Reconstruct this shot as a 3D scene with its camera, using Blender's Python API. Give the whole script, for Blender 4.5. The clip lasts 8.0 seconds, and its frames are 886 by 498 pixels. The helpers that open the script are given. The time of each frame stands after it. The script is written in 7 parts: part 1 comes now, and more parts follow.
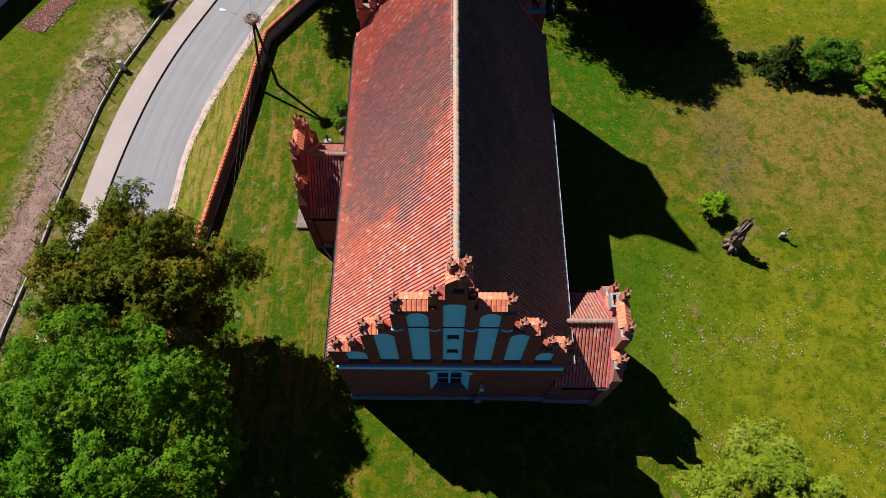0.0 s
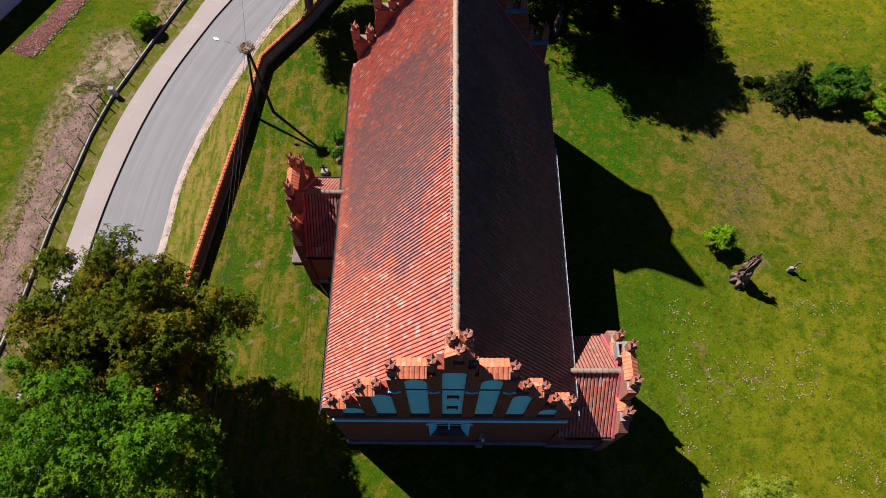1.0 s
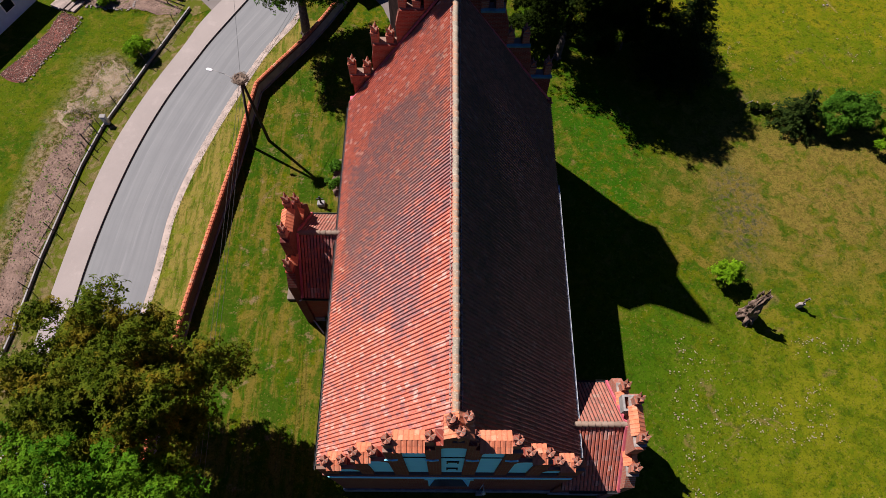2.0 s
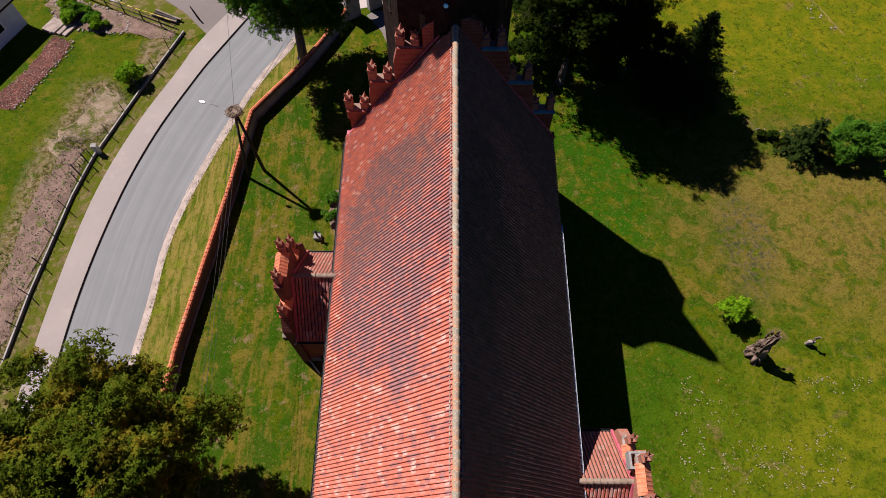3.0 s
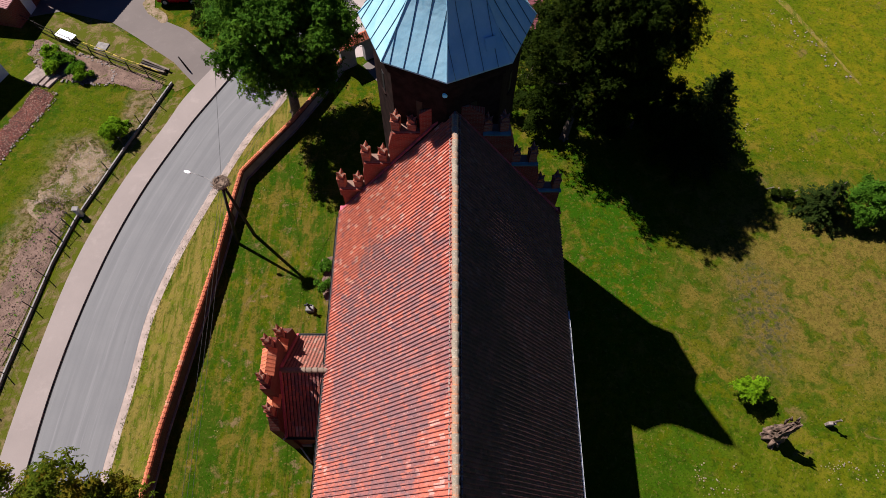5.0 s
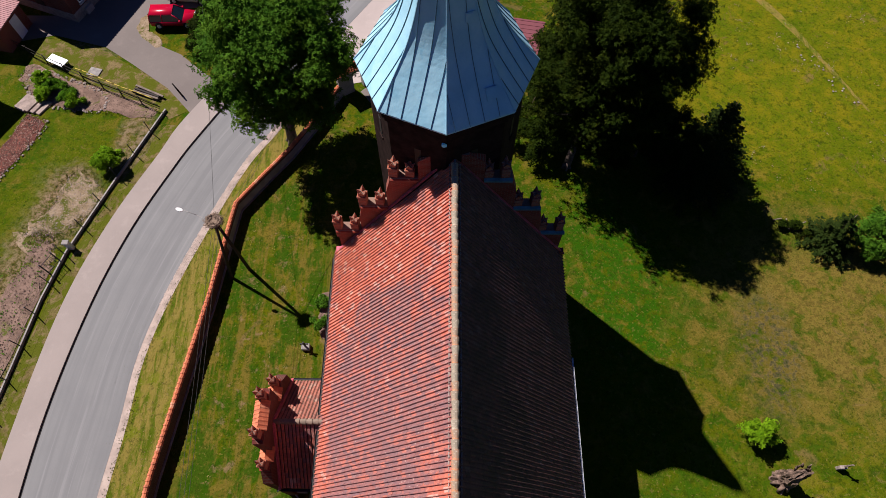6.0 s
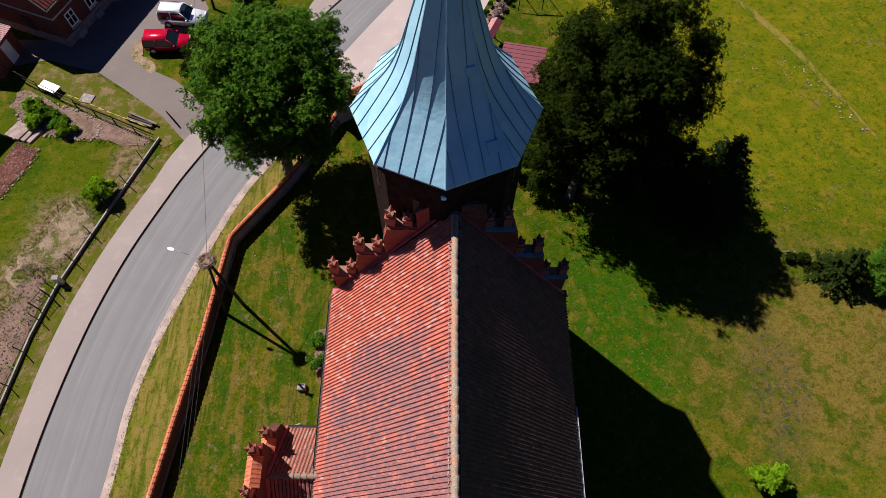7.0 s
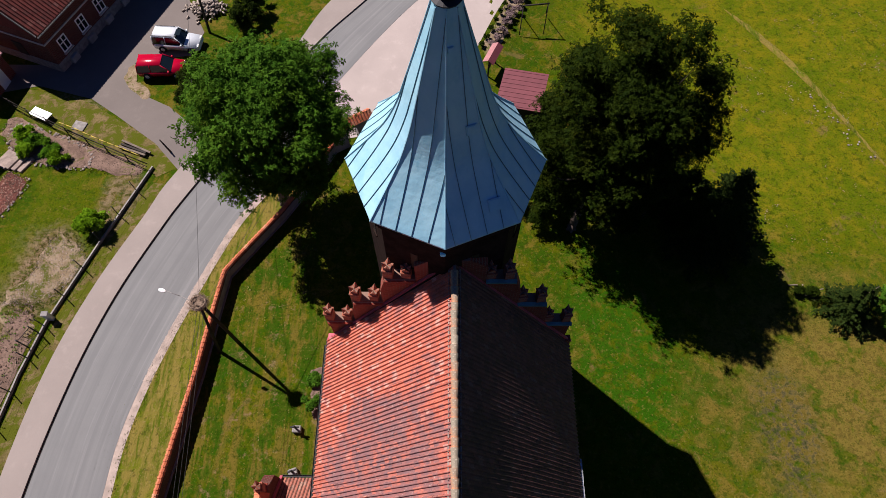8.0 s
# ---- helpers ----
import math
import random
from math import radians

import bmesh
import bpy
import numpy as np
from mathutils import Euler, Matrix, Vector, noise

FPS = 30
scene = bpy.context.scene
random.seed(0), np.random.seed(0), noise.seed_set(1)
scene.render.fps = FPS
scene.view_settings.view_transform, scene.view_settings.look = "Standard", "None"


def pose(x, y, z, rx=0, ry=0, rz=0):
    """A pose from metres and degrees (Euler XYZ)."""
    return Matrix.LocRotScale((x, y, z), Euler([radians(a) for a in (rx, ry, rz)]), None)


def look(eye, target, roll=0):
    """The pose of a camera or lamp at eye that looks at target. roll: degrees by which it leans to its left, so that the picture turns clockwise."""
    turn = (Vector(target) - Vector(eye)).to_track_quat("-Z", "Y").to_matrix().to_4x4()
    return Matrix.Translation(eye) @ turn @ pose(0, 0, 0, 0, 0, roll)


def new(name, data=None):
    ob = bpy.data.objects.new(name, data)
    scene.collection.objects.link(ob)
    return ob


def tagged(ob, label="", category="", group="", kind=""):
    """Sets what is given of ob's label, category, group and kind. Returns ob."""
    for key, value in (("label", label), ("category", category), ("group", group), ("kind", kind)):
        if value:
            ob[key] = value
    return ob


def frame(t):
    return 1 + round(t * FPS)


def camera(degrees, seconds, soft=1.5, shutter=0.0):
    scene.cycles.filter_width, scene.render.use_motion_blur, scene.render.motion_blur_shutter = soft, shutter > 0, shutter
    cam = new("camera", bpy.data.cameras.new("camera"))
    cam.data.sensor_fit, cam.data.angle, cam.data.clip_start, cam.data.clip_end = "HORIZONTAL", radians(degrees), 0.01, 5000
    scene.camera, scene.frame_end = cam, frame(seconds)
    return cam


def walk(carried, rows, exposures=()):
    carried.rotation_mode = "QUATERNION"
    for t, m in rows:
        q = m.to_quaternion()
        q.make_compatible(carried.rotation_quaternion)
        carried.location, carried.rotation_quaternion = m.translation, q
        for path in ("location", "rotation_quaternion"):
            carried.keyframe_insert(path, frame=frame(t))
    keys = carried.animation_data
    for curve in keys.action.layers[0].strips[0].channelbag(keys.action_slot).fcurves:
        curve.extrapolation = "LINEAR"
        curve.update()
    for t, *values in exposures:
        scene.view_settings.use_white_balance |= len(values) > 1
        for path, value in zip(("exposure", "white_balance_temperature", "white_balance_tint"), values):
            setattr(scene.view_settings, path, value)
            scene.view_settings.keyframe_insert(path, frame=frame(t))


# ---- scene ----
cam = camera(70.5, 8.0, 0.85)
PATH = [
    (0.0, -0.300, 0.009, 41.723, 25.98, 0.0, 0.42),
    (0.5, -0.294, 1.455, 41.723, 25.96, 0.0, 0.42),
    (1.0, -0.290, 2.891, 41.723, 25.95, 0.0, 0.42),
    (1.5, -0.284, 4.317, 41.723, 25.95, 0.0, 0.42),
    (2.0, -0.279, 5.734, 41.723, 25.97, 0.0, 0.42),
    (2.5, -0.274, 7.139, 41.723, 25.99, 0.0, 0.42),
    (3.0, -0.269, 8.533, 41.723, 26.03, 0.0, 0.42),
    (3.5, -0.263, 9.915, 41.723, 26.08, 0.0, 0.42),
    (4.0, -0.259, 11.284, 41.723, 26.15, 0.0, 0.42),
    (4.5, -0.253, 12.640, 41.723, 26.23, 0.0, 0.42),
    (5.0, -0.248, 13.981, 41.723, 26.32, 0.0, 0.42),
    (5.5, -0.243, 15.308, 41.723, 26.42, 0.0, 0.42),
    (6.0, -0.237, 16.619, 41.723, 26.53, 0.0, 0.42),
    (6.5, -0.232, 17.915, 41.723, 26.66, 0.0, 0.42),
    (7.0, -0.227, 19.192, 41.723, 26.80, 0.0, 0.42),
    (7.5, -0.222, 20.454, 41.723, 26.95, 0.0, 0.42),
    (8.0, -0.216, 21.696, 41.723, 27.12, 0.0, 0.42),
]
walk(cam, [(t, pose(x, y, z, rx, ry, rz)) for t, x, y, z, rx, ry, rz in PATH],
     exposures=[(0.0, 1.24, 5940, 18), (1.5, 1.08, 6020, 20), (3.0, 0.98, 6020, 20), (4.5, 0.92, 6020, 20), (8.0, 0.84, 6120, 22)])

# ---- light ----
SUN = Vector((-0.622, 0.515, 1.0)).normalized()          # towards the sun
world = bpy.data.worlds.new("world")
scene.world = world
world.use_nodes = True
wn = world.node_tree.nodes
sky = wn.new("ShaderNodeTexSky")
sky.sky_type = "NISHITA"
sky.sun_disc = False
sky.ozone_density = 10.0
sky.dust_density = 0.2
sky.sun_elevation = math.asin(SUN.z)
sky.sun_rotation = math.atan2(SUN.x, SUN.y)
wn["Background"].inputs["Strength"].default_value = 0.0195
clear = wn.new("ShaderNodeMix")          # a deep blue summer sky
clear.data_type, clear.blend_type = "RGBA", "MULTIPLY"
clear.inputs[0].default_value = 1.0
clear.inputs[7].default_value = (0.80, 0.92, 1.25, 1.0)
world.node_tree.links.new(sky.outputs["Color"], clear.inputs[6])
world.node_tree.links.new(clear.outputs[2], wn["Background"].inputs["Color"])
sun_data = bpy.data.lights.new("sun", "SUN")
sun_data.energy = 5.0
sun_data.angle = radians(0.5)
sun_data.color = (1.0, 0.92, 0.80)
sun = new("sun", sun_data)
sun.matrix_world = look(SUN * 80, (0, 0, 0))


# ---- materials ----
class Mat:
    """A small builder for node materials."""

    def __init__(self, name, rough=0.8, metal=0.0, spec=0.3):
        self.m = bpy.data.materials.new(name)
        self.m.use_nodes = True
        self.t = self.m.node_tree
        self.b = self.t.nodes["Principled BSDF"]
        self.b.inputs["Roughness"].default_value = rough
        self.b.inputs["Metallic"].default_value = metal
        self.b.inputs["Specular IOR Level"].default_value = spec
        self.co = self.t.nodes.new("ShaderNodeTexCoord").outputs["Object"]

    def put(self, value, socket):
        if isinstance(value, (int, float)):
            socket.default_value = value
        elif isinstance(value, tuple):
            socket.default_value = (*value, 1.0) if len(value) == 3 and socket.type == "RGBA" else value
        else:
            self.t.links.new(value, socket)

    def noise(self, scale, detail=4.0, rough=0.6, at=None, stretch=None, distort=0.0):
        n = self.t.nodes.new("ShaderNodeTexNoise")
        n.inputs["Scale"].default_value = scale
        n.inputs["Detail"].default_value = detail
        n.inputs["Roughness"].default_value = rough
        n.inputs["Distortion"].default_value = distort
        co = at or self.co
        if stretch:
            mp = self.t.nodes.new("ShaderNodeMapping")
            mp.inputs["Scale"].default_value = stretch
            self.t.links.new(co, mp.inputs["Vector"])
            co = mp.outputs["Vector"]
        self.t.links.new(co, n.inputs["Vector"])
        return n.outputs["Fac"]

    def ramp(self, value, lo, hi, a=0.0, b=1.0):
        n = self.t.nodes.new("ShaderNodeMapRange")
        n.interpolation_type = "SMOOTHSTEP"
        self.put(value, n.inputs["Value"])
        for key, v in (("From Min", lo), ("From Max", hi), ("To Min", a), ("To Max", b)):
            n.inputs[key].default_value = v
        return n.outputs["Result"]

    def mix(self, f, a, b, mode="MIX"):
        n = self.t.nodes.new("ShaderNodeMix")
        n.data_type = "RGBA"
        n.blend_type = mode
        self.put(f, n.inputs[0])
        self.put(a, n.inputs[6])
        self.put(b, n.inputs[7])
        return n.outputs[2]

    def times(self, a, b):
        n = self.t.nodes.new("ShaderNodeMath")
        n.operation = "MULTIPLY"
        self.put(a, n.inputs[0])
        self.put(b, n.inputs[1])
        return n.outputs[0]

    def island(self):
        return self.t.nodes.new("ShaderNodeNewGeometry").outputs["Random Per Island"]

    def each(self):
        return self.t.nodes.new("ShaderNodeObjectInfo").outputs["Random"]

    def colour(self, value):
        self.put(value, self.b.inputs["Base Color"])
        return self

    def rough(self, value):
        self.put(value, self.b.inputs["Roughness"])
        return self

    def bump(self, value, strength=0.4, distance=0.02):
        n = self.t.nodes.new("ShaderNodeBump")
        n.inputs["Strength"].default_value = strength
        n.inputs["Distance"].default_value = distance
        self.put(value, n.inputs["Height"])
        self.t.links.new(n.outputs["Normal"], self.b.inputs["Normal"])
        return self


def plain(name, colour, rough=0.7, metal=0.0, var=0.25, scale=3.0, spec=0.3):
    """A worn single-colour surface: two scales of variation and a fine bump."""
    k = Mat(name, rough, metal, spec)
    dark = tuple(c * (1 - var) for c in colour)
    light = tuple(min(1.0, c * (1 + var)) for c in colour)
    c = k.mix(k.ramp(k.noise(scale), 0.3, 0.7), dark, light)
    c = k.mix(k.ramp(k.noise(scale * 9, 3), 0.45, 0.8, 0.0, 0.5), c, dark)
    k.colour(c).bump(k.noise(scale * 14, 2), 0.25, 0.01)
    return k.m


def zone(k, x, y, rx, ry, soft=0.5, wobble=0.5):
    """1 inside an ellipse on the ground, fading out over a ragged edge."""
    mp = k.t.nodes.new("ShaderNodeMapping")
    mp.inputs["Location"].default_value = (-x / rx, -y / ry, 0)
    mp.inputs["Scale"].default_value = (1 / rx, 1 / ry, 0)
    k.t.links.new(k.co, mp.inputs["Vector"])
    d = k.t.nodes.new("ShaderNodeVectorMath")
    d.operation = "LENGTH"
    k.t.links.new(mp.outputs["Vector"], d.inputs[0])
    rag = k.t.nodes.new("ShaderNodeMath")
    rag.operation = "MULTIPLY_ADD"
    k.put(k.noise(0.28, 5, 0.65), rag.inputs[0])
    rag.inputs[1].default_value = wobble * 2
    k.put(d.outputs["Value"], rag.inputs[2])
    return k.ramp(rag.outputs[0], 1.0 + soft + wobble, 1.0 - soft + wobble)


GREEN, LUSH, YELLOWISH, STRAW, BROWN = (0.0340, 0.0552, 0.0005), (0.0175, 0.0528, 0.0006), (0.0960, 0.1040, 0.0018), (0.1100, 0.0820, 0.0110), (0.0840, 0.0620, 0.0120)


def grass_material(name="grass", dryness=0.0):
    k = Mat(name, 0.95, 0.0, 0.03)
    mid = k.noise(0.20, 4, 0.55, distort=0.6)
    spot = k.noise(0.75, 5, 0.65, distort=0.5)
    small = k.noise(2.4, 5, 0.68)
    fine = k.noise(8.0, 3, 0.7)
    mown = k.noise(1.0, 4, 0.65, stretch=(1.9, 0.16, 1))
    clump = k.noise(1.3, 5, 0.68, distort=0.3)
    c = k.mix(k.ramp(mid, 0.38, 0.60), GREEN, (0.060, 0.068, 0.0006))
    c = k.mix(k.ramp(clump, 0.44, 0.58, 0.0, 0.8), c, LUSH)
    c = k.mix(k.ramp(spot, 0.50 - dryness, 0.63 - dryness, 0.0, 0.85), c, STRAW)
    # the bright hay meadow past the old fence, the parched rise, the fresh strip beside the nave, the churchyard's west side
    hay = k.mix(k.ramp(spot, 0.34, 0.70), (0.062, 0.084, 0.0006), (0.118, 0.106, 0.0022))
    hay = k.mix(k.ramp(mid, 0.50, 0.64, 0.0, 0.55), hay, (0.044, 0.074, 0.0005))
    c = k.mix(zone(k, 36, 68, 25, 24, 0.2, 0.12), c, hay)
    parched = k.times(zone(k, 29.5, 32.5, 10.5, 8.0, 0.55, 0.5), k.ramp(spot, 0.36, 0.52, 0.15, 0.95))
    c = k.mix(parched, c, k.mix(k.ramp(small, 0.40, 0.60), BROWN, (0.132, 0.098, 0.018)))
    bare = k.times(zone(k, 23.0, 30.5, 2.0, 4.5, 0.5, 0.5), k.ramp(small, 0.44, 0.60, 0.0, 0.9))
    c = k.mix(bare, c, (0.060, 0.050, 0.028))
    c = k.mix(k.times(zone(k, 12.5, 36.0, 4.0, 10, 0.5, 0.5), k.ramp(clump, 0.36, 0.56, 0.1, 0.95)), c, (0.017, 0.062, 0.0006))
    c = k.mix(k.times(zone(k, 16.5, 15.5, 6.0, 7.5, 0.5, 0.5), k.ramp(spot, 0.36, 0.56, 0.1, 0.95)), c, (0.022, 0.064, 0.0006))
    c = k.mix(k.times(zone(k, 28.0, 9.0, 13, 13, 0.5, 0.3), k.ramp(spot, 0.30, 0.66, 0.15, 0.9)), c, YELLOWISH)
    west = zone(k, -12.5, 24, 5.0, 24, 0.3, 0.2)
    c = k.mix(k.times(west, k.ramp(mown, 0.44, 0.60, 0.0, 0.8)), c, (0.100, 0.076, 0.012))
    c = k.mix(k.times(west, k.ramp(k.noise(0.55, 5, 0.65, stretch=(1, 0.55, 1)), 0.48, 0.58, 0.0, 0.85)), c, (0.016, 0.050, 0.0006))
    c = k.mix(k.times(west, k.ramp(k.noise(0.9, 5, 0.7), 0.57, 0.68, 0.0, 0.8)), c, (0.150, 0.100, 0.050))
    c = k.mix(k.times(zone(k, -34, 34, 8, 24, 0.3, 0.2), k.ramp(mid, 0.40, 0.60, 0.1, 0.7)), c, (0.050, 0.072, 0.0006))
    # dry, trampled ground round the garden beds, the gate and the timber
    soil = k.mix(k.ramp(small, 0.40, 0.60), (0.180, 0.128, 0.080), (0.085, 0.062, 0.024))
    for x, y, rx, ry, much in ((-29.4, 41.2, 2.3, 3.2, 0.95), (-31.6, 23, 2.2, 17, 0.9), (-30.9, 37.6, 2.2, 0.6, 1.0), (-25.6, 46.8, 1.5, 3.6, 0.8), (-26.5, 52.6, 5.5, 1.9, 0.75), (-32.5, 56.2, 3.0, 1.5, 0.7)):
        c = k.mix(k.times(zone(k, x, y, rx, ry, 0.35, 0.45), k.ramp(clump, 0.36, 0.50, 0.2, much)), c, soil)
    # bare and worn spots, darker tufts, dry flecks
    c = k.mix(k.ramp(k.noise(0.42, 5, 0.7, distort=0.8), 0.60, 0.70, 0.0, 0.6), c, (0.125, 0.082, 0.032))
    c = k.mix(k.ramp(k.noise(1.7, 5, 0.68), 0.54, 0.66, 0.0, 0.6), c, (0.0136, 0.0346, 0.0005))
    c = k.mix(k.ramp(small, 0.53, 0.66, 0.0, 0.5), c, (0.0161, 0.0276, 0.0006))
    c = k.mix(k.ramp(fine, 0.52, 0.66, 0.0, 0.5), c, (0.0099, 0.0168, 0.0006))
    c = k.mix(k.ramp(k.noise(5.0, 4, 0.65), 0.57, 0.68, 0.0, 0.5), c, (0.150, 0.115, 0.028))
    k.colour(c).bump(k.noise(6.0, 4, 0.7), 0.6, 0.08)
    return k.m


def verge_material():
    """Rough dry grass beside the road: straw, brown and green in long streaks."""
    k = Mat("verge_grass", 0.95, 0.0, 0.03)
    streak = k.noise(1.0, 5, 0.65, stretch=(2.2, 0.45, 1), distort=0.4)
    c = k.mix(k.ramp(streak, 0.36, 0.58), (0.052, 0.076, 0.003), (0.160, 0.125, 0.026))
    c = k.mix(k.ramp(k.noise(0.6, 4, 0.6), 0.50, 0.66, 0.0, 0.75), c, (0.085, 0.110, 0.003))
    c = k.mix(k.ramp(k.noise(3.0, 5, 0.7), 0.52, 0.66, 0.0, 0.6), c, (0.034, 0.036, 0.006))
    c = k.mix(k.ramp(k.noise(7.0, 3, 0.7), 0.56, 0.68, 0.0, 0.5), c, (0.215, 0.160, 0.065))
    k.colour(c).bump(k.noise(7.0, 5, 0.75), 0.8, 0.10)
    return k.m


def bare_material(name, soil_a, soil_b, cover, green):
    """Bare ground that grass is creeping back over; cover is how much of it the grass has."""
    k = Mat(name, 0.95, 0.0, 0.05)
    c = k.mix(k.ramp(k.noise(0.9, 5, 0.7), 0.36, 0.64), soil_a, soil_b)
    c = k.mix(k.ramp(k.noise(6.0, 4, 0.7), 0.50, 0.66, 0.0, 0.6), c, tuple(v * 0.45 for v in soil_b))
    c = k.mix(k.ramp(k.noise(12.0, 3, 0.7), 0.58, 0.70, 0.0, 0.6), c, tuple(min(1, v * 1.6) for v in soil_a))
    c = k.mix(k.ramp(k.noise(0.8, 6, 0.72, distort=0.5), 0.66 - cover, 0.76 - cover, 0.0, 0.9), c, green)
    k.colour(c).bump(k.noise(8, 5, 0.7), 0.8, 0.06)
    return k.m


def road_material(name, colour, streak=0.3):
    k = Mat(name, 0.85, 0.0, 0.25)
    dark = tuple(c * 0.72 for c in colour)
    c = k.mix(k.ramp(k.noise(0.25, 4, 0.6, distort=0.5), 0.3, 0.8), colour, tuple(v * 0.86 for v in colour))
    c = k.mix(k.ramp(k.noise(0.9, 5, 0.7), 0.52, 0.72, 0.0, streak), c, tuple(min(1, v * 1.35) for v in colour))
    c = k.mix(k.ramp(k.noise(45, 2, 0.6), 0.4, 0.8, 0.0, 0.4), c, dark)
    k.colour(c).bump(k.noise(60, 2), 0.3, 0.01)
    return k.m


def asphalt_material():
    """Grey asphalt with worn streaks along the road, which carries its own across and along coordinates."""
    k = Mat("asphalt", 0.85, 0.0, 0.25)
    uv = k.t.nodes.new("ShaderNodeUVMap")
    uv.uv_map = "lane"
    along_road = uv.outputs["UV"]
    c = k.mix(k.ramp(k.noise(0.3, 4, 0.6), 0.3, 0.8), (0.156, 0.158, 0.154), (0.138, 0.140, 0.138))
    c = k.mix(k.ramp(k.noise(1.0, 4, 0.6, at=along_road, stretch=(9.0, 5.0, 1)), 0.42, 0.62, 0.0, 0.5), c, (0.116, 0.118, 0.118))
    c = k.mix(k.ramp(k.noise(1.0, 4, 0.65, at=along_road, stretch=(16.0, 9.0, 1)), 0.54, 0.68, 0.0, 0.5), c, (0.196, 0.196, 0.192))
    c = k.mix(k.ramp(k.noise(1.0, 5, 0.7, at=along_road, stretch=(7.0, 45.0, 1)), 0.66, 0.72, 0.0, 0.5), c, (0.092, 0.092, 0.092))
    c = k.mix(k.ramp(k.noise(45, 2, 0.6), 0.4, 0.8, 0.0, 0.35), c, (0.108, 0.109, 0.107))
    k.colour(c).bump(k.noise(60, 2), 0.3, 0.01)
    return k.m


def dirt_material(name, a, b):
    k = Mat(name, 0.95, 0.0, 0.1)
    c = k.mix(k.ramp(k.noise(0.7, 5, 0.7), 0.35, 0.65), a, b)
    c = k.mix(k.ramp(k.noise(2.4, 5, 0.75), 0.45, 0.62, 0.0, 0.7), c, tuple(v * 0.5 for v in b))
    c = k.mix(k.ramp(k.noise(7, 4, 0.75), 0.45, 0.65, 0.0, 0.8), c, tuple(v * 0.4 for v in a))
    c = k.mix(k.ramp(k.noise(11, 3, 0.7), 0.56, 0.68, 0.0, 0.7), c, tuple(min(1, v * 1.7) for v in a))
    c = k.mix(k.ramp(k.noise(1.3, 4, 0.7), 0.6, 0.7, 0.0, 0.5), c, (0.0396, 0.0495, 0.0132))
    k.colour(c).bump(k.noise(8, 5, 0.7), 0.9, 0.08)
    return k.m


def brick_material(name, a, b, mortar):
    k = Mat(name, 0.9, 0.0, 0.15)
    geo = k.t.nodes.new("ShaderNodeNewGeometry")
    sep = k.t.nodes.new("ShaderNodeSeparateXYZ")
    k.t.links.new(k.co, sep.inputs[0])
    add = k.t.nodes.new("ShaderNodeMath")
    k.t.links.new(sep.outputs["X"], add.inputs[0])
    k.t.links.new(sep.outputs["Y"], add.inputs[1])
    com = k.t.nodes.new("ShaderNodeCombineXYZ")
    k.t.links.new(add.outputs[0], com.inputs["X"])
    k.t.links.new(sep.outputs["Z"], com.inputs["Y"])
    br = k.t.nodes.new("ShaderNodeTexBrick")
    k.t.links.new(com.outputs[0], br.inputs["Vector"])
    br.inputs["Scale"].default_value = 1.0
    br.inputs["Brick Width"].default_value = 0.29
    br.inputs["Row Height"].default_value = 0.10
    br.inputs["Mortar Size"].default_value = 0.012
    br.inputs["Color1"].default_value = (*a, 1)
    br.inputs["Color2"].default_value = (*b, 1)
    br.inputs["Mortar"].default_value = (*mortar, 1)
    c = k.mix(k.ramp(k.noise(0.8, 4, 0.7), 0.5, 0.75, 0.0, 0.6), br.outputs["Color"], tuple(v * 0.5 for v in a))
    c = k.mix(k.ramp(k.noise(4, 4, 0.7), 0.62, 0.75, 0.0, 0.4), c, (0.2772, 0.2244, 0.1848))
    k.colour(c).bump(br.outputs["Fac"], -0.5, 0.01)
    return k.m


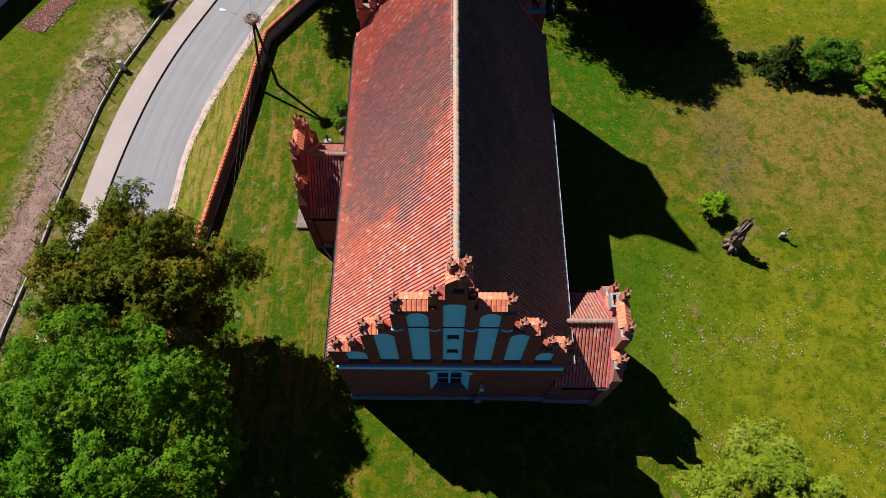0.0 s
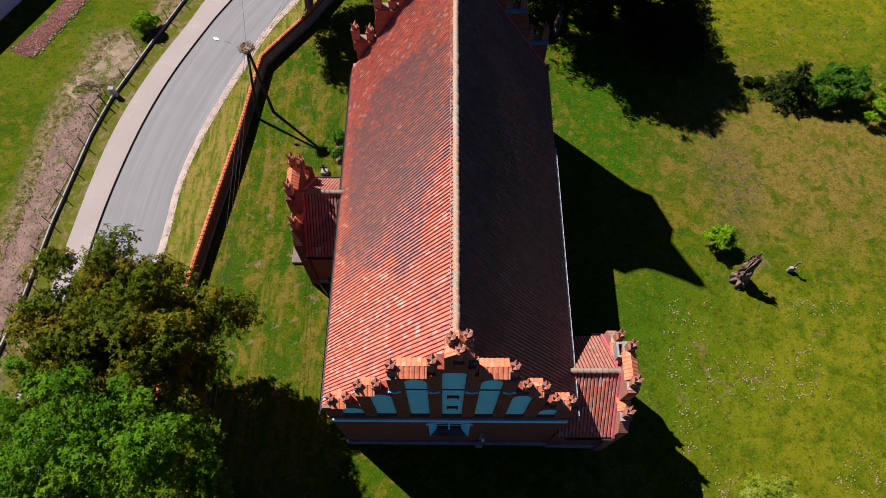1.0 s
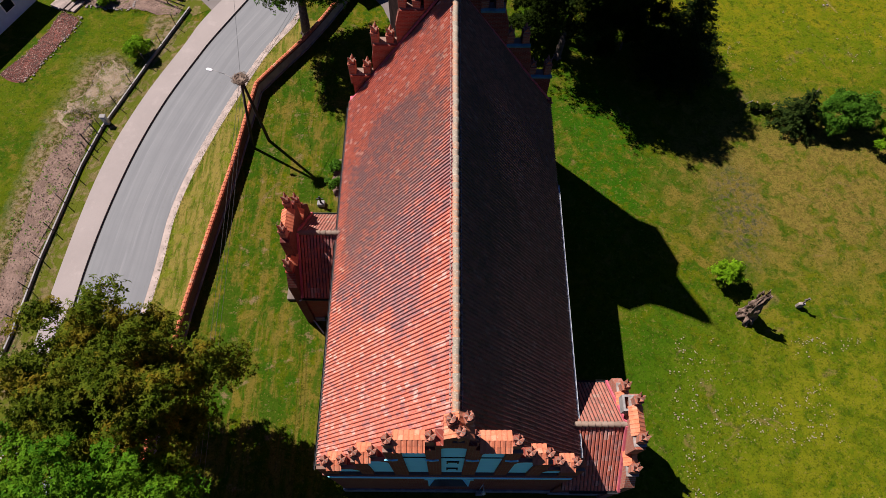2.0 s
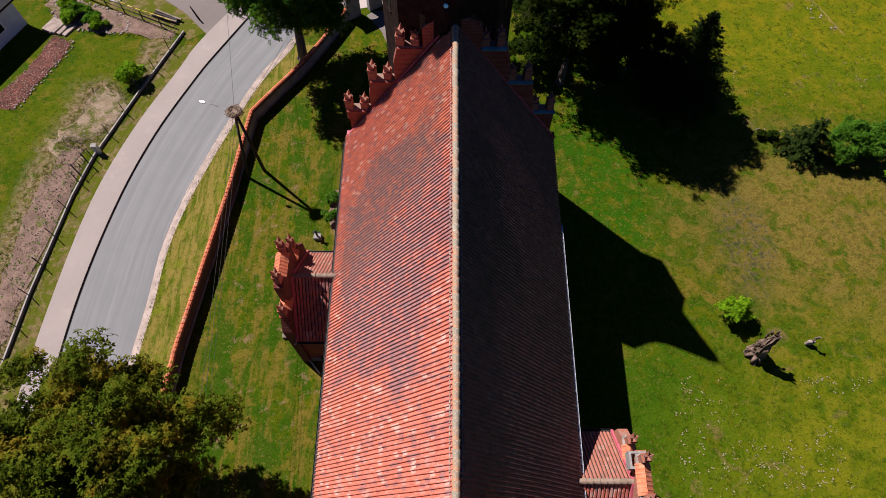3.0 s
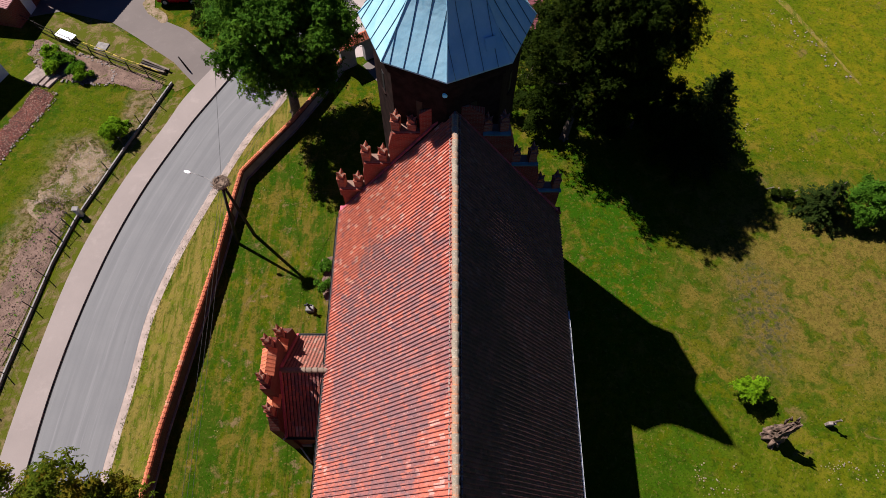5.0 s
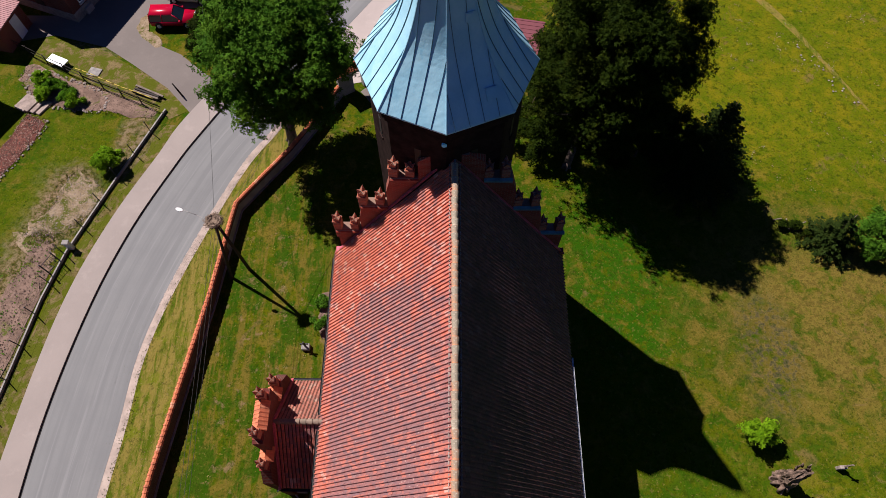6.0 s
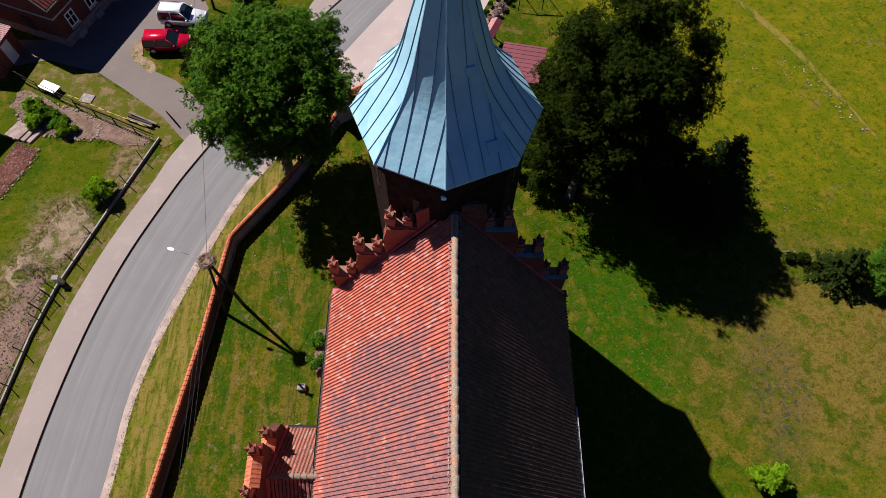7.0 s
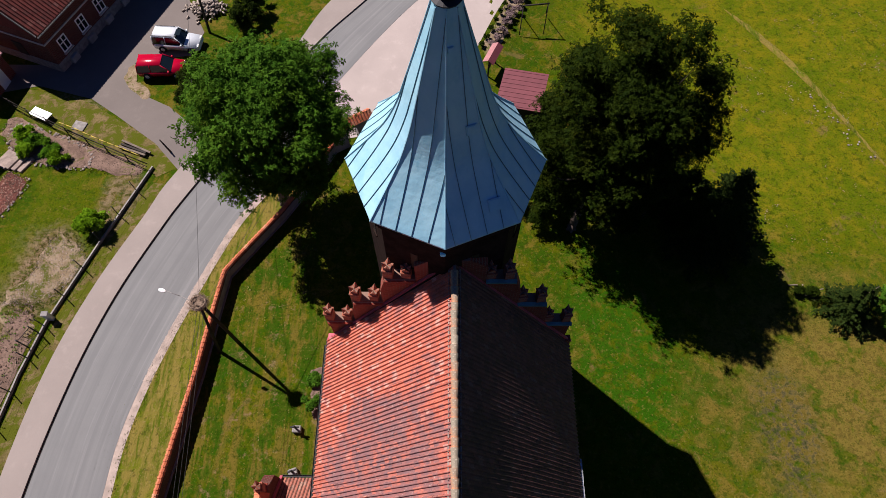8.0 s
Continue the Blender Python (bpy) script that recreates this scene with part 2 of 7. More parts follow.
def tile_material(name, rnd, a, b, dark, lichen):
    """Fired clay pantiles; rnd picks the shade of one tile ("island" or "each")."""
    k = Mat(name, 0.9, 0.0, 0.06)
    r = k.island() if rnd == "island" else k.each()
    geo = k.t.nodes.new("ShaderNodeNewGeometry").outputs["Position"]
    c = k.mix(r, a, b)
    sep = k.t.nodes.new("ShaderNodeSeparateXYZ")
    k.put(geo, sep.inputs[0])
    old = k.ramp(sep.outputs["Y"], 24.0, 10.0, 0.0, 0.4)          # the oldest, most bleached tiles lie to the south
    c = k.mix(k.times(old, k.ramp(k.noise(0.6, 4, 0.7, at=geo), 0.3, 0.6)), c, k.mix(k.ramp(r, 0.6, 1.0), a, lichen))
    second = k.t.nodes.new("ShaderNodeMath")
    second.operation = "FRACT"
    k.put(k.times(r, 37.31), second.inputs[0])
    c = k.mix(k.ramp(second.outputs[0], 0.92, 0.94, 0.0, 0.55), c, lichen)
    c = k.mix(k.ramp(second.outputs[0], 0.16, 0.10, 0.0, 0.55), c, dark)
    patch_at = k.t.nodes.new("ShaderNodeVectorMath")          # a large mauve, lichen-worn patch high on the slope
    patch_at.operation = "DISTANCE"
    k.put(geo, patch_at.inputs[0])
    patch_at.inputs[1].default_value = (-3.2, 22.5, 13.0)
    near = k.ramp(patch_at.outputs["Value"], 9.0, 3.5, 0.0, 0.20)
    worn = k.t.nodes.new("ShaderNodeMath")
    k.put(k.noise(0.38, 6, 0.72, at=geo, distort=0.3), worn.inputs[0])
    k.put(near, worn.inputs[1])
    c = k.mix(k.ramp(worn.outputs[0], 0.54, 0.66, 0.0, 0.92), c, k.mix(k.ramp(r, 0.75, 1.0, 0.0, 0.5), k.mix(k.times(r, 0.35), dark, a), a))
    c = k.mix(k.ramp(k.noise(3.5, 4, 0.75, at=geo), 0.52, 0.70, 0.0, 0.55), c, tuple(0.55 * v for v in b))
    c = k.mix(k.ramp(k.noise(11, 4, 0.75, at=geo), 0.50, 0.68, 0.0, 0.55), c, dark)
    c = k.mix(k.ramp(k.noise(18, 4, 0.8, at=geo), 0.56, 0.70, 0.0, 0.4), c, lichen)
    c = k.mix(k.ramp(k.noise(5, 4, 0.7, at=geo), 0.60, 0.70, 0.0, 0.5), c, lichen)
    k.colour(c).bump(k.noise(30, 3, at=geo), 0.12, 0.005)
    return k.m


def ridge_material():
    """Old ridge tiles: orange clay ones among grey, lichen-covered ones."""
    k = Mat("ridge_tile", 0.75, 0.0, 0.25)
    r = k.each()
    c = k.mix(k.ramp(r, 0.40, 0.60), (0.444, 0.185, 0.083), (0.277, 0.222, 0.157))
    c = k.mix(k.ramp(r, 0.84, 0.92), c, (0.388, 0.323, 0.231))
    c = k.mix(k.ramp(k.noise(5, 5, 0.7), 0.42, 0.58, 0.0, 0.85), c, (0.203, 0.176, 0.129))
    c = k.mix(k.ramp(k.noise(14, 4, 0.7), 0.55, 0.66, 0.0, 0.7), c, (0.508, 0.444, 0.333))
    k.colour(c).bump(k.noise(25, 3), 0.3, 0.01)
    return k.m


def leaf_material(name, a, b, warm, share=0.25):
    k = Mat(name, 0.7, 0.0, 0.04)
    c = k.mix(k.island(), a, b)
    c = k.mix(k.ramp(k.noise(0.45, 3, 0.6), 0.5, 0.7, 0.0, share * 2), c, warm)
    k.colour(c)
    out = k.t.nodes["Material Output"]
    tr = k.t.nodes.new("ShaderNodeBsdfTranslucent")
    k.put(c, tr.inputs["Color"])
    ms = k.t.nodes.new("ShaderNodeMixShader")
    ms.inputs[0].default_value = 0.3
    k.t.links.new(k.b.outputs[0], ms.inputs[1])
    k.t.links.new(tr.outputs[0], ms.inputs[2])
    k.t.links.new(ms.outputs[0], out.inputs["Surface"])
    return k.m


def sheet_metal():
    k = Mat("sheet_metal", 0.42, 0.0, 0.5)
    c = k.mix(k.ramp(k.noise(0.7, 4, 0.6, distort=0.6), 0.3, 0.7), (0.235, 0.470, 0.585), (0.315, 0.550, 0.645))
    c = k.mix(k.ramp(k.noise(2.2, 4, 0.7, stretch=(1, 1, 0.25)), 0.58, 0.75, 0.0, 0.4), c, (0.100, 0.370, 0.530))
    k.colour(c).rough(k.ramp(k.noise(1.6, 3), 0.3, 0.7, 0.4, 0.6)).bump(k.noise(1.5, 3, 0.5), 0.6, 0.06)
    return k.m


M_GRASS = grass_material()
M_VERGE = verge_material()
M_ASPHALT = asphalt_material()
M_WALK = road_material("pale_paving", (0.240, 0.205, 0.182))
M_YARD = road_material("yard_paving", (0.135, 0.115, 0.102))
M_COURT = road_material("forecourt_paving", (0.330, 0.282, 0.255))
M_DRYGRASS = bare_material("dry_grass", (0.150, 0.112, 0.050), (0.088, 0.070, 0.022), 0.23, (0.056, 0.070, 0.002))
# House brick; on the west porch gable its darkness stands in for shade.
M_BRICK_HOUSE_AND_SHADE = brick_material("house_and_shaded_gable_brick", (0.115, 0.026, 0.019), (0.075, 0.018, 0.014), (0.120, 0.085, 0.066))
# Near-black colour standing in for the kerb's shadow on the road.
M_KERB_SHADE = plain("kerb_shade_black", (0.0165, 0.0145, 0.0132), 0.9)
M_SAND = plain("sandy_edge", (0.305, 0.245, 0.205), 0.95, var=0.2, scale=1.2)
M_DIRT = bare_material("bare_earth", (0.185, 0.125, 0.096), (0.115, 0.077, 0.058), 0.10, (0.058, 0.076, 0.006))
M_BARK_MULCH = dirt_material("bark_mulch", (0.1584, 0.0594, 0.0429), (0.0858, 0.033, 0.0264))
M_BRICK = brick_material("red_brick", (0.245, 0.050, 0.030), (0.160, 0.033, 0.022), (0.200, 0.130, 0.095))
# One near-black colour for the whole tower wall.
M_TOWER = plain("near_black_wall", (0.020, 0.012, 0.010), 0.95, var=0.4, scale=2.0, spec=0.05)
M_PINNACLE = brick_material("weathered_crown_brick", (0.330, 0.110, 0.062), (0.205, 0.066, 0.042), (0.2244, 0.165, 0.132))
M_BLADE = leaf_material("grass_blade", (0.0297, 0.0726, 0.0013), (0.0924, 0.1254, 0.004), (0.1848, 0.1452, 0.0264), 0.3)
# Paler copy of the red brick, with sunlight in its colour.
M_BRICK_LIT = brick_material("sunlit_brick", (0.3036, 0.0957, 0.0561), (0.2244, 0.0627, 0.0363), (0.2772, 0.2112, 0.1716))
M_TILE = tile_material("clay_tile", "island", (0.490, 0.140, 0.086), (0.360, 0.098, 0.064), (0.150, 0.094, 0.100), (0.5676, 0.3828, 0.3168))
M_TILE_ONE = tile_material("clay_tile_single", "each", (0.490, 0.140, 0.086), (0.360, 0.098, 0.064), (0.150, 0.094, 0.100), (0.5676, 0.3828, 0.3168))
# Darker copy of the clay tile: the east slope's shade is in its colour.
M_TILE_SHADE = tile_material("shaded_clay_tile", "island", (0.150, 0.064, 0.060), (0.095, 0.042, 0.042), (0.045, 0.030, 0.032), (0.15, 0.105, 0.10))
M_TILE_SHADE.node_tree.nodes["Principled BSDF"].inputs["Roughness"].default_value = 0.6
M_TILE_SHADE.node_tree.nodes["Principled BSDF"].inputs["Specular IOR Level"].default_value = 0.2
M_RIDGE = ridge_material()
M_COPING = tile_material("orange_coping", "each", (0.530, 0.165, 0.082), (0.440, 0.128, 0.062), (0.270, 0.098, 0.058), (0.520, 0.290, 0.180))
M_METAL = sheet_metal()
M_SEAM = plain("seam", (0.075, 0.150, 0.190), 0.5, 0.1)
# White plaster with the blue skylight of the shaded front in its colour.
M_PLASTER = plain("skylight_blue_plaster", (0.26, 0.78, 1.0), 0.85, var=0.04, scale=1.2)
# East ledges only: the dim blue of their shade is the base colour.
M_LEDGE = plain("shade_blue_plaster", (0.085, 0.215, 0.235), 0.9, var=0.25, scale=2.0)
M_BLUEWHITE = plain("bluish_white_render", (0.50, 0.58, 0.66), 0.9, var=0.08, scale=1.0)
M_OFFWHITE = plain("limewash", (0.396, 0.3696, 0.33), 0.9, var=0.15, scale=1.0)
M_STONE = plain("grey_stone", (0.198, 0.1848, 0.1716), 0.9)
M_DARK = plain("dark_opening", (0.0079, 0.0079, 0.0079), 0.6)
M_IRON = plain("dark_iron", (0.0198, 0.0198, 0.0211), 0.6, 0.4)
M_WOOD = plain("weathered_wood", (0.132, 0.1056, 0.0825), 0.9, scale=2.0)
M_WOOD_DARK = plain("tarred_wood", (0.0231, 0.0185, 0.0145), 0.85)
M_BARK = plain("bark", (0.0924, 0.0693, 0.0561), 0.95, var=0.45, scale=4.0)
M_ZINC = plain("zinc", (0.46, 0.48, 0.50), 0.5, 0.2)
M_ROSE = plain("rose_flashing", (0.4092, 0.0858, 0.1122), 0.55)
M_LEAF_DEEP = leaf_material("leaf_deep", (0.028, 0.095, 0.002), (0.085, 0.185, 0.005), (0.125, 0.200, 0.005))
M_LEAF_GREEN = leaf_material("leaf_green", (0.026, 0.080, 0.004), (0.066, 0.150, 0.009), (0.095, 0.160, 0.006))
M_LEAF_BROWN = leaf_material("leaf_brownish", (0.036, 0.064, 0.002), (0.090, 0.112, 0.005), (0.185, 0.125, 0.008), 0.42)
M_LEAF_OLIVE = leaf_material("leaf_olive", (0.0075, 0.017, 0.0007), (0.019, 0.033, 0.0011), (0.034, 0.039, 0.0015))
M_LEAF_BRIGHT = leaf_material("leaf_bright", (0.080, 0.180, 0.002), (0.140, 0.255, 0.004), (0.180, 0.245, 0.004))
M_LEAF_PALE = leaf_material("leaf_pale", (0.095, 0.150, 0.006), (0.170, 0.225, 0.014), (0.270, 0.280, 0.045))
M_NEEDLE = leaf_material("needle", (0.010, 0.022, 0.003), (0.026, 0.042, 0.006), (0.040, 0.046, 0.007))
M_BRICK_GREY = brick_material("weathered_brick", (0.095, 0.045, 0.034), (0.070, 0.036, 0.028), (0.130, 0.105, 0.088))
M_PLASTER_GREY = plain("grey_plaster", (0.264, 0.2508, 0.231), 0.9, var=0.2, scale=1.3)
M_TWIG = plain("twigs", (0.1584, 0.1122, 0.0792), 0.95, var=0.4, scale=8)
M_WHITE = plain("white_paint", (0.78, 0.78, 0.77), 0.5, var=0.06)
M_WIRE = plain("wire", (0.066, 0.066, 0.066), 0.5, 0.5)
M_SNAG = plain("grey_dead_wood", (0.125, 0.085, 0.062), 0.95, var=0.6, scale=5.0)
M_FLOWER = plain("pale_petals", (0.165, 0.140, 0.075), 0.8, var=0.2)
M_TUFT = plain("dry_tuft", (0.1584, 0.1386, 0.0462), 0.9, var=0.3)
M_CONCRETE = plain("concrete", (0.215, 0.20, 0.188), 0.9, var=0.2, scale=1.5)
M_GRAVEL = bare_material("gravel", (0.245, 0.188, 0.128), (0.165, 0.122, 0.070), 0.17, (0.056, 0.068, 0.004))
M_STEP = plain("worn_step_stone", (0.2178, 0.1716, 0.1452), 0.9, var=0.3, scale=2.0)
M_STONE_PALE = plain("pale_stone", (0.2376, 0.198, 0.1716), 0.9, var=0.4, scale=2.0)
M_YELLOW = plain("yellow_plastic", (0.33, 0.2508, 0.033), 0.5)
M_RED = plain("red_car_paint", (0.33, 0.002, 0.020), 0.22, 0.0, 0.04, 2.0, 0.25)
M_SILVER = plain("silver_car_paint", (0.60, 0.64, 0.66), 0.3, 0.2, 0.04, 2.0, 0.6)
M_GLASS = plain("dark_glass", (0.0079, 0.0132, 0.0145), 0.08, 0.0, 0.1, 1.0, 0.6)
M_TYRE = plain("tyre", (0.0099, 0.0099, 0.0099), 0.85)
M_FIREWOOD = plain("firewood", (0.2772, 0.231, 0.1914), 0.9, var=0.45, scale=1.5)
M_SLATE = plain("dark_roof", (0.0231, 0.0231, 0.0264), 0.7)
M_HEATHER = leaf_material("heather", (0.1452, 0.099, 0.099), (0.264, 0.198, 0.1848), (0.099, 0.0792, 0.0462))
M_REDSHEET = plain("red_sheet", (0.1254, 0.033, 0.0396), 0.55, 0.1, 0.12, 1.0)


# ---- building blocks ----
def thing(name, label, category, group="", kind="", at=(0, 0, 0)):
    ob = new(name)
    ob.location = at
    ob.empty_display_size = 0.3
    return tagged(ob, label, category, group, kind)


def mesh_of(name, bm, material):
    me = bpy.data.meshes.new(name)
    bm.to_mesh(me)
    bm.free()
    me.materials.append(material)
    return me


def part(name, bm, material, parent, label="", kind=""):
    ob = new(name, mesh_of(name, bm, material))
    ob.parent = parent
    return tagged(ob, label, kind=kind)


def single(name, bm, material, label, category="", group="", kind=""):
    return tagged(new(name, mesh_of(name, bm, material)), label, category, group, kind)


def raw(name, verts, faces, material, parent=None, smooth=False):
    """A mesh object from numpy arrays: verts n x 3, faces m x 3 or m x 4."""
    me = bpy.data.meshes.new(name)
    n, w = faces.shape
    me.vertices.add(len(verts))
    me.vertices.foreach_set("co", verts.astype(np.float32).ravel())
    me.loops.add(n * w)
    me.loops.foreach_set("vertex_index", faces.astype(np.int32).ravel())
    me.polygons.add(n)
    me.polygons.foreach_set("loop_start", np.arange(0, n * w, w, dtype=np.int32))
    me.update(calc_edges=True)
    me.polygons.foreach_set("use_smooth", np.full(n, smooth, dtype=bool))
    me.materials.append(material)
    ob = new(name, me)
    ob.parent = parent
    return ob


def box(bm, x0, x1, y0, y1, z0, z1, m=None, bevel=0.0):
    vs = [bm.verts.new((x, y, z)) for z in (z0, z1) for y in (y0, y1) for x in (x0, x1)]
    fs = [bm.faces.new([vs[i] for i in q]) for q in ((0, 2, 3, 1), (4, 5, 7, 6), (0, 1, 5, 4), (2, 6, 7, 3), (0, 4, 6, 2), (1, 3, 7, 5))]
    if bevel:
        es = list({e for f in fs for e in f.edges})
        got = bmesh.ops.bevel(bm, geom=es, offset=bevel, segments=1, affect="EDGES")
        vs = list({v for f in got["faces"] for v in f.verts})
    if m:
        bmesh.ops.transform(bm, matrix=m, verts=vs)
    return bm


def prism(bm, poly, d0, d1, axis="y"):
    """Extrudes a polygon. axis y: poly in (x, z); axis x: poly in (y, z); axis z: poly in (x, y)."""
    def at(p, d):
        return {"y": (p[0], d, p[1]), "x": (d, p[0], p[1]), "z": (p[0], p[1], d)}[axis]
    a = [bm.verts.new(at(p, d0)) for p in poly]
    b = [bm.verts.new(at(p, d1)) for p in poly]
    n = len(poly)
    fs = [bm.faces.new(a), bm.faces.new(b[::-1])]
    for i in range(n):
        fs.append(bm.faces.new((a[i], b[i], b[(i + 1) % n], a[(i + 1) % n])))
    bmesh.ops.recalc_face_normals(bm, faces=fs)
    return bm


def rod(bm, p, q, r0, r1=None, n=8):
    """A tapered round bar from p to q."""
    p, q = Vector(p), Vector(q)
    r1 = r0 if r1 is None else r1
    turn = (q - p).to_track_quat("Z", "Y").to_matrix()
    ring = []
    for c, r in ((p, r0), (q, r1)):
        ring.append([bm.verts.new(c + turn @ Vector((r * math.cos(2 * math.pi * i / n), r * math.sin(2 * math.pi * i / n), 0))) for i in range(n)])
    for i in range(n):
        f = bm.faces.new((ring[0][i], ring[0][(i + 1) % n], ring[1][(i + 1) % n], ring[1][i]))
        f.smooth = True
    bm.faces.new(ring[0][::-1])
    bm.faces.new(ring[1])
    return bm


def lathe(bm, centre, profile, n=12, phase=0.0):
    """Turns a profile of (radius, z) round the upright axis at centre."""
    rings = []
    for r, z in profile:
        rings.append([bm.verts.new((centre[0] + r * math.cos(phase + 2 * math.pi * i / n), centre[1] + r * math.sin(phase + 2 * math.pi * i / n), centre[2] + z)) for i in range(n)])
    for a, b in zip(rings, rings[1:]):
        for i in range(n):
            bm.faces.new((a[i], a[(i + 1) % n], b[(i + 1) % n], b[i]))
    bm.faces.new(rings[0][::-1])
    bm.faces.new(rings[-1])
    return bm


def ball(bm, centre, r, squash=1.0, rough=0.0, sub=2, rng=random):
    got = bmesh.ops.create_icosphere(bm, subdivisions=sub, radius=r)
    for v in got["verts"]:
        k = 1 + rough * (noise.noise(v.co * 2.3 / r + Vector(centre)) + 0.4 * rng.uniform(-1, 1))
        v.co = Vector((v.co.x * k, v.co.y * k, v.co.z * k * squash)) + Vector(centre)
    return bm


def smooth_line(pts, step=0.8):
    """A smooth line (Catmull-Rom) through pts, cut into steps of about that length."""
    pts = [Vector((*p, 0)[:3]) for p in pts]
    out = []
    for i in range(len(pts) - 1):
        p0, p1, p2, p3 = pts[max(i - 1, 0)], pts[i], pts[i + 1], pts[min(i + 2, len(pts) - 1)]
        n = max(1, round((p2 - p1).length / step))
        for j in range(n):
            t = j / n
            out.append(0.5 * ((2 * p1) + (p2 - p0) * t + (2 * p0 - 5 * p1 + 4 * p2 - p3) * t * t + (3 * p1 - p0 - 3 * p2 + p3) * t ** 3))
    return out + [pts[-1]]


def ground_z(x, y):
    """The lawn falls gently to the east of the church."""
    k = min(max((x - 4) / 20, 0), 1)
    return -1.6 * k * (1.35 - 0.35 * k) + 0.08 * min(max((x + 17) / 6, 0), 1) * noise.noise(Vector((x * 0.12, y * 0.12, 0)))


def ribbon(bm, left, right, lift, depth=0.0):
    """A strip between two lines of equal count, lying on the ground, with a skirt."""
    a = [bm.verts.new((p.x, p.y, ground_z(p.x, p.y) + lift)) for p in left]
    b = [bm.verts.new((p.x, p.y, ground_z(p.x, p.y) + lift)) for p in right]
    for i in range(len(a) - 1):
        bm.faces.new((a[i], b[i], b[i + 1], a[i + 1]))
    if depth:
        for s, flip in ((a, 1), (b, 0)):
            low = [bm.verts.new(v.co - Vector((0, 0, depth))) for v in s]
            for i in range(len(s) - 1):
                q = (s[i], s[i + 1], low[i + 1], low[i])
                bm.faces.new(q if flip else q[::-1])
    bmesh.ops.recalc_face_normals(bm, faces=bm.faces[:])
    return bm


def resample(line, n):
    d = [0.0]
    for a, b in zip(line, line[1:]):
        d.append(d[-1] + (b - a).length)
    out, j = [], 0
    for i in range(n):
        s = d[-1] * i / (n - 1)
        while j < len(d) - 2 and d[j + 1] < s:
            j += 1
        out.append(line[j].lerp(line[j + 1], (s - d[j]) / max(d[j + 1] - d[j], 1e-6)))
    return out


def patch(bm, pts, lift=0.03, ragged=0.25, mound=0.0, seed=1):
    """A flat piece of ground cover with a ragged outline that follows the ground."""
    line = smooth_line(list(pts) + [pts[0]], 0.3)[:-1]
    rng = random.Random(seed)
    c = sum(line, Vector()) / len(line)
    rings = []
    for k in (1.0, 0.9, 0.7, 0.45, 0.2):
        ring = []
        for p in line:
            q = c + (p - c) * k
            w = ragged * (1 if k == 1.0 else 0.3)
            q = q + Vector((rng.uniform(-w, w), rng.uniform(-w, w), 0)) * 0.6
            q = q + Vector((noise.noise(p * 0.9), noise.noise(p * 0.9 + Vector((7, 3, 0))), 0)) * ragged * 2.2
            up = -0.05 if k == 1.0 else lift + mound * (1 - k * k) * (0.6 + 0.4 * noise.noise(q * 0.8))
            ring.append(bm.verts.new((q.x, q.y, ground_z(q.x, q.y) + up)))
        rings.append(ring)
    n = len(line)
    for a, b in zip(rings, rings[1:]):
        for i in range(n):
            bm.faces.new((a[i], a[(i + 1) % n], b[(i + 1) % n], b[i]))
    bm.faces.new(rings[-1])
    bmesh.ops.recalc_face_normals(bm, faces=bm.faces[:])
    return bm


# ---- ground, road, paving ----
def axis_steps(lo, hi, step):
    mid = np.arange(lo, hi + 0.01, step)
    far = np.array([8, 20, 45, 100, 220, 450, 800, 1400, 2200.0])
    return np.concatenate((lo - far[::-1], mid, hi + far))


gx, gy = axis_steps(-60, 60, 1.0), axis_steps(-30, 100, 1.0)
gv = np.array([(x, y, ground_z(x, y)) for y in gy for x in gx])
gi = np.arange(len(gx) * len(gy)).reshape(len(gy), len(gx))
gf = np.stack((gi[:-1, :-1], gi[:-1, 1:], gi[1:, 1:], gi[1:, :-1]), -1).reshape(-1, 4)
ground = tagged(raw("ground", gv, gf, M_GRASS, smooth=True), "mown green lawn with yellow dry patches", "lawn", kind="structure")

KERB = smooth_line([(-26.2, -30), (-26.4, 0), (-26.55, 16), (-26.43, 24.8), (-25.45, 32.7), (-23.98, 38.8), (-21.95, 44.2), (-19.97, 48.5), (-12.75, 62.2), (-7.7, 69.3), (0, 79), (16, 96)])
WALK = smooth_line([(-28.2, -30), (-28.4, 0), (-28.5, 16), (-28.2, 25), (-27.35, 33.2), (-25.62, 39.8), (-23.25, 45.8), (-21.5, 50.0), (-14.3, 62.2), (-10.9, 69.3), (-3.2, 79.6), (12.6, 97)])
ROAD_E = smooth_line([(-21.7, -30), (-21.8, 0), (-21.9, 14), (-21.75, 20), (-21.45, 24.4), (-21.25, 29.2), (-20.15, 34.3), (-18.05, 40.7), (-16.2, 45.4), (-14.0, 49.2), (-11.2, 56.4), (-2.9, 69.3), (5, 77), (20, 92)])
N = 150
kerb, walk_w, road_e = (resample(l, N) for l in (KERB, WALK, ROAD_E))
road_bm = bmesh.new()
for i in range(8):
    ribbon(road_bm, [a.lerp(b, i / 8) for a, b in zip(kerb, road_e)], [a.lerp(b, (i + 1) / 8) for a, b in zip(kerb, road_e)], 0.03, 0.2 if i in (0, 7) else 0.0)
lane = road_bm.loops.layers.uv.new("lane")
road_bm.faces.ensure_lookup_table()
